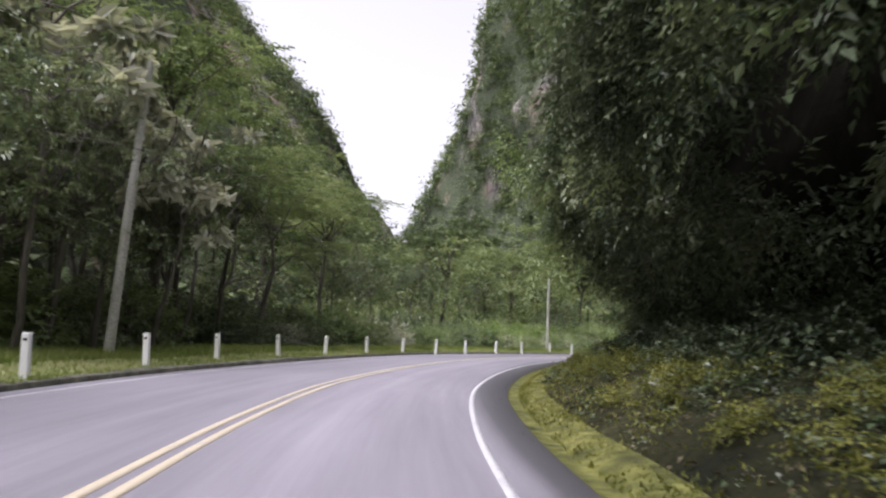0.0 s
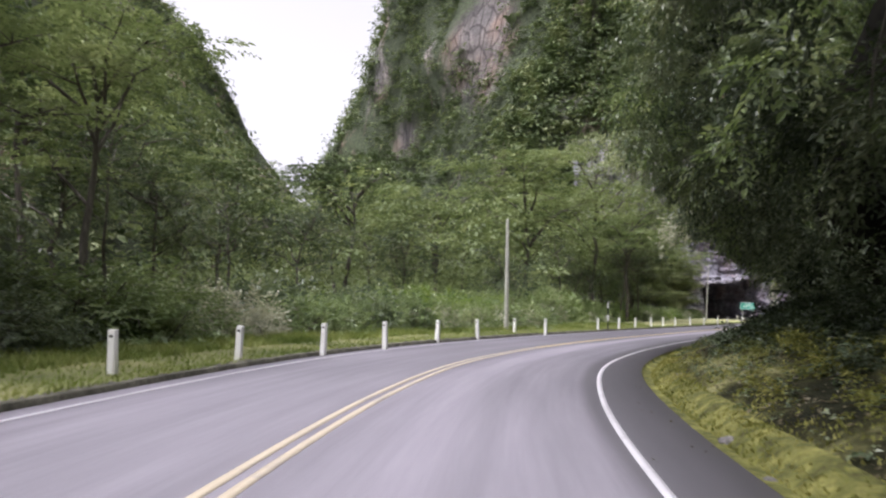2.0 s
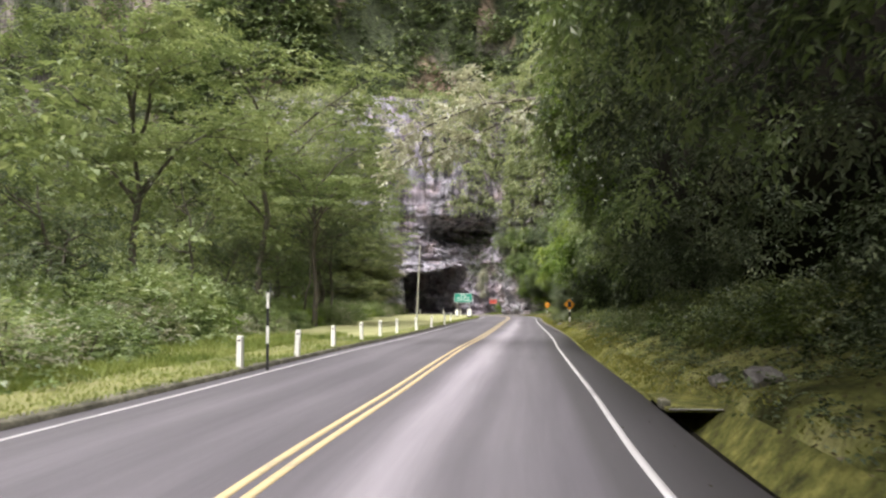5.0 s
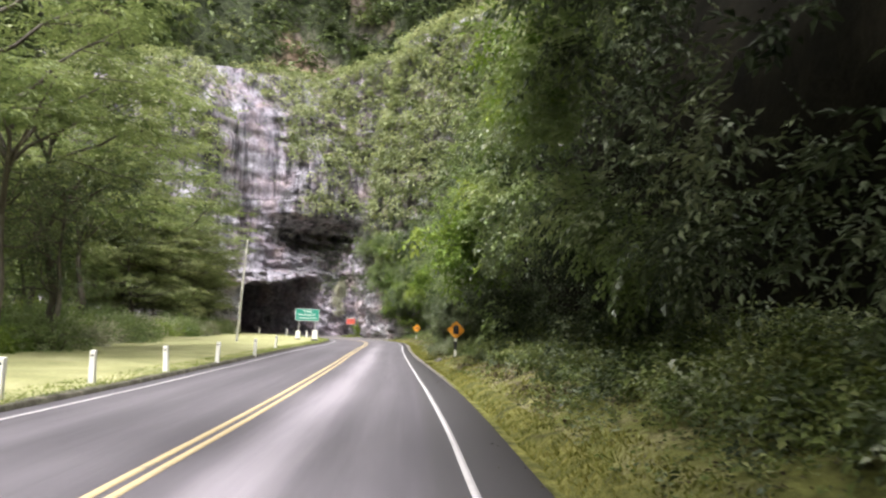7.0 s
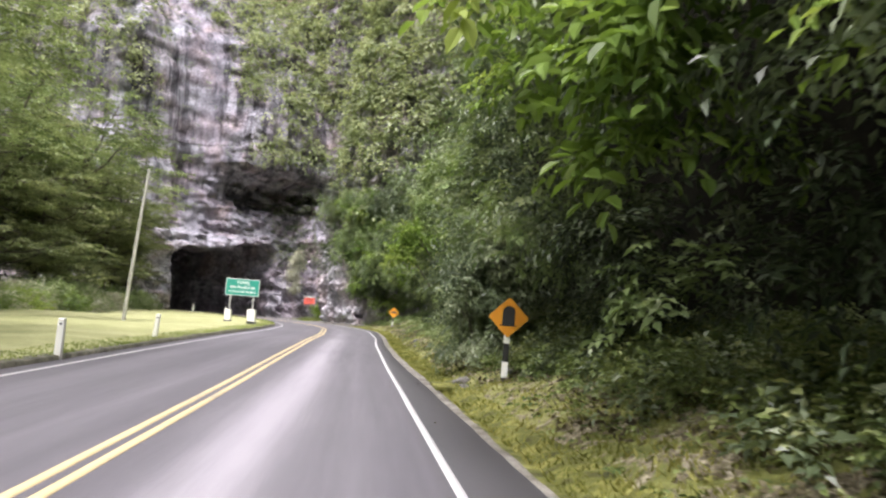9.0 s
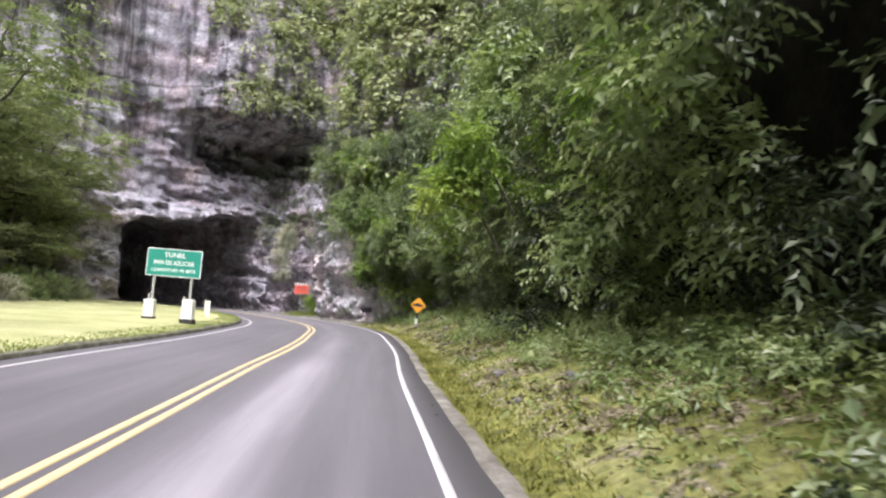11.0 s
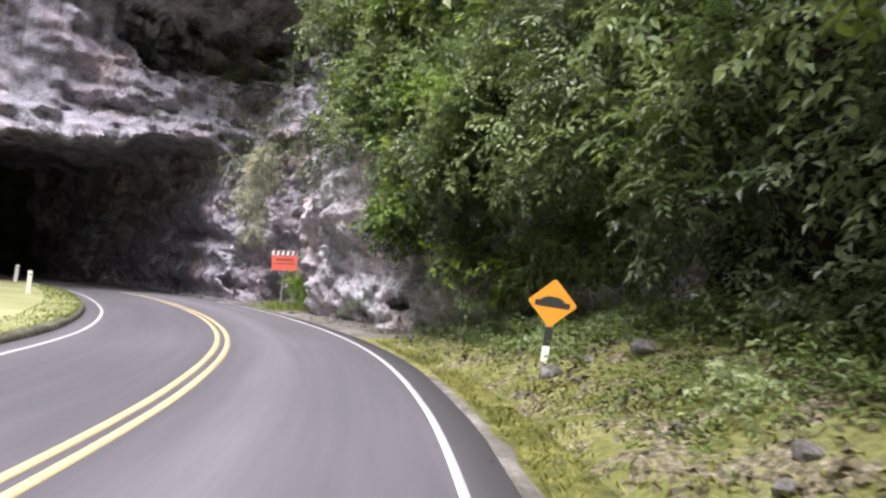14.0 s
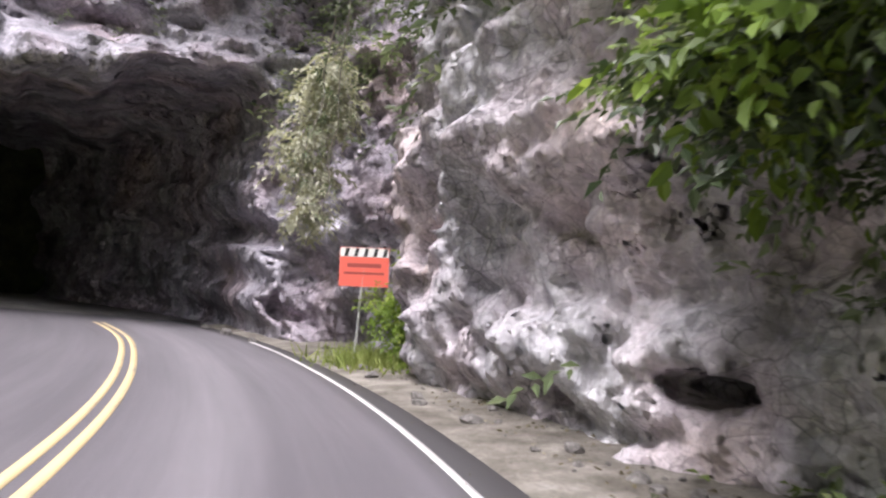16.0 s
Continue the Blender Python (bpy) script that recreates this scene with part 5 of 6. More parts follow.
def bare_right(u, h, c):
    scar = (np.hypot((c[:, 0] - 30.5) / 10, (c[:, 2] - 92) / 27) < 1) & (c[:, 1] > 250) | (np.hypot((c[:, 0] - 7) / 5, (c[:, 2] - 69) / 8) < 1)
    n1 = fbm(u * 30, h / 22, 4.0, 3) + 0.35 * fbm(u * 90, h / 60, 1.0, 2)
    bore = (np.abs(c[:, 0] - 77) < 16) & (c[:, 2] < 16)
    return (scar & (n1 > -0.2)) | ((n1 > 0.42) & (h > 30)) | bore


def bare_left(u, h, c):
    scar = (np.hypot((c[:, 1] - 245) / 30, (c[:, 2] - 82) / 20) < 1) | (np.hypot((c[:, 1] - 178) / 16, (c[:, 2] - 74) / 13) < 1)
    n1 = fbm(u * 26, h / 20, 14.0, 3)
    return (scar & (n1 > -0.15)) | ((n1 > 0.42) & (h > 40))


gc = np.random.default_rng(9)
foliage("woods", canopy(MP, MIN_, 3900, 1.35, 7, gc, bare_right, 168, u_range=(0.1, 0.98)), LEAF_FAR, None, "hanging woods clinging to the limestone mountain", "woods", "stuff")
foliage("woods", canopy(MP, MIN_, 1200, 1.35, 7, gc, bare_right, 95, hmin=26, u_range=(0.05, 0.42)), LEAF_FAR, None, "woods on the mountain above the tunnel cliff", "woods", "stuff")
foliage("woods", canopy(LP, LIN_, 3600, 1.35, 7, gc, bare_left, 178, u_range=(0.2, 1.0)), LEAF_FAR, None, "dense woods covering the steep mountain side", "woods", "stuff")


# ---- greenery on the cliff ----
def cliff_green(gen, n, leaf):
    a, b, c = CV[CQ[:, 0]], CV[CQ[:, 1]], CV[CQ[:, 2]]
    nrm = unit(np.cross(b - a, c - a))
    mid = (a + c) / 2
    x, y, z = mid.T
    patch = fbm(x / 5, y / 5, z / 6, 3)
    w = 0.02 + 0.9 * smooth(0.0, 0.35, nrm[:, 2]) * smooth(4, 8, z)
    w += 1.3 * smooth(66, 60, x) * (patch > -0.12) * smooth(1, 5, z)
    w += 1.0 * smooth(82, 84.5, x) * smooth(9, 12, z) * (patch > -0.1)
    w += 1.2 * smooth(17, 24, z) * (patch > 0.02 + 0.5 * np.exp(-((x - 73.5) / 3.6) ** 2))
    w *= smooth(196, 190, y) * (z < 8) + (z >= 8)
    w *= 1 - 0.92 * ((x > 66.5) & (x < 83) & (z < 19))
    w *= 1 - 0.85 * ((x > 80) & (y > 165) & (z < 6.5))
    w = np.clip(w, 0, None) * (nrm[:, 2] > -0.35)
    pick = gen.choice(len(w), n, p=w / w.sum())
    p = mid[pick] + gen.normal(0, 0.2, (n, 3))
    o = nrm[pick] + np.array([0, 0, 0.4])
    axis = o + gen.normal(0, 0.6, (n, 3)) + np.array([0, 0, -0.45])
    size = leaf * gen.uniform(0.6, 1.5, n)
    return sprays(p, axis, o + np.array([0, 0, 0.6]), size * 4.2, 9, size, gen=gen)


foliage("creepers", cliff_green(np.random.default_rng(21), 5600, 0.27), LEAF, None, "creepers and small shrubs growing on the cliff ledges", "creepers", "stuff")


def cliff_woods(gen, n, per, card):
    """Shrubs and small crowns standing out from the cliff, thick on top and at both sides of the bare column."""
    a, b, c = CV[CQ[:, 0]], CV[CQ[:, 1]], CV[CQ[:, 2]]
    nrm = unit(np.cross(b - a, c - a))
    mid = (a + c) / 2
    x, y, z = mid.T
    patch = fbm(x / 6, y / 6, z / 8, 3)
    column = np.exp(-((x - 73.5) / 3.3) ** 2)
    w = smooth(17, 24, z) * (patch > -0.4 + 1.2 * column * smooth(44, 36, z))
    w += 1.8 * smooth(67.5, 65, x) * smooth(3, 6, z) * (patch > -0.5 + 0.28 * smooth(13, 18, z) * smooth(60, 63, x))
    w += 1.3 * smooth(82.3, 84.5, x) * smooth(9.5, 12, z) * (y < 184) * (patch > -0.3)
    w += 1.4 * smooth(77, 79.5, x) * smooth(18, 20, z) * (patch > -0.35)
    w *= (nrm @ np.array([-0.45, -0.85, 0.3]) > -0.05) * (y < 218)
    w *= (nrm[:, 2] > -0.3) * np.linalg.norm(np.cross(b - a, c - a), axis=1)
    pick = gen.choice(len(w), n, p=w / w.sum())
    o = nrm[pick]
    r = gen.uniform(0.7, 1.7, n)
    ctr = mid[pick] + o * (0.5 * r)[:, None]
    t = unit(gen.normal(0, 1, (n, per, 3)) + o[:, None] * 0.8)
    p = ctr[:, None] + t * r[:, None, None] * gen.uniform(0.7, 1.0, (n, per, 1)) * np.array([1, 1, 0.7])
    up = t * 0.8 + np.array([0, 0, 0.8]) + gen.normal(0, 0.25, t.shape)
    size = card * gen.uniform(0.6, 1.4, (n, per))
    return leaves(p.reshape(-1, 3), np.cross(up, gen.normal(0, 1, t.shape)).reshape(-1, 3), up.reshape(-1, 3), size.ravel(), size.ravel() * 0.5, 0.2)


foliage("cliff_shrubs", cliff_woods(np.random.default_rng(23), 3300, 22, 0.56), LEAF_CLIFF, None, "shrubs and small trees hanging from the cliff", "shrubs", "stuff")


# ---- bushes hanging over the rock beside the road ----
def rock_bushes(gen):
    y = gen.uniform(158.5, 177.5, 450)
    z = gen.uniform(0.8, 14, 450)
    floor_z = np.interp(y, [158, 165, 167, 169, 171.5, 173.5, 175.5, 177.5], [0.8, 1.2, 2.3, 3.3, 6.2, 8.8, 11.0, 12.5]) + 0.7 * fbm(y / 1.5, z / 3, 4.0, 2)
    k = (z > floor_z) & (fbm(y / 2.6, z / 2.2, 31.0, 2) > -0.22)
    y, z = y[k], z[k]
    x = np.interp(y, [158, 162, 166, 170, 174, 178], [83.2, 83.0, 82.9, 83.0, 82.9, 82.8]) + gen.normal(0.2, 0.35, len(y)) + 0.12 * np.maximum(z - 9, 0) - 0.5 * smooth(3, 7, z) + 1.0 * fbm(y / 4, z / 4, 2.0, 2)
    c = np.stack([x, y, z], -1)
    out = unit(np.stack([-np.ones(len(y)), -0.75 + 0 * y, 0.35 + 0 * y], -1))
    return c, out


g2 = np.random.default_rng(14)
c, o = rock_bushes(g2)
y = g2.uniform(163.8, 169.0, 34)
low_c = np.stack([81.75 + 0.16 * (y - 164.5) + g2.normal(0, 0.3, 34), y, g2.uniform(3.5, 6.8, 34)], -1)
c, o = np.vstack([c, low_c]), np.vstack([o, np.tile(o[:1], (34, 1))])
pale = fbm(c[:, 1] / 2.5, c[:, 2] / 2.5, 44.0, 2) > -0.02
foliage("shrubs", clumps(c[~pale], o[~pale], g2.uniform(0.6, 1.1, (~pale).sum()), 9, 0.18, g2), LEAF, None, "thick shrubs hanging down over the rock", "shrubs", "stuff")
foliage("shrubs", clumps(c[pale], o[pale], g2.uniform(0.6, 1.1, pale.sum()), 9, 0.19, g2, ratio=0.52), LEAF_BUSH, None, "pale green shrubs hanging down over the rock", "shrubs", "stuff")
k = g2.random(len(c)) < 0.10
foliage("shrubs", clumps(c[k] + o[k] * 0.6, o[k], 0.6, 7, 0.21, g2, count=6, ratio=0.6, shape=broad_leaves), LEAF_BRIGHT, None, "fresh green leafy sprigs hanging from the rock", "shrubs", "stuff")


# ---- broad-leaved shrubs leaning out of the thicket ----
def leaning_shrub(x, y, z, reach, label, leaf, n, gen, material, lean):
    """A shrub hung on a bent stem that comes out of the green wall, with big leaves at its end."""
    top = empty("broad_leaved_shrub", label, "shrub", pose(x, y, z))
    c = gen.normal(0, 1, (n, 3)) * np.array([reach, reach, reach * 1.1])
    out = np.tile(unit(np.array([lean])), (n, 1))
    foliage("leaves", clumps(c, out, 0.42, 4, leaf, gen, count=7, subs=3, ratio=0.5, droop=0.5, shape=broad_leaves), material, top)
    back = -np.array(lean) * np.array([3.2, 3.2, 0]) + np.array([0, 0, -1.2])
    stems_of([tube(np.array([back, back * 0.5 + [0, 0, 0.5], q]), [0.05, 0.035, 0.012], 5) for q in c[::3]], top)


g4 = np.random.default_rng(17)
for x, y, z, reach, leaf, n, mat in ((45.6, 107.2, 5.3, 0.6, 0.24, 18, LEAF_BRIGHT), (45.5, 106.0, 6.4, 0.4, 0.19, 7, LEAF_BRIGHT), (64.9, 137.4, 4.7, 0.35, 0.22, 8, LEAF_BRIGHT), (64.9, 136.9, 5.9, 0.45, 0.22, 11, LEAF_BRIGHT), (69.4, 139.9, 6.0, 0.32, 0.26, 4, LEAF_BRIGHT), (71.2, 142.3, 6.6, 0.5, 0.20, 8, LEAF_BRIGHT),
                                     (82.0, 166.8, 3.9, 0.32, 0.16, 6, LEAF_BRIGHT), (52.4, 112.4, 5.0, 0.45, 0.18, 8, LEAF_BUSH), (76.6, 148.9, 5.6, 0.5, 0.19, 9, LEAF_BRIGHT), (78.4, 153.4, 6.4, 0.6, 0.18, 10, LEAF_BUSH)):
    leaning_shrub(x, y, z, reach, "shrub with bright leaves leaning out of the thicket", leaf, n, g4, mat, (-0.8, -0.2, 0.4))


# ---- dead leaves blown onto the road's edge ----
def road_litter(n, gen):
    s = gen.uniform(S_CAM, S_MOUTH - 6, n)
    d = edge_r(s) - 0.05 - gen.exponential(0.35, n)
    pos = on_road(s, d, 0.012)
    a = gen.uniform(0, 2 * np.pi, n)
    size = gen.uniform(0.03, 0.07, n)
    return leaves(pos, np.stack([np.cos(a), np.sin(a), 0 * a], -1), np.stack([gen.normal(0, 0.2, n), gen.normal(0, 0.2, n), np.ones(n)], -1), size, size * 0.5)


foliage("leaf_litter", road_litter(280, np.random.default_rng(18)), DEAD_LEAF, None, "stray dead leaves on the edge of the asphalt", "leaf litter", "stuff")


# ---- trees ----
def wander(start, end, steps, sway, gen, sag=0.0):
    t = np.linspace(0, 1, steps)[:, None]
    p = np.array(start)[None] * (1 - t) + np.array(end)[None] * t
    p += np.cumsum(gen.normal(0, sway / steps, (steps, 3)), 0) * np.sin(np.pi * np.clip(t, 0, 1)) * 2
    p[:, 2] += sag * (t[:, 0] * (1 - t[:, 0])) * 4
    return p


def tree(name, label, style, gen, material, m):
    """A tree: a tapered trunk with limbs, and a crown of leafy twigs. Styles: umbrella, tiered, round, slender, candelabra."""
    top = empty(name, label, "tree", m)
    layered = style in ("umbrella", "tiered")
    H, fork, spread, limbs = {"tiered": (14, 2.6, 4.4, 17), "umbrella": (15, 7.0, 6.5, 9), "round": (11, 3.5, 3.4, 10), "slender": (12, 6.0, 2.2, 8), "candelabra": (11, 5.5, 3.2, 10)}[style]
    r0 = {"tiered": 0.2, "umbrella": 0.26, "round": 0.2, "slender": 0.13, "candelabra": 0.14}[style]
    trunk = wander((0, 0, -0.4), (gen.normal(0, 0.4), gen.normal(0, 0.4), H * 0.8), 9, 0.9, gen)
    pieces = [tube(trunk, np.linspace(r0, r0 * 0.25, 9), 8)]
    twigs, ups = [], []
    for k in range(limbs):
        f = gen.uniform(fork / H, 0.98)
        base = np.array([np.interp(f * H * 0.8, trunk[:, 2], trunk[:, i]) for i in range(3)])
        a = 2 * np.pi * (k / limbs) + gen.normal(0, 0.4)
        reach = spread * gen.uniform(0.55, 1.1) * (1.15 - 0.45 * f)
        rise = {"tiered": gen.uniform(0.3, 1.6), "umbrella": gen.uniform(2.5, 5.0), "round": gen.uniform(0.6, 2.6), "slender": gen.uniform(0.8, 2.2), "candelabra": gen.uniform(1.6, 3.4)}[style]
        end = base + np.array([np.cos(a) * reach, np.sin(a) * reach, rise])
        if style == "umbrella":
            end[2] = min(end[2], H) - 0.5 * gen.random()
        limb = wander(base, end, 6, 0.5, gen, -0.3 if style != "umbrella" else 0.35)
        pieces.append(tube(limb, np.linspace(r0 * 0.42, 0.03, 6), 5))
        subs = {"tiered": 3, "umbrella": 4, "round": 4, "slender": 3, "candelabra": 2}[style]
        for j in range(subs):
            c = limb[gen.integers(3, 6)]
            off = gen.normal(0, 1, 3) * np.array([1.5, 1.5, 0.35 if layered else 0.8]) * (0.55 if style in ("slender", "candelabra") else 1.0)
            tip = c + off
            pieces.append(tube(np.array([c, (c + tip) / 2 + [0, 0, 0.1], tip]), [0.035, 0.025, 0.012], 4))
            if layered:
                q = 24
                ang = gen.uniform(0, 2 * np.pi, q)
                rad_ = (1.9 if style == "umbrella" else 1.5) * np.sqrt(gen.random(q))
                p = tip + np.stack([np.cos(ang) * rad_, np.sin(ang) * rad_, 0.25 - 0.12 * rad_ ** 2 + gen.normal(0, 0.07, q)], -1)
                twigs.append(p)
                ups.append(np.stack([np.cos(ang) * rad_ * 0.25, np.sin(ang) * rad_ * 0.25, np.ones(q)], -1))
                continue
            n = {"round": 18, "slender": 12, "candelabra": 5}[style]
            rad = {"round": (0.95, 0.95, 0.7), "slender": (0.7, 0.7, 0.6), "candelabra": (0.3, 0.3, 0.15)}[style]
            p = tip + gen.normal(0, 1, (n, 3)) * np.array(rad) * 0.7
            twigs.append(p)
            ups.append(p - tip + np.array([0, 0, 1.2 if style != "round" else 0.7]))
    p, u = np.vstack(twigs), np.vstack(ups)
    if style == "candelabra":
        axis = gen.normal(0, 1, p.shape) * [1, 1, 0.25]
        crown = sprays(p, axis, u, 0.25, 8, 0.62, ratio=0.42, jitter=0.9, gen=gen, shape=broad_leaves)
    else:
        leaf = {"tiered": 0.34, "umbrella": 0.36, "round": 0.26, "slender": 0.2}[style]
        axis = u * [1, 1, 0.15] + gen.normal(0, 0.6, p.shape) * ([1, 1, 0.15] if layered else [1, 1, 1])
        crown = sprays(p, axis, u * [0.4, 0.4, 1], leaf * 3.0, 8, leaf, gen=gen)
    v, f = join(pieces)
    tr = new("trunk", mesh_of("trunk", v, f, [BARK]))
    tr.parent = top
    foliage("crown", crown, material, top)
    return top


def place(x, y, turn=0.0, z=None):
    if z is None:
        s, d = road_sd([x], [y])
        z = float(verge_z(s, d)[0]) if -26 < d[0] < -4.5 else -0.3
    return pose(x, y, z, 0, 0, turn)


def set_out(master, spots, gen, low=0.85, high=1.2):
    """Copies of a thing at the spots, each turned and grown its own way; the first spot takes the master."""
    for i, spot in enumerate(spots):
        x, y = spot[:2]
        k = (spot[2] if len(spot) > 2 else 1.0) * gen.uniform(low, high)
        m = place(x, y, float(gen.uniform(0, 360)))
        ob = master if i == 0 else copy_thing(master, m)
        if i == 0:
            master.matrix_basis = m
        ob.scale = (k, k, k * gen.uniform(0.92, 1.1))


gt = np.random.default_rng(31)
UMBRELLA_SPOTS = [(17, 113, 1.25), (28, 125, 1.35), (34.5, 129.5, 1.2), (30.5, 119, 1.0), (39.5, 146, 1.15), (7, 119, 1.1), (-3, 104, 1.0), (22, 140, 1.3), (8, 138, 1.2), (-12, 88, 0.95), (-17, 66, 1.0), 
                  (50, 176, 1.2), (58, 183, 1.25), (52, 185, 1.3), (63.5, 188.5, 0.95), (45, 172, 1.2), (38, 158, 1.2), (33, 146, 1.2), (-6, 128, 1.1), (-20, 108, 1.1), (-22, 82, 1.1), (-23, 46, 1.05), (-21, 28, 1.0), (14, 158, 1.2), (-2, 152, 1.2)]
FRONT_SPOTS = [(-11.5, 46, 0.78), (-14, 39.5, 0.85), (-9.5, 55, 0.78), (-15, 50, 0.95), (-17, 43, 1.0)]
for spots_, leaf_, words in ((FRONT_SPOTS, LEAF_CROWN, "flat-crowned tree with bright layered leaves at the forest edge"), ([q for q in UMBRELLA_SPOTS if q[1] < 106], LEAF_FAR, "flat-crowned forest tree with dark layered foliage"), ([q for q in UMBRELLA_SPOTS if q[1] >= 106], LEAF_CROWN, "flat-crowned forest tree with pale feathery layered foliage")):
    masters = [tree("umbrella_tree", words, "umbrella", gt, leaf_, None) for _ in range(2)]
    for i, mt in enumerate(masters):
        tagged(mt, group="flat-crowned trees of the valley")
        set_out(mt, spots_[i::2], gt)
ROUND_SPOTS = [(-13, 18, 1.0), (-16, 24, 1.1), (-17, 36, 1.1), (-11, 70, 0.8), (-19, 58, 1.15), (-5, 88, 0.85), (2, 96, 0.9), (12, 100, 0.85), (24, 116, 0.8), (34, 126, 0.8),
               (-20, 12, 1.1), (-12, 8, 1.0), (-18, 2, 1.0)]
masters = [tree("broadleaf_tree", "dark green broad-leaved tree at the forest edge", "round", gt, LEAF, None) for _ in range(3)]
for i, mt in enumerate(masters):
    set_out(mt, ROUND_SPOTS[i::3], gt)
PALE_SPOTS = [(40, 182, 1.2), (62, 187, 0.6), (42, 160, 0.9), (55, 177, 0.65), (36, 150, 0.9), (47, 177, 1.1)]
masters = [tree("broadleaf_tree", "pale green leafy tree in front of the cliff", "round", gt, LEAF_BUSH, None) for _ in range(3)]
for i, mt in enumerate(masters):
    set_out(mt, PALE_SPOTS[i::3], gt)
TIERED_SPOTS = [(57.3, 178.2, 1.05), (53.0, 173.5, 0.95), (61.5, 183.5, 1.0), (65.5, 189.0, 0.85), (49.5, 169.0, 1.0), (54.5, 181.0, 1.2), (59.0, 187.5, 1.2), (48.0, 175.5, 1.15), (63.5, 186.5, 0.75), (43.0, 168.0, 1.1)]
masters = [tree("tiered_tree", "forest tree with flat tiers of pale leaves before the cliff", "tiered", gt, LEAF_CLIFF, None) for _ in range(3)]
for i, mt in enumerate(masters):
    set_out(mt, TIERED_SPOTS[i::3], gt, 0.9, 1.1)
SLENDER_SPOTS = [(-11.5, 21, 0.8), (-10.5, 61, 0.75), (-9, 78, 0.8), (-14, 39, 0.8), (20, 108, 0.8), (30, 121, 0.8), (-22, 27, 0.8), (-21, 31, 0.85), (49, 172, 0.9)]
SLENDER_SPOTS += [(-12 - 5 * gt.random(), 16 + 27 * gt.random(), gt.uniform(0.75, 1.0)) for _ in range(16)]
masters = [tree("slender_tree", "thin-trunked young forest tree with sparse leaves", "slender", gt, LEAF, None) for _ in range(2)]
for i, mt in enumerate(masters):
    set_out(mt, SLENDER_SPOTS[i::2], gt)
SILVER_SPOTS = [(-12.6, 28, 1.1), (-14.4, 25, 1.2), (-11.6, 31, 0.85), (-15.8, 29, 1.25), (-13.5, 33, 0.95), (-17.0, 26, 1.3)]
masters = [tree("silver_leaved_tree", "slim tree with big silvery leaves on upswept branches", "candelabra", gt, LEAF_SILVER, None) for _ in range(2)]
for i, mt in enumerate(masters):
    set_out(mt, SILVER_SPOTS[i::2], gt)


# ---- shrub standing at the edge of the asphalt ----
def roadside_shrub(x, y, tall, gen):
    """An upright shrub smothered in creepers, its leaves reaching down to the ground."""
    base = float(bank_z(*road_sd([x], [y]))[0])
    top = empty("roadside_shrub", "upright leafy shrub overgrown with creepers beside the gutter", "shrub", pose(x, y, base))
    z = tall * gen.random(60) ** 0.85
    c = np.stack([gen.normal(0.25, 0.38, 60) + 0.16 * z, gen.normal(0, 0.5, 60), z + 0.15], -1)
    out = np.tile(unit(np.array([[-0.6, -0.6, 0.3]])), (60, 1))
    high = z > 0.45 * tall
    foliage("leaves", clumps(c[high], out[high], 0.5, 6, 0.15, gen, droop=0.6), LEAF, top)
    foliage("creeper", clumps(c[~high], out[~high], 0.42, 6, 0.13, gen, droop=0.7), LEAF, top, "darker creeping leaves round the foot")
    stems_of([tube(wander((0.3, 0, -0.2), tuple(q), 5, 0.3, gen), [0.05, 0.04, 0.03, 0.02, 0.01], 5) for q in c[high][::5]], top)


g6 = np.random.default_rng(19)
roadside_shrub(52.6, 117.3, 3.6, g6)
roadside_shrub(53.9, 119.0, 4.2, g6)


# ---- bushes ----
def bush(label, gen, material, size, leaf, n, shape=leaves):
    """A rounded, lobed bush: several stems and a skin of leafy twigs."""
    top = empty("bush", label, "bush")
    lobes = [(gen.normal(0, 0.45, 3) * [size, size, 0], size * gen.uniform(0.55, 0.9)) for _ in range(5)]
    p, o = [], []
    for c, r in lobes:
        t = unit(gen.normal(0, 1, (n // 5, 3)))
        t[:, 2] = np.abs(t[:, 2]) * 1.1 - 0.12
        p.append(c + t * r * gen.uniform(0.8, 1.05, (n // 5, 1)) * [1, 1, 1.15])
        o.append(t)
    p, o = np.vstack(p), np.vstack(o)
    p[:, 2] = np.maximum(p[:, 2], 0.12)
    axis = o + gen.normal(0, 0.5, o.shape)
    foliage("leaves", sprays(p, axis, o * 0.5 + [0, 0, 1.0], leaf * 3.6, 8, leaf, ratio=0.5, gen=gen, shape=shape), material, top)
    stems_of([tube(wander((c[0] * 0.2, c[1] * 0.2, -0.3), (c[0], c[1], r * 0.9), 4, 0.3, gen), [0.05, 0.04, 0.03, 0.015], 5) for c, r in lobes], top)
    return top


gb = np.random.default_rng(41)
HEDGE, _ = spline([(-14, 14), (-13.5, 30), (-11.5, 42), (-7.5, 55), (-1.5, 66), (4, 75), (9.5, 84), (15, 94), (22, 106), (29, 118), (34, 128)], 2.9)
TAIL_, _ = spline([(34, 128), (39, 140), (46, 153), (54, 166), (62, 179), (66, 186)], 2.6)
bushes = [bush("dense dark green bush at the edge of the grass", gb, LEAF, 1.9, 0.21, 430), bush("dense pale green bush at the edge of the grass", gb, LEAF_BUSH, 1.9, 0.21, 430), bush("broad-leaved bush in fresh green", gb, LEAF_BRIGHT, 1.7, 0.21, 340), bush("large dense thicket bush with big leaves", gb, LEAF_BUSH, 2.3, 0.23, 480), bush("grey-green bush with pale leaf undersides", gb, LEAF_SILVER, 1.5, 0.2, 300)]
spots = [[], [], [], [], []]
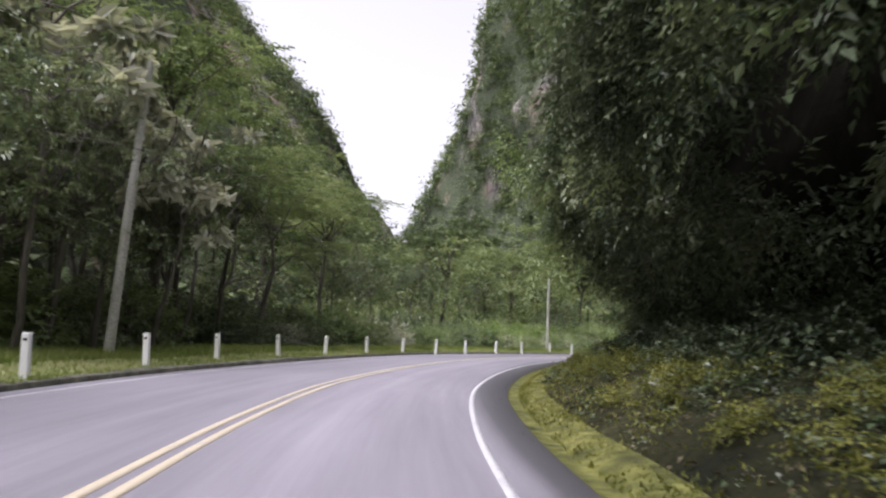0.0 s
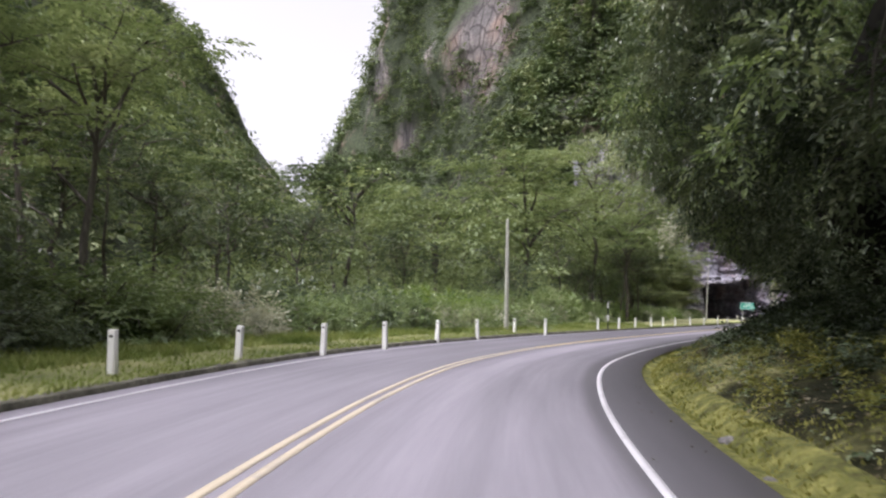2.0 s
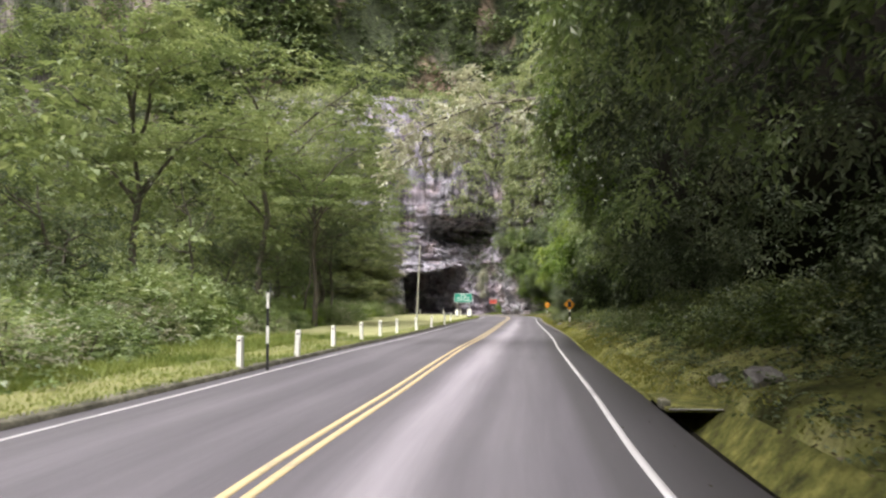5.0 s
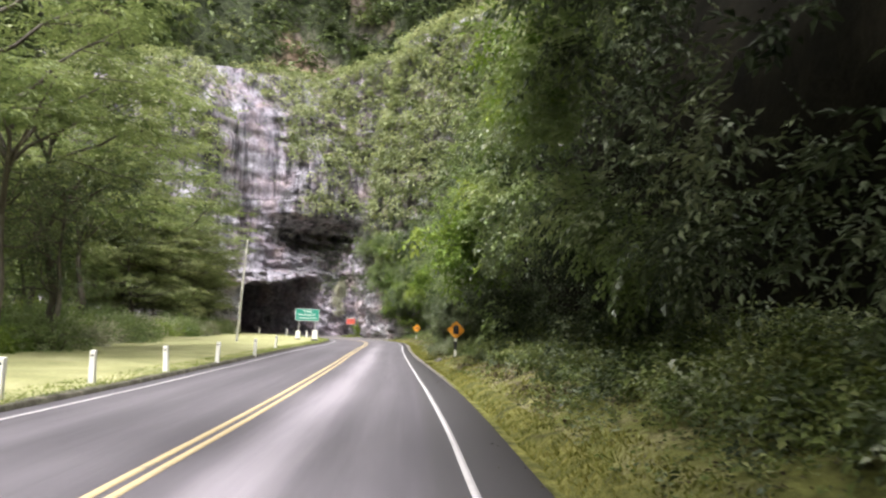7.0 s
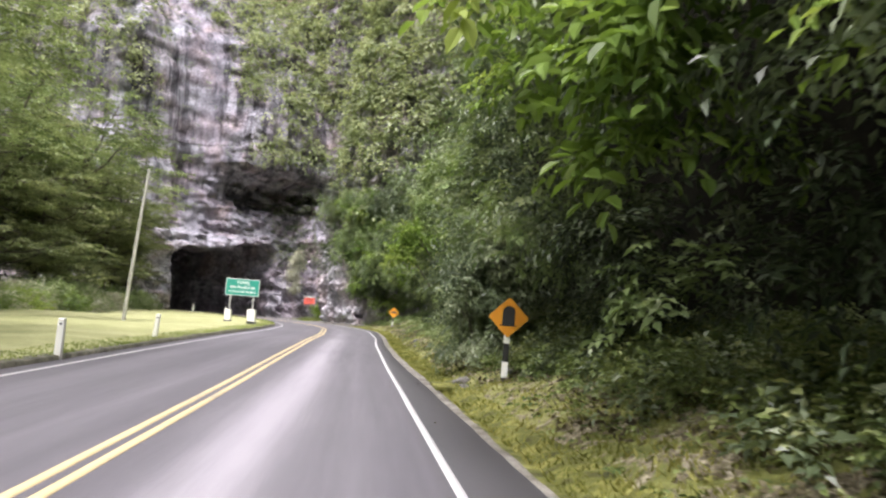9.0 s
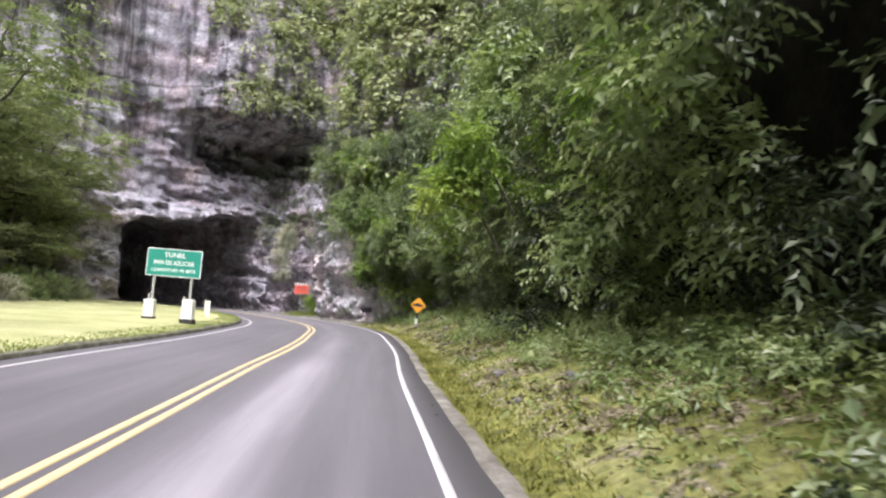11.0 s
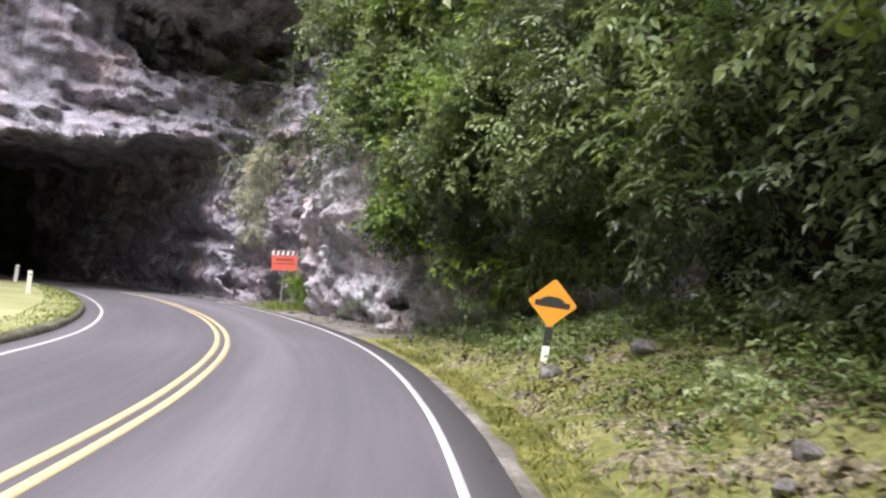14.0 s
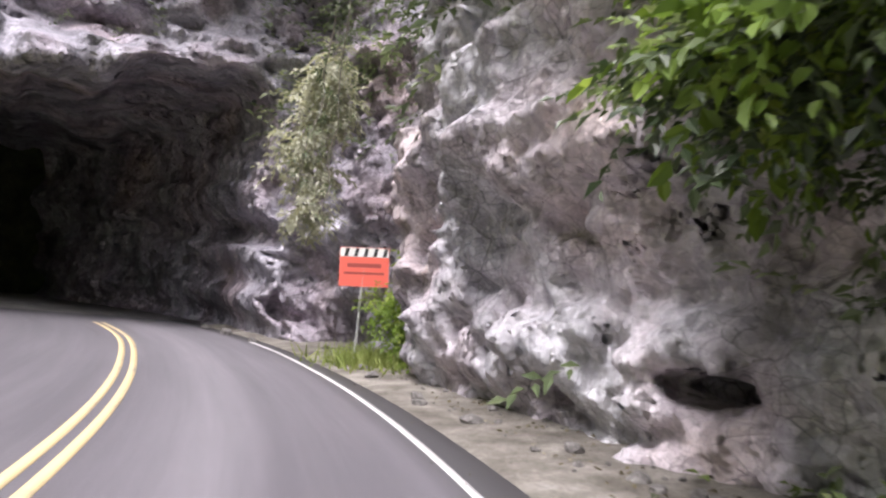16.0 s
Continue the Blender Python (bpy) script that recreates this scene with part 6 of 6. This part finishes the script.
for i, (x, y) in enumerate(HEDGE):
    for row in range(2):
        if y < 40 and (row == 0 or gb.random() < 0.5):
            continue
        k = int(gb.choice([0, 0, 0, 0, 1, 3, 4] if y < 76 else [1, 1, 2, 3, 3, 3, 4]))
        grow = (0.85, 1.3)[row] * (0.8 if y > 110 else 1.0)
        spots[k].append((x - row * 2.9 + gb.normal(0, 0.6), y + row * 1.5 + gb.normal(0, 0.6), grow))
for i, (x, y) in enumerate(TAIL_):
    for row in range(2):
        k = int(gb.choice([1, 4, 4, 1, 2]))
        spots[k].append((x - row * 2.2 + gb.normal(0, 0.5), y + row * 1.6 + gb.normal(0, 0.5), (0.85, 1.15)[row]))
for b_, sp in zip(bushes, spots):
    set_out(b_, sp, gb, 0.8, 1.15)


# ---- valley woods beyond the nearest trees ----
def valley_woods(gen, n, per, card):
    x, y = gen.uniform(-24, 60, n), gen.uniform(88, 300, n)
    s, d = road_sd(x, y)
    line = np.interp(y, [88, 120, 160, 200, 230, 260, 330], [14, 26, 44, 46, 22, 10, -8])
    k = (x < line) & (d < -15)
    x, y = x[k], y[k]
    n = len(x)
    r = gen.uniform(2.0, 4.2, n)
    c = np.stack([x, y, gen.uniform(2.5, 11, n) * smooth(-30, 0, x - line[k] * 0 - 0) + 1.5], -1)
    return pads(c, r * 1.15, per, card, gen, squat=0.45)


foliage("woods", valley_woods(np.random.default_rng(51), 1300, 25, 0.5), LEAF_CROWN, None, "mixed forest filling the valley floor", "woods", "stuff")


# ---- things beside the road ----
WHITE_PAINT = paint_material("weathered_white_paint", (0.82, 0.82, 0.77), 0.4, (0.35, 0.34, 0.3))
BLACK_PAINT = paint_material("faded_black_paint", (0.022, 0.022, 0.022), 0.25, (0.08, 0.08, 0.075))
SIGN_YELLOW = paint_material("yellow_sign_sheeting", (0.72, 0.30, 0.015), 0.15, (0.6, 0.3, 0.05))
SIGN_GREEN = paint_material("green_sign_sheeting", (0.01, 0.235, 0.175), 0.15, (0.05, 0.3, 0.22))
SIGN_RED = paint_material("faded_red_sheeting", (0.80, 0.14, 0.10), 0.35, (0.75, 0.25, 0.2))
SIGN_WHITE = paint_material("white_lettering", (0.78, 0.79, 0.78), 0.2, (0.5, 0.55, 0.52))
SIGN_BACK = surface("dull_sign_back", (0.015, 0.015, 0.015), (0.025, 0.025, 0.025), (0.04, 0.04, 0.04), 2, 20, 0.5)
STEEL = surface("galvanised_steel", (0.35, 0.35, 0.34), (0.45, 0.45, 0.44), (0.55, 0.55, 0.54), 2, 18, 0.45, metallic=0.3)
POLE = surface("grey_concrete_pole", (0.36, 0.355, 0.30), (0.48, 0.475, 0.41), (0.58, 0.57, 0.50), 0.7, 12)
DARK_STONE = surface("dark_roadside_stone", (0.08, 0.075, 0.07), (0.16, 0.15, 0.145), (0.3, 0.29, 0.28), 1.3, 9, bump=0.6)


def delineator_post():
    post = empty("delineator_post", "white painted square concrete marker post in the grass", "post", group="marker posts along the kerb")
    part("shaft", box((0.17, 0.17, 1.15), (0, 0, 0.32), 0.018, taper=0.88), WHITE_PAINT, post)
    part("reflector", box((0.07, 0.012, 0.05), (0, -0.078, 0.76), 0.004), SIGN_BACK, post, "small dark reflector plate")
    return post


POSTS = [(-6.6, 13.7), (-6.8, 19.6), (-7.1, 26.1), (-6.3, 31.4), (-5.45, 37.2), (-4.2, 42.8), (-2.6, 47.4), (-0.75, 51.7), (1.2, 55.9), (3.55, 61.8), (5.9, 66.1), (8.9, 72.6), (11.2, 74.6),
         (17.2, 84.1), (20.05, 88.2), (22.95, 92.8), (26.1, 97.7), (28.6, 101.4), (31.3, 105.2), (34.6, 109.4), (38.6, 115.2), (43.4, 122.3), (49.1, 132.0), (67.7, 161.8), (70.4, 168.9), (72.8, 179.5), (73.6, 190.5)]
gp = np.random.default_rng(61)
first = delineator_post()
for i, (x, y) in enumerate(POSTS):
    s, d = road_sd([x], [y])
    heading = math.degrees(math.atan2(-np.interp(s[0], CS, CT[:, 0]), np.interp(s[0], CS, CT[:, 1])))
    m = pose(x, y, float(verge_z(s, d)[0]), gp.normal(0, 1.5), gp.normal(0, 2.0), heading + gp.normal(0, 4))
    if i == 0:
        first.matrix_basis = m
    else:
        copy_thing(first, m)


def flat_shape(points, thick):
    """A prism in the x-z plane from an outline, front face at y = 0, facing -y."""
    bm = bmesh.new()
    front = [bm.verts.new((x, 0, z)) for x, z in points]
    f = bm.faces.new(front)
    made = bmesh.ops.extrude_face_region(bm, geom=[f])
    bmesh.ops.translate(bm, verts=[g for g in made["geom"] if isinstance(g, bmesh.types.BMVert)], vec=(0, thick, 0))
    bmesh.ops.recalc_face_normals(bm, faces=bm.faces)
    return bm


def rounded_diamond(r, corner=0.06, steps=5):
    pts = []
    for k in range(4):
        a = math.pi / 2 * k
        cx, cz = (r - corner * 1.414) * math.cos(a), (r - corner * 1.414) * math.sin(a)
        for j in range(steps):
            b = a - math.pi / 4 + math.pi / 2 * j / (steps - 1)
            pts.append((cx + corner * math.cos(b), cz + corner * math.sin(b)))
    return pts


def striped_post(parent, height, width, bands):
    """A square post painted in bands from the top down."""
    z = height
    for k, (length, white) in enumerate(bands):
        part("band", box((width, width, length), (0, 0, z - length / 2), 0.012 if k == 0 else 0.004), WHITE_PAINT if white else BLACK_PAINT, parent, "white painted band" if white else "black painted band")
        z -= length


def warning_sign(label, m, centre_z, bands, symbol, thick=0.135):
    """A diamond warning sign on a banded post, facing -y."""
    sign = empty("warning_sign", label, "road sign", m)
    striped_post(sign, centre_z - 0.30 if symbol else centre_z + 0.1, thick, bands)
    plate = part("plate", flat_shape([(x, z + centre_z) for x, z in rounded_diamond(0.475)], 0.006), SIGN_YELLOW if symbol else SIGN_BACK, sign)
    plate.location.y = -0.082
    back = part("back", flat_shape([(x, z + centre_z) for x, z in rounded_diamond(0.47)], 0.006), SIGN_BACK, sign, "dull unpainted back")
    back.location.y = -0.074
    if symbol:
        sym = part("symbol", flat_shape([(x, z + centre_z) for x, z in symbol], 0.004), BLACK_PAINT, plate, "black painted symbol")
        sym.location.y = -0.005
    return sign


arch = [(-0.20, -0.20), (0.20, -0.20), (0.20, -0.175), (0.145, -0.175)] + [(0.145 * math.cos(a), 0.12 + 0.145 * math.sin(a)) for a in np.linspace(0, math.pi, 13)] + [(-0.145, -0.175), (-0.20, -0.175)]
hump = [(-0.33, -0.075), (0.33, -0.075), (0.33, 0.03)] + [(0.22 * math.cos(a), 0.04 + 0.085 * math.sin(a)) for a in np.linspace(0, math.pi, 13)] + [(-0.33, 0.03)]
zt = float(bank_z(*road_sd([51.0], [114.25]))[0])
warning_sign("yellow diamond tunnel warning sign on a black and white post", pose(51.0, 114.3, zt, 0, 1.0, -41), 1.80 - zt, [(0.30, True), (0.42, False), (0.36, True), (0.55, False)], arch)
zb = float(bank_z(*road_sd([78.6], [157.0]))[0])
warning_sign("yellow diamond speed hump warning sign on a leaning banded post", pose(78.62, 157.05, zb, 0, 4.0, -48), 1.72 - zb, [(0.16, True), (0.36, False), (0.36, True), (0.6, False)], hump)
zo = float(verge_z(*road_sd([17.9], [84.3]))[0])
warning_sign("warning sign for oncoming traffic seen from its dark back", pose(18.0, 84.2, zo, 0, 0, 74), 2.0, [(0.45, True), (0.5, False), (0.5, True), (0.75, False)], None, 0.08)


def writing(text, height, material, parent, centre, width):
    """Raised lettering in the x-z plane, facing -y, fitted to a width."""
    cu = bpy.data.curves.new("writing", "FONT")
    cu.body, cu.align_x, cu.align_y, cu.extrude, cu.resolution_u = text, "CENTER", "CENTER", 0.002, 3
    cu.offset = 0.012
    tmp = new("writing", cu)
    bpy.context.view_layer.update()
    me = bpy.data.meshes.new_from_object(tmp.evaluated_get(bpy.context.evaluated_depsgraph_get()))
    bpy.data.objects.remove(tmp)
    co = np.array([v.co[:] for v in me.vertices])
    span = np.ptp(co[:, 0])
    for v in me.vertices:
        v.co = Vector((v.co.x * width / span + centre[0], -v.co.z + centre[1], v.co.y * height / 0.7 + centre[2]))
    me.flip_normals()
    me.materials.append(material)
    ob = new("writing", me)
    ob.parent = parent
    return tagged(ob, "white lettering")


def name_board():
    board = empty("tunnel_name_board", "green board with white lettering on two posts beside the tunnel", "road sign", pose(63.05, 154.7, 0.2, 0, 0.5, -41.5))
    for x in (-0.86, 0.86):
        part("post", box((0.10, 0.08, 2.55), (x, 0.06, 1.05), 0.008), STEEL, board, "pale metal post")
    panel = part("panel", flat_shape([(-1.26, 1.98), (1.26, 1.98), (1.26, 3.22), (-1.26, 3.22)], 0.02), SIGN_WHITE, board, "white reflective border")
    face = part("face", flat_shape([(-1.225, 2.015), (1.225, 2.015), (1.225, 3.185), (-1.225, 3.185)], 0.006), SIGN_GREEN, panel, "green reflective face")
    face.location.y = -0.004
    writing("TUNEL", 0.21, SIGN_WHITE, face, (0.02, -0.004, 2.94), 1.0)
    writing("PAN DE AZUCAR", 0.19, SIGN_WHITE, face, (0.0, -0.004, 2.59), 1.85)
    writing("LONGITUD 95 MTS", 0.14, SIGN_WHITE, face, (0.0, -0.004, 2.26), 2.0)
    return board


name_board()


def pedestal(m, w, h, label):
    ped = empty("concrete_pedestal", label, "pedestal", m, "pedestals of the name board")
    part("block", box((w, w * 0.8, h + 0.2), (0, 0, h / 2 - 0.1), 0.03, taper=0.93), WHITE_PAINT, ped)
    part("plinth", box((w * 1.12, w * 0.92, 0.24), (0, 0, 0.02), 0.02), BLACK_PAINT, ped, "black painted foot band")
    return ped


pedestal(pose(62.35, 155.2, 0.22, 0, 0, -41), 0.46, 0.9, "white painted concrete block under a sign post")
pedestal(pose(63.62, 153.9, 0.22, 0, 0, -41), 0.52, 1.0, "white painted concrete block with a black foot")


def works_sign():
    sign = empty("works_sign", "faded red board with a striped top on a thin pole", "road sign", pose(84.35, 182.15, 0.25, 0, 0, -24))
    v, f = tube([(0, 0.03, -0.4), (0, 0.03, 1.0), (0, 0.03, 2.6)], [0.035, 0.033, 0.03], 10)
    pole = new("pole", mesh_of("pole", v, f, [STEEL]))
    pole.parent = sign
    plate = part("plate", flat_shape([(-0.63, 1.76), (0.63, 1.76), (0.63, 2.76), (-0.63, 2.76)], 0.015), SIGN_RED, sign)
    plate.rotation_euler.y, plate.location.x = radians(-4), 0.16
    band = part("stripe_band", flat_shape([(-0.62, 2.52), (0.62, 2.52), (0.62, 2.75), (-0.62, 2.75)], 0.004), SIGN_WHITE, plate, "white band")
    band.location.y = -0.004
    for k in range(5):
        x = -0.52 + k * 0.245
        st = part("stripe", flat_shape([(x, 2.53), (x + 0.09, 2.53), (x + 0.14, 2.74), (x + 0.05, 2.74)], 0.003), BLACK_PAINT, plate, "black slanting stripe")
        st.location.y = -0.008
    for z, w, h in ((2.30, 0.86, 0.10), (2.10, 1.02, 0.055)):
        ln = part("text_bar", flat_shape([(-w / 2, z - h / 2), (w / 2, z - h / 2), (w / 2, z + h / 2), (-w / 2, z + h / 2)], 0.003), paint_material("faded_text", (0.33, 0.06, 0.05), 0.5, (0.6, 0.1, 0.08)), plate, "worn dark line of text")
        ln.location.y = -0.004
    return sign


works_sign()


def utility_pole(label, base, top, r):
    p = empty("utility_pole", label, "pole", pose(*base))
    axis = np.array(top) - np.array(base)
    v, f = tube([(0, 0, -0.6), tuple(axis * 0.5), tuple(axis * 0.99), tuple(axis)], [r * 1.15, r, r * 0.74, r * 0.7], 12)
    sh = new("shaft", mesh_of("shaft", v, f, [POLE]))
    sh.parent = p
    cap = bmesh.new()
    bmesh.ops.create_cone(cap, segments=12, cap_ends=True, radius1=r * 0.74, radius2=r * 0.3, depth=0.08, matrix=Matrix.Translation(tuple(axis + [0, 0, 0.03])))
    part("cap", cap, POLE, p)
    return p


utility_pole("tall leaning grey concrete pole in the grass", (-10.3, 24.5, 0.1), (-9.75, 24.6, 10.4), 0.155)
utility_pole("grey concrete pole beside the marker posts", (8.95, 76.1, 0.2), (8.95, 76.1, 7.36), 0.13)
utility_pole("leaning grey pole in front of the cliff", (52.5, 147.3, 0.2), (53.3, 147.9, 9.2), 0.105)


# ---- stones, drains, hanging branches ----
def stone_mesh(gen, name="stone"):
    bm = bmesh.new()
    bmesh.ops.create_icosphere(bm, subdivisions=2, radius=0.5)
    off = gen.uniform(0, 50)
    for v in bm.verts:
        k = 1 + 0.45 * noise.noise(v.co * 2.2 + Vector((off, 0, 0))) + 0.12 * noise.noise(v.co * 6 + Vector((0, off, 0)))
        v.co = v.co * k
        v.co.z *= 0.7
    me = bpy.data.meshes.new(name)
    bm.to_mesh(me)
    bm.free()
    me.materials.append(DARK_STONE)
    return me


gs_ = np.random.default_rng(71)
stone_meshes = [stone_mesh(gs_) for _ in range(4)]
STONES = [(5.2, 12.5, 0.3), (5.6, 17.5, 0.35), (5.9, 21.0, 0.25), (6.6, 26, 0.3), (79.2, 155.2, 0.5), (78.2, 156.4, 0.45), (75.2, 150.0, 0.35), (84.0, 180.6, 0.3), (83.6, 179.2, 0.35), (84.9, 183.9, 0.45),
          (84.1, 183.2, 0.3), (83.2, 176.2, 0.3), (82.9, 173.8, 0.35), (83.0, 171.5, 0.3), (51.2, 116.0, 0.5), (50.6, 115.2, 0.35), (9.0, 34.0, 0.35), (12.2, 47.0, 0.4), (83.3, 188.0, 0.4), (83.0, 190.5, 0.5), (82.8, 193.0, 0.35)]
for _ in range(46):
    s = gs_.uniform(s_of(48, 113), s_of(75, 160))
    q = on_road(np.array([s]), edge_r(np.array([s])) + 1.0 + 2.6 * gs_.random() ** 1.5, 0)[0]
    STONES.append((float(q[0]), float(q[1]), 0.09 + 0.24 * gs_.random() ** 2))
STONES += [(22.9, 71.2, 0.8), (23.4, 72.6, 0.4), (21.6, 67.6, 0.5), (20.3, 65.9, 0.45), (5.75, 36.8, 0.32), (5.2, 34.6, 0.34), (8.0, 44.3, 0.2), (3.75, 24.3, 0.2), (5.3, 22.2, 0.42), (5.7, 22.6, 0.36), (4.5, 28.3, 0.22)]
for _ in range(70):
    s = gs_.uniform(s_of(76, 166), s_of(79, 186))
    q = on_road(np.array([s]), edge_r(np.array([s])) + 0.35 + 1.5 * gs_.random() ** 0.7, 0)[0]
    STONES.append((float(q[0]), float(q[1]), 0.06 + 0.26 * gs_.random() ** 3))
for i, (x, y, k) in enumerate(STONES):
    st = new("stone", stone_meshes[i % 4])
    s, d = road_sd([x], [y])
    st.matrix_basis = pose(x, y, float(bank_z(s, d)[0]) + 0.10 * k, gs_.uniform(-15, 15), gs_.uniform(-15, 15), gs_.uniform(0, 360))
    st.scale = (k, k * gs_.uniform(0.7, 1.0), k * gs_.uniform(0.7, 1.0))
    tagged(st, "rough grey stone lying on the bank", "stone", "stones along the bank")


def drain(x, y):
    """A concrete box inlet across the gutter, open to the front."""
    s, d = road_sd([x], [y])
    s = float(s[0])
    d0 = float(edge_r(s)) + 0.08
    px, py = at(s, d0)
    heading = math.degrees(math.atan2(-np.interp(s, CS, CT[:, 0]), np.interp(s, CS, CT[:, 1])))
    ob = empty("drain_inlet", "open concrete drain inlet set across the gutter", "drain", pose(float(px), float(py), -0.19, 0, 0, heading))
    part("lid", box((1.05, 1.3, 0.07), (0.52, 0.65, 0.24), 0.012), MOSSY, ob, "mossy concrete cover slab")
    part("side_wall", box((0.08, 1.3, 0.56), (0.04, 0.65, -0.075), 0.01), MOSSY, ob)
    part("side_wall", box((0.08, 1.3, 0.56), (1.01, 0.65, -0.075), 0.01), MOSSY, ob)
    # Black panel as the inlet's inner shade.
    part("pit", box((0.88, 0.1, 0.62), (0.52, 1.25, -0.05)), SIGN_BACK, ob, "black panel that paints the darkness inside the inlet")
    return ob


def culvert():
    """A mossy slab over the deep gutter, with the dark mouth of the pipe under its edge."""
    x, y = at(S_SLAB, float(edge_r(S_SLAB)))
    heading = math.degrees(math.atan2(-np.interp(S_SLAB, CS, CT[:, 0]), np.interp(S_SLAB, CS, CT[:, 1])))
    ob = empty("culvert", "dark open culvert mouth under a mossy concrete slab in the gutter", "culvert", pose(float(x), float(y), 0.0, 0, 0, heading))
    part("slab", box((1.06, 2.35, 0.07), (0.56, 1.17, 0.055), 0.012), MOSSY, ob, "mossy concrete cover slab")
    part("slab_edge", box((0.98, 0.03, 0.025), (0.55, -0.017, 0.075), 0.006), CONCRETE, ob, "pale worn edge of the slab")
    part("kerb_stone", box((0.16, 0.5, 0.17), (0.06, 0.5, 0.1), 0.03), DARK_KERB, ob, "dark stone block beside the mouth")
    # Black sheet closes the pipe, its colour standing for the shade within.
    part("back_wall", box((0.95, 0.1, 0.6), (0.53, 1.95, -0.22)), SIGN_BACK, ob, "black panel that paints the darkness inside the pipe")
    return ob


culvert()
drain(50.0, 115.2)


def overhanging_branch():
    gen = np.random.default_rng(81)
    br = empty("overhanging_branch", "bare branch reaching over the road with pale leaves", "branch", pose(31.0, 84.5, 9.8))
    main = np.array([(2.2, -2.0, -1.0), (0, 0, 0), (-1.0, 2.5, 0.3), (-2.2, 5.5, 0.6), (-3.3, 8.0, 0.3), (-4.0, 11.0, -0.3)], float)
    low = np.array([(-1.0, 2.5, 0.3), (-2.0, 4.8, -0.4), (-3.3, 7.5, -1.1), (-4.4, 10.5, -1.6)], float)
    hi = np.array([(-2.2, 5.5, 0.6), (-1.8, 7.0, 1.6), (-1.3, 8.5, 2.8)], float)
    v, f = join([tube(main, np.linspace(0.11, 0.015, 6), 6), tube(low, np.linspace(0.05, 0.012, 4), 5), tube(hi, [0.04, 0.025, 0.01], 5)])
    lb = new("limb", mesh_of("limb", v, f, [BARK]))
    lb.parent = br
    pts = np.vstack([main[3:], low[2:], hi[1:], (main[4:] + main[3:-1]) / 2, (low[1:] + low[:-1]) / 2])
    c = np.repeat(pts, 20, 0) + gen.normal(0, 0.42, (len(pts) * 20, 3)) * [1.2, 1, 0.6]
    axis = gen.normal(0, 1, c.shape) + [-0.6, 0, 0]
    foliage("leaves", sprays(c, axis, gen.normal(0, 0.3, c.shape) + [0, 0, 1], 0.6, 7, 0.26, ratio=0.55, gen=gen, shape=broad_leaves), LEAF_SILVER, br)


overhanging_branch()


def vine(x, y, z0, z1, gen, big=1.0, material=LEAF):
    vn = empty("hanging_vine", "thin leafy vine hanging down the rock", "vine", pose(x, y, z0), "hanging vines")
    n = 9
    p = np.stack([np.cumsum(gen.normal(0, 0.09, n)), np.cumsum(gen.normal(0, 0.09, n)), np.linspace(0, z1 - z0, n)], -1)
    v, f = tube(p, np.full(n, 0.018), 5)
    st = new("stem", mesh_of("stem", v, f, [BARK]))
    st.parent = vn
    c = np.repeat(p, 5, 0) + gen.normal(0, 0.10 * big, (5 * n, 3)) + [0, 0, 0.1]
    foliage("leaves", sprays(c, gen.normal(0, 1, c.shape) - [0, 0, 0.6], gen.normal(0, 0.5, c.shape) + [0, -1, 0.4], 0.3 * big, 5, 0.12 * big, gen=gen), material, vn)


gv = np.random.default_rng(91)
for x, y, z0, z1 in [(12.3, 51.5, 11.5, 4.4), (10.6, 46.6, 10.5, 4.6), (6.0, 18.2, 10, 4.2), (8.3, 36.5, 10, 4.5)]:
    vine(x, y, z0, z1, gv, 1.5, LEAF_BUSH)
for x, y, z0, z1 in [(81.6, 174.2, 16.5, 9.0), (82.0, 176.5, 15, 10.5), (81.8, 170.0, 14, 7), (82.2, 178.0, 12.5, 8.5), (83.0, 181.6, 9.5, 3.6), (82.7, 182.2, 9.0, 4.5), (7.2, 22.0, 11, 4.5), (7.4, 27, 12, 5), (8.2, 33, 11, 4), (6.7, 16, 10, 5)]:
    vine(x, y, z0, z1, gv)


# ---- greenery by the works sign ----
def sign_plants():
    gen = np.random.default_rng(95)
    hang = empty("hanging_shrub", "grey-green shrub hanging down the cleft in the rock", "shrub", pose(83.5, 184.4, 4.2))
    c = np.stack([gen.normal(0, 0.28, 26), gen.normal(0, 0.3, 26), gen.uniform(-0.6, 4.2, 26)], -1)
    foliage("leaves", clumps(c, np.tile([[-0.5, -0.8, 0.2]], (26, 1)), 0.42, 5, 0.20, gen, droop=0.7), LEAF_SILVER, hang)
    stems_of([tube(wander((0.6, 0.8, 4.5), tuple(q), 5, 0.3, gen), [0.03, 0.025, 0.02, 0.014, 0.008], 5) for q in c[::4]], hang)
    n = 900
    pos = np.stack([gen.normal(84.5, 0.55, n), gen.normal(181.6, 0.9, n), np.zeros(n)], -1)
    sd = road_sd(pos[:, 0], pos[:, 1])
    pos[:, 2] = bank_z(*sd)
    tuft = empty("grass_tuft", "green tuft of grass at the foot of the sign", "grass", pose(0, 0, 0))
    foliage("grass_blade", blades(pos, gen.uniform(0.15, 0.55, n), gen, 0.5), GRASS, tuft)
    n = 40
    pos = np.stack([gen.normal(85.3, 0.3, n), gen.normal(180.6, 0.5, n), gen.uniform(0.3, 2.4, n)], -1)
    foliage("leaves", clumps(pos, np.tile([[-0.6, -0.6, 0.5]], (n, 1)), 0.35, 4, 0.15, gen), LEAF_BRIGHT, tuft)


sign_plants()
